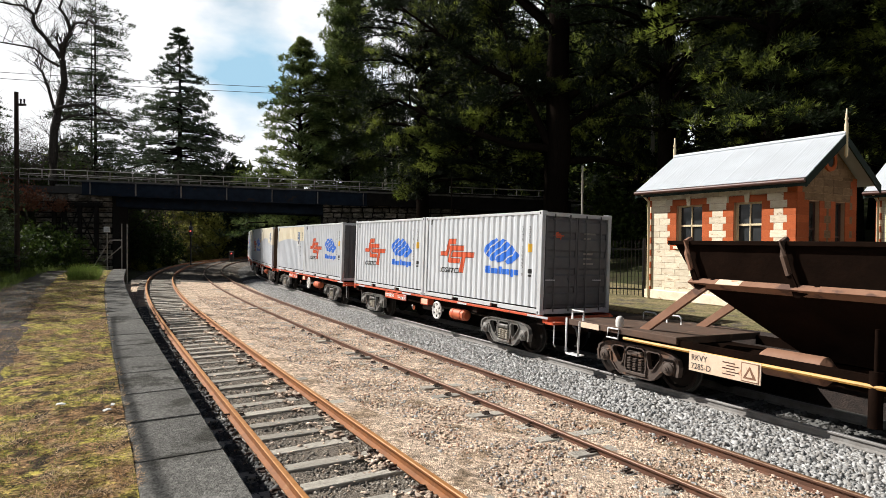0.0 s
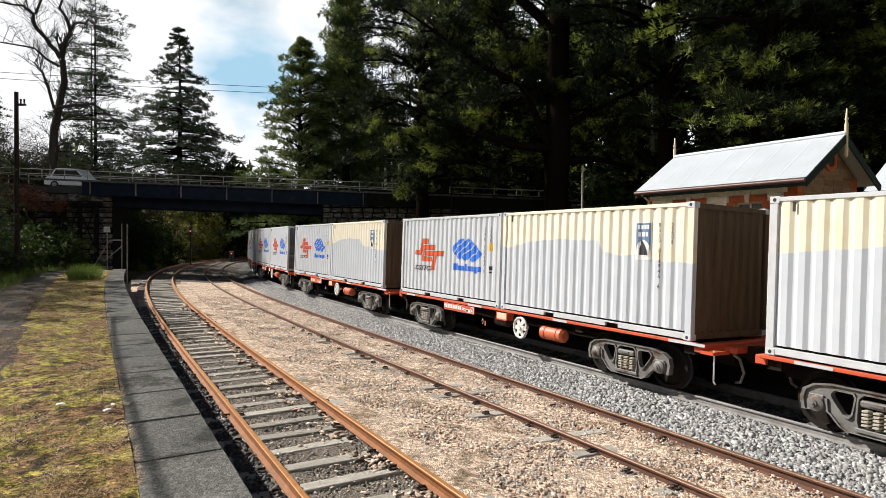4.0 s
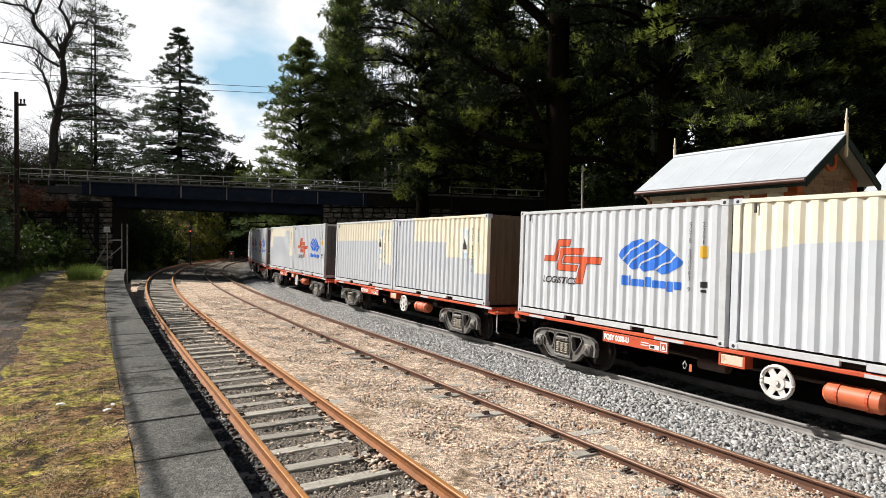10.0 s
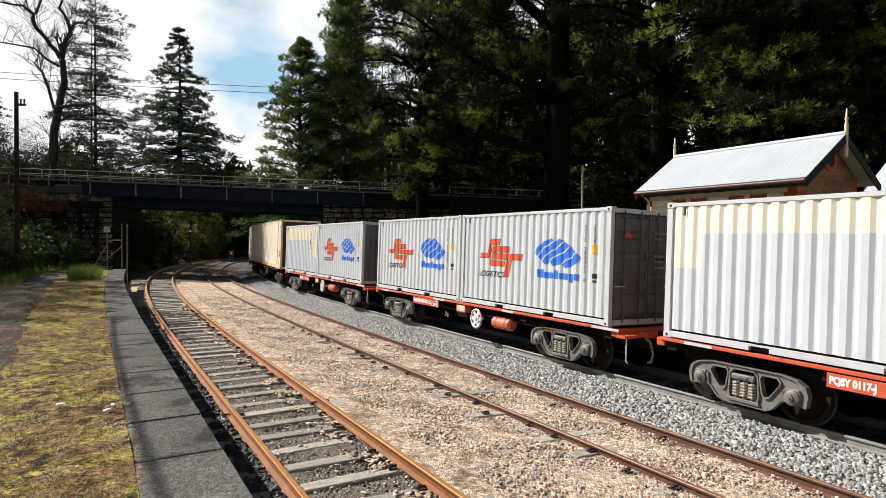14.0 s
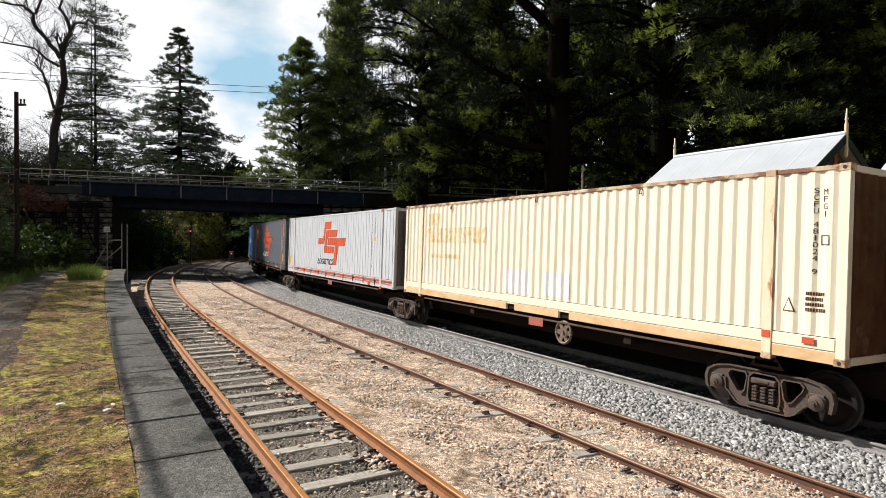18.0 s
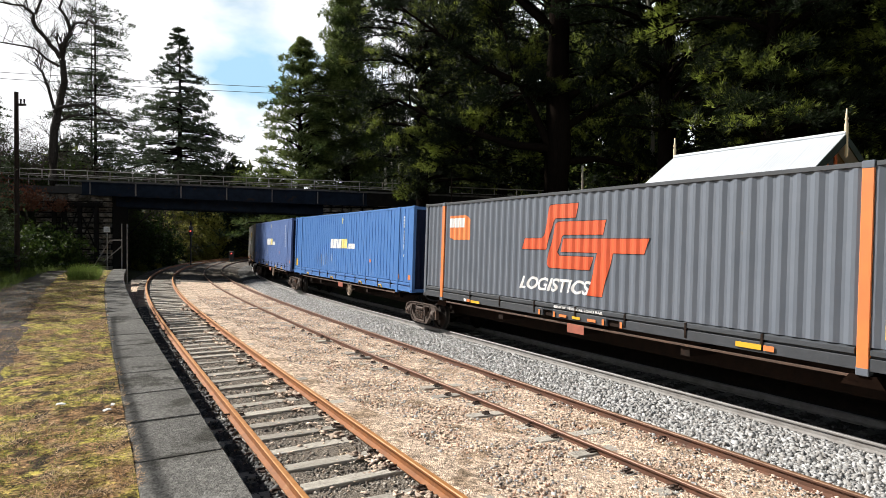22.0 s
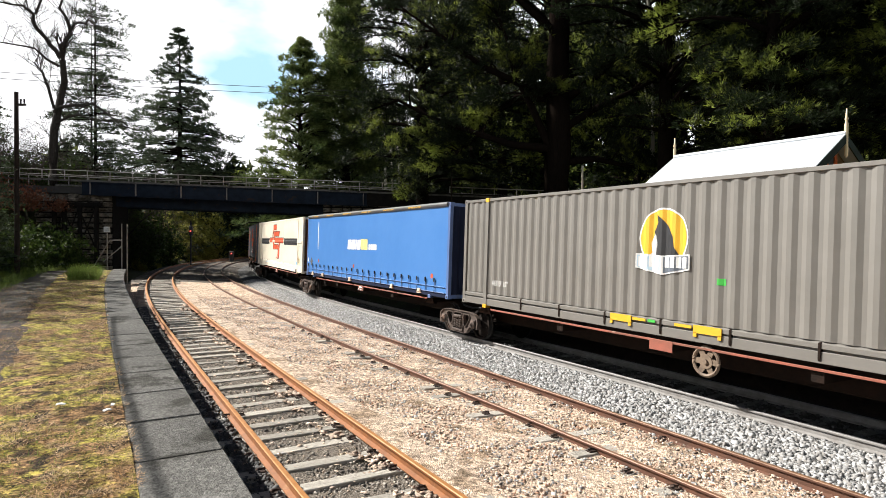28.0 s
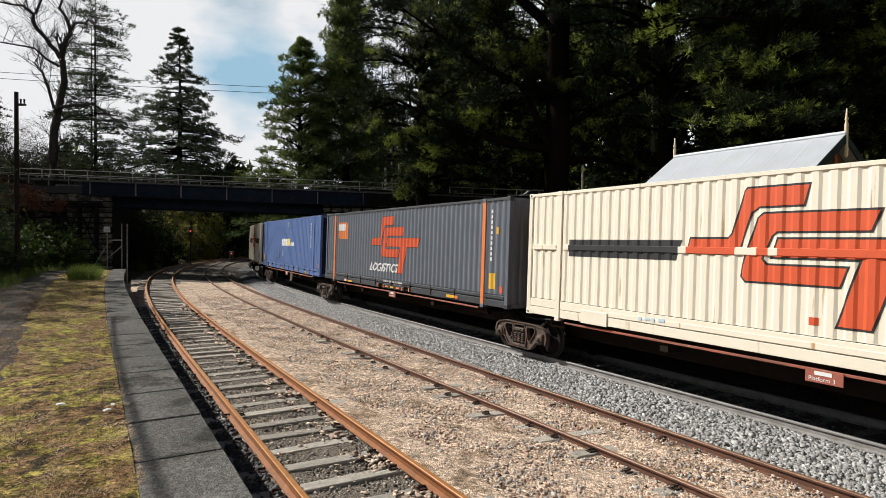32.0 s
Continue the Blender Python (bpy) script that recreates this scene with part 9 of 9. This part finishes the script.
for i in range(34):
    x, y = rg.uniform(-43, -16), rg.uniform(84, 112)
    s_, d_ = MAIN.near(x, y, -60, 330)
    if abs(d_[0]) < 5 or abs(SIDING.near(x, y)[1][0]) < 3:
        continue
    shrub(rg.choice(("small_tree_bright", "small_tree_bright", "small_tree")), x, y, rg.uniform(0.8, 1.3), "leafy green tree in the cutting beyond the bridge", None, rg.uniform(0, 360))
for x, y, sc in ((-36.5, 66, 0.9), (-34.5, 71, 0.8), (-37.5, 74, 0.9), (-33.5, 64, 0.6), (-34.0, 72.5, 0.7), (-36.0, 78, 1.0), (-34.8, 86, 1.1), (-31.2, 60.5, 0.4), (-29.8, 59.2, 0.28), (-29.2, 61.5, 0.3), (-31.0, 64.5, 0.4), (-32.2, 68, 0.45)):
    shrub("shrub_bright", x, y, sc, "sunlit yellow-green shrub beyond the bridge", None, rg.uniform(0, 360))
for x, y, sc in ((-46, 52, 1.0), (-42, 50, 0.8), (-50, 64, 1.1), (-31, 62, 0.75), (-38, 60, 0.7), (-28, 75, 0.9), (-58, 60, 1.2), (-32.5, 68, 0.9), (-37.0, 57.5, 0.75), (-34.0, 58.5, 0.62), (-41.0, 58, 0.8), (-44.5, 56, 0.70), (-39.2, 55.6, 0.58), (-35.6, 56, 0.55), (-32.0, 57, 0.50), (-12.5, 66, 0.95), (-9.0, 63, 0.9), (-6.0, 66, 1.0), (-14.2, 70, 1.0)):
    shrub("small_tree", x, y, sc, "leafy dark green tree behind the bridge", None, rg.uniform(0, 360))


for x, y, sc in ((-43, 63, 1.5), (-37.5, 66, 1.3), (-47, 70, 1.6), (-25.5, 70, 1.1), (-40, 59, 1.2), (-33, 62, 1.0), (-29, 63.5, 0.9), (-31.0, 73, 1.5), (-27.5, 76, 1.5), (-34.0, 70, 1.4), (-26.0, 92, 1.9), (-29, 96, 1.9), (-40, 66, 1.5), (-45, 60, 1.3), (-50, 62, 1.5), (-46, 57, 1.3), (-21.5, 68, 0.9), (-43.5, 56.5, 0.9), (-41, 55.5, 0.75), (-37.5, 56, 0.8), (-35, 57.5, 0.85), (-32.6, 58.5, 0.8), (-48, 58, 1.0)):
    shrub("twig_tree", x, y, sc, "leafless tree with a haze of grey-brown twigs", None, rg.uniform(0, 360))


# trees that shade the bank beside the platform
for x, y, sc in ((-16.9, 16.4, 0.30), (-17.2, 18.4, 0.32), (-17.6, 20.2, 0.30), (-18.2, 22.2, 0.34), (-19.4, 24.6, 0.34), (-21.4, 27.6, 0.36), (-30.0, 30.0, 0.45)):
    conifer("thin_conifer", "thin_conifer", "sparse conifer on the bank beside the platform", x, y, None, 50 * x, sc)
for x, y, sc in ((-33.2, 59.6, 0.30), (-36.8, 62.5, 0.30), (-32.6, 62.6, 0.30), (-40.5, 61, 0.28), (-30.5, 35.5, 0.36), (-34, 41.5, 0.40), (-28.5, 31, 0.32), (-39, 46, 0.42)):
    conifer("cypress", "cypress_tree", "dense dark green conifer on the bank", x, y, None, 40 * x, sc)
for x, y, sc in ((-30, 28, 0.7), (-33, 35, 0.8), (-26.0, 26, 0.5)):
    shrub("small_tree", x, y, sc, "leafy dark green tree on the bank beside the platform", None, rg.uniform(0, 360))
for x, y, sc in ((-30.5, 78, 0.8), (-27.5, 83, 0.9), (-33.0, 76, 0.7), (-24.5, 88, 0.9), (-38.5, 80, 1.0), (-35, 84, 1.0), (-31.5, 88, 1.0), (-40, 88, 1.2), (-27, 96, 1.2)):
    shrub("small_tree_bright", x, y, sc * 0.8, "sunlit yellow-green tree beyond the bridge", None, rg.uniform(0, 360))


def pale_trunk_mesh(h):
    sh = Shape()
    rq = random.Random(9)
    sh.tube([(0.25 * math.sin(i * 0.7), 0.2 * math.sin(i * 0.9 + 1), h * i / 9) for i in range(10)], [0.17 * (1 - 0.09 * i) for i in range(10)], 7)
    for i in range(26):
        z = h * rq.uniform(0.3, 0.98)
        az = rq.uniform(0, math.tau)
        ln = rq.uniform(0.5, 1.6)
        limb(sh, Vector((0, 0, z)), Vector((math.cos(az) * ln * 0.4, math.sin(az) * ln * 0.4, z + ln * 0.7)), Vector((math.cos(az) * ln * 0.6, math.sin(az) * ln * 0.6, z + ln * 1.8)), 0.03, 0.006, 4, 3)
    return sh.mesh("trunk", "pale_trunk", 60)


for x, y, h in ((-6.6, 74, 1.0), (-7.6, 76, 1.05), (13.2, 38.5, 0.85), (-5.4, 70, 0.9)):
    t = thing("poplar", "slender bare pale-barked poplar among the conifers", "tree", "bare trees")
    t.matrix_basis = Matrix.LocRotScale((x, y, float(ground_z(x, y)[0])), None, (1, 1, h))
    part("trunk", once("pale_trunk", lambda: pale_trunk_mesh(30)), t)

# ---- grass on the platform ----
def grass_patch(name, n, srange, orange, hgt, m, label, seed, lean=0.5, dens=None, near=1.0, wide=None):
    rn = np.random.default_rng(seed)
    s = srange[0] + (srange[1] - srange[0]) * rn.random(n) ** near
    o = rn.uniform(*orange, n)
    if dens:
        keep = np.array([noise.noise(Vector((a * dens, b * dens, seed))) + 0.8 * noise.noise(Vector((a * dens * 0.3, b * dens * 0.3, seed + 5))) > 0.0 for a, b in zip(s, o)])
        s, o = s[keep], o[keep]
    x, y, _ = SIDING.at(s, o)
    n = len(s)
    z = PLAT_Z + 0.012 + 0.03 * np.array([noise.noise(Vector((a * 1.3, b * 1.3, 0))) for a, b in zip(x, y)]) - 0.9 * np.maximum(0, (s - 33) / 13) ** 1.3 + 0.05 * np.maximum(0, o - 7)
    d = np.stack([rn.normal(0, lean, n), rn.normal(0, lean, n), rn.uniform(0.25, 1.0, n)], 1)
    d /= np.linalg.norm(d, axis=1)[:, None]
    h = hgt * rn.uniform(0.4, 1.5, n)
    w = np.stack([rn.normal(0, 1, n), rn.normal(0, 1, n), np.zeros(n)], 1)
    w = w / np.linalg.norm(w, axis=1)[:, None] * (wide or 0.0025 + 0.012 * hgt)
    c = np.stack([x, y, z], 1)
    v = np.stack([c - w, c + w, c + d * h[:, None]], 1).reshape(-1, 3)
    return solid(name, mesh_np(name, v, np.arange(n * 3).reshape(-1, 3), m), label, kind="stuff")


grass_patch("dry_grass", 24000, (-1, 26), (EDGE + COPING, 6.2), 0.028, "blade", "short yellow-green moss and dry grass on the platform", 71, 0.7, 1.7, 2.0)
grass_patch("straw_litter", 250000, (-1, 22), (EDGE + COPING - 0.05, 6.8), 0.055, "straw", "pale straw and dead grass strewn on the platform", 75, 2.6, 4.5, 2.2, 0.0023)
grass_patch("brown_litter", 150000, (-1, 20), (EDGE + COPING - 0.02, 7.0), 0.055, "litter", "brown needles and twigs on the platform", 76, 2.6, 3.0, 2.2, 0.0026)
grass_patch("green_grass", 16000, (0, 34), (EDGE + COPING + 0.1, 6.5), 0.05, "blade_green", "patches of short green grass on the platform", 72, 0.6, 1.1, 1.3)
grass_patch("tall_grass", 2600, (24.8, 28.2), (2.75, 3.9), 0.5, "blade_green", "tall green grass clump near the platform's end", 73, 0.28)
grass_patch("tall_grass", 9000, (17, 40), (5.4, 8.0), 0.38, "blade_green", "tall green grass along the bank", 74, 0.4)


for x, y, turn in ((-4.07, 6.35, 20), (-3.52, 6.36, 110), (-3.46, 6.15, 60)):
    sc = thing("paper_scrap", "small crumpled white paper scrap on the grass", "litter")
    sc.matrix_basis = pose(x, y, PLAT_Z + 0.03, 8, 5, turn)
    part("paper", once("paper", lambda: Shape().prism([(-0.045, -0.016, 0), (-0.02, -0.02, 0.012), (0.03, -0.014, 0.004), (0.045, -0.018, 0.01), (0.04, -0.018, 0.014), (0.0, -0.018, 0.02), (-0.045, -0.018, 0.008)], (0, 0.034, 0.003)).mesh("paper", "logo_white")), sc)


# ---- the train, vehicle by vehicle ----
def run(t):
    """Metres the train has gone by t seconds."""
    return 7.90737 * t + 0.00994162 * t * t - 5.16991e-4 * t ** 3 + 1.29477e-5 * t ** 4


def rail_point(s):
    x, y, _ = MAIN.at(s)
    return Vector((float(x), float(y), 0.0))


def vehicle_pose(s_front, s_rear):
    """Pose of a vehicle between its two pivots, at rail level, with the track's cant."""
    a, b = rail_point(s_front), rail_point(s_rear)
    ux = (a - b).normalized()
    uy = Vector((-ux.y, ux.x, 0))
    uz = Vector((0, 0, 1))
    y2 = uy * math.cos(CANT) - uz * math.sin(CANT)
    z2 = ux.cross(y2)
    o = (a + b) / 2
    return Matrix(((ux.x, y2.x, z2.x, o.x), (ux.y, y2.y, z2.y, o.y), (ux.z, y2.z, z2.z, o.z), (0, 0, 0, 1)))


MOVERS = []          # (thing, s of front pivot at 0 s, s of rear pivot, offset matrix)
SCT = "white corrugated container with red and blue painted marks"
WOLF = "cream and pale grey repainted corrugated container"
ORDER = [("sct", "sct"), ("sct", "high"), ("pale", "sct"), ("pale", "sct"), ("sct", "sct"), ("pale", "sct"), ("wolf", "drop"), ("sct", "notch"), ("sct", "sct"), ("sct", "drop")]
protos = {}
NUMBERS = {0: "PQSY 0063-G", 3: "PQSY 0108-K", 4: "PQSY 0134-V", 1: "PQSY 0143-U", 5: "PQSY 0058-U", 6: "PQSY 0132-D", 7: "PQSY 0117-J", 9: "PQSY 0075-J"}


def get20(kind, front, code):
    key = (kind, front, code)
    if key in protos:
        return copy_thing(protos[key], pose(0, 0, 0))
    protos[key] = container20(kind, front, CODES[code % 3], SCT if kind == "sct" else WOLF)
    return protos[key]


for i, kinds in enumerate(ORDER):
    mid = TWIN_FRONT + i * TWIN_PITCH + 6.1
    w = twin_wagon(mid, NUMBERS.get(i, ""))
    MOVERS.append((w, mid - 4.44, mid + 4.44, pose(0, 0, 0)))
    for j, kind in enumerate(kinds):
        front = "doors" if kind == "sct" and j == 0 and i in (0, 4, 8) else "wall"
        c = get20(kind, front, (0, 1, 2)[(i + j) % 3] if kind == "sct" else 0)
        MOVERS.append((c, mid - 4.44, mid + 4.44, pose(3.07 if j == 0 else -3.07, 0, DECK)))
UNITS = [("cream", "cream 48-foot corrugated container with faded orange lettering", 0), ("white", "white 48-foot container with a large red mark", 0), ("grey", "dark grey 48-foot container with orange posts and red mark", 0), ("blue", "blue 48-foot ribbed container with white lettering", 0),
         ("navy", "faded navy 48-foot ribbed container", 0), ("taupe", "taupe grey 48-foot corrugated container with a yellow disc", 0), ("curtain", "bright blue curtain-sided 48-foot container with straps", 4), ("palecream", "pale cream 48-foot container with red mark and black stripe", 3),
         ("grey", "dark grey 48-foot container with orange posts and red mark", 2), ("navy", "faded navy 48-foot ribbed container", 1), ("palecream", "pale cream 48-foot container with red mark and black stripe", 5)]
base48 = TWIN_FRONT + 9 * TWIN_PITCH + 12.2 + 1.491
for i, (kind, lab, plate) in enumerate(UNITS):
    front = base48 + i * PACK + (GAP_PACK - GAP48) * (i // 5)
    mid, k = front + L48 / 2, i % 5
    ends = ([-PACK / 2] if k < 4 else [-6.0]) + ([6.0] if k == 0 else [])
    u = spine_unit(mid, ends, plate, kind in ("cream", "blue", "navy", "taupe"), "sill_red" if i > 4 else "deck_brown")
    MOVERS.append((u, mid - 7.2, mid + 7.2, pose(0, 0, 0)))
    if (kind,) in protos:
        c = copy_thing(protos[(kind,)], pose(0, 0, 0))
    else:
        c = protos[(kind,)] = container48(kind, lab)
    MOVERS.append((c, mid - 7.2, mid + 7.2, pose(0, 0, DECK)))
hop_mid = TWIN_FRONT - 1.15 - 7.35
hop = hopper_wagon(hop_mid)
MOVERS.append((hop, hop_mid - 4.6, hop_mid + 4.6, pose(0, 0, 0)))


# ---- cars on the bridge ----
def build_car(name, label, suv):
    top = thing(name, label, "car")
    roof = 1.75 if suv else 1.45
    prof = [(-2.2, 0.32), (-2.25, 0.75), (-2.05, 0.98), (-1.75, 1.02), (-1.35, roof - 0.05), (-0.9, roof), (0.45, roof - 0.02), (1.15, 1.02), (2.05, 0.88), (2.25, 0.7), (2.25, 0.32)]
    part("body", Shape().prism([(x, -0.85, z) for x, z in prof], (0, 1.7, 0)).mesh("body", "car_white", 30), top, "white painted body")
    part("window", Shape().prism([(-1.55, -0.86, 1.08), (-1.25, -0.86, roof - 0.12), (0.4, -0.86, roof - 0.12), (0.95, -0.86, 1.08)], (0, 1.72, 0)).mesh("window", "glass"), top)
    for x in (-1.35, 1.35):
        w = part("wheel", Shape().cyl((0, -0.88, 0), (0, 0.88, 0), 0.33, n=18).mesh("wheel", "black", 40), top, at=(x, 0, 0.33))
        part("rim", Shape().cyl((0, -0.89, 0), (0, -0.885, 0), 0.2, n=14).mesh("rim", "rail_white"), w)
    return top


car_a = build_car("car_suv", "white four-wheel-drive car crossing the bridge", True)
car_b = build_car("car_sedan", "white sedan car crossing the bridge", False)


def motions():
    times = [i * 0.5 for i in range(65)]
    for ob, sf, sr, off in MOVERS:
        walk(ob, [(t, vehicle_pose(sf - run(t), sr - run(t)) @ off) for t in times])
    for ws, mid in WHEELS:
        rows, k0 = [], None
        ts = [i / 15 for i in range(481)]
        vis = [t for t in ts if -13 < mid - run(t) < 64]
        if not vis:
            vis = [0.0]
        base = ws.matrix_basis.copy()
        spin = lambda t: base @ Matrix.Rotation(run(t) / WHEEL_R % math.tau, 4, "Y")
        rows = [(t, spin(t)) for t in vis]
        if vis[0] > 0:
            rows.insert(0, (0, rows[0][1]))
        if vis[-1] < 32:
            rows.append((32, rows[-1][1]))
        walk(ws, rows)
    for car, t0, v, y in ((car_a, 3.863, 18.57, 51.3), (car_b, 28.635, 12.6, 50.2)):
        rows = []
        for t in [i * 0.5 for i in range(65)]:
            x = -34 + v * (t - t0)
            x = max(-70, min(60, x))
            rows.append((t, pose(x, y, road_z(x) - 0.06, 0, math.degrees(math.atan(0.032)), 0)))
        walk(car, rows)


motions()
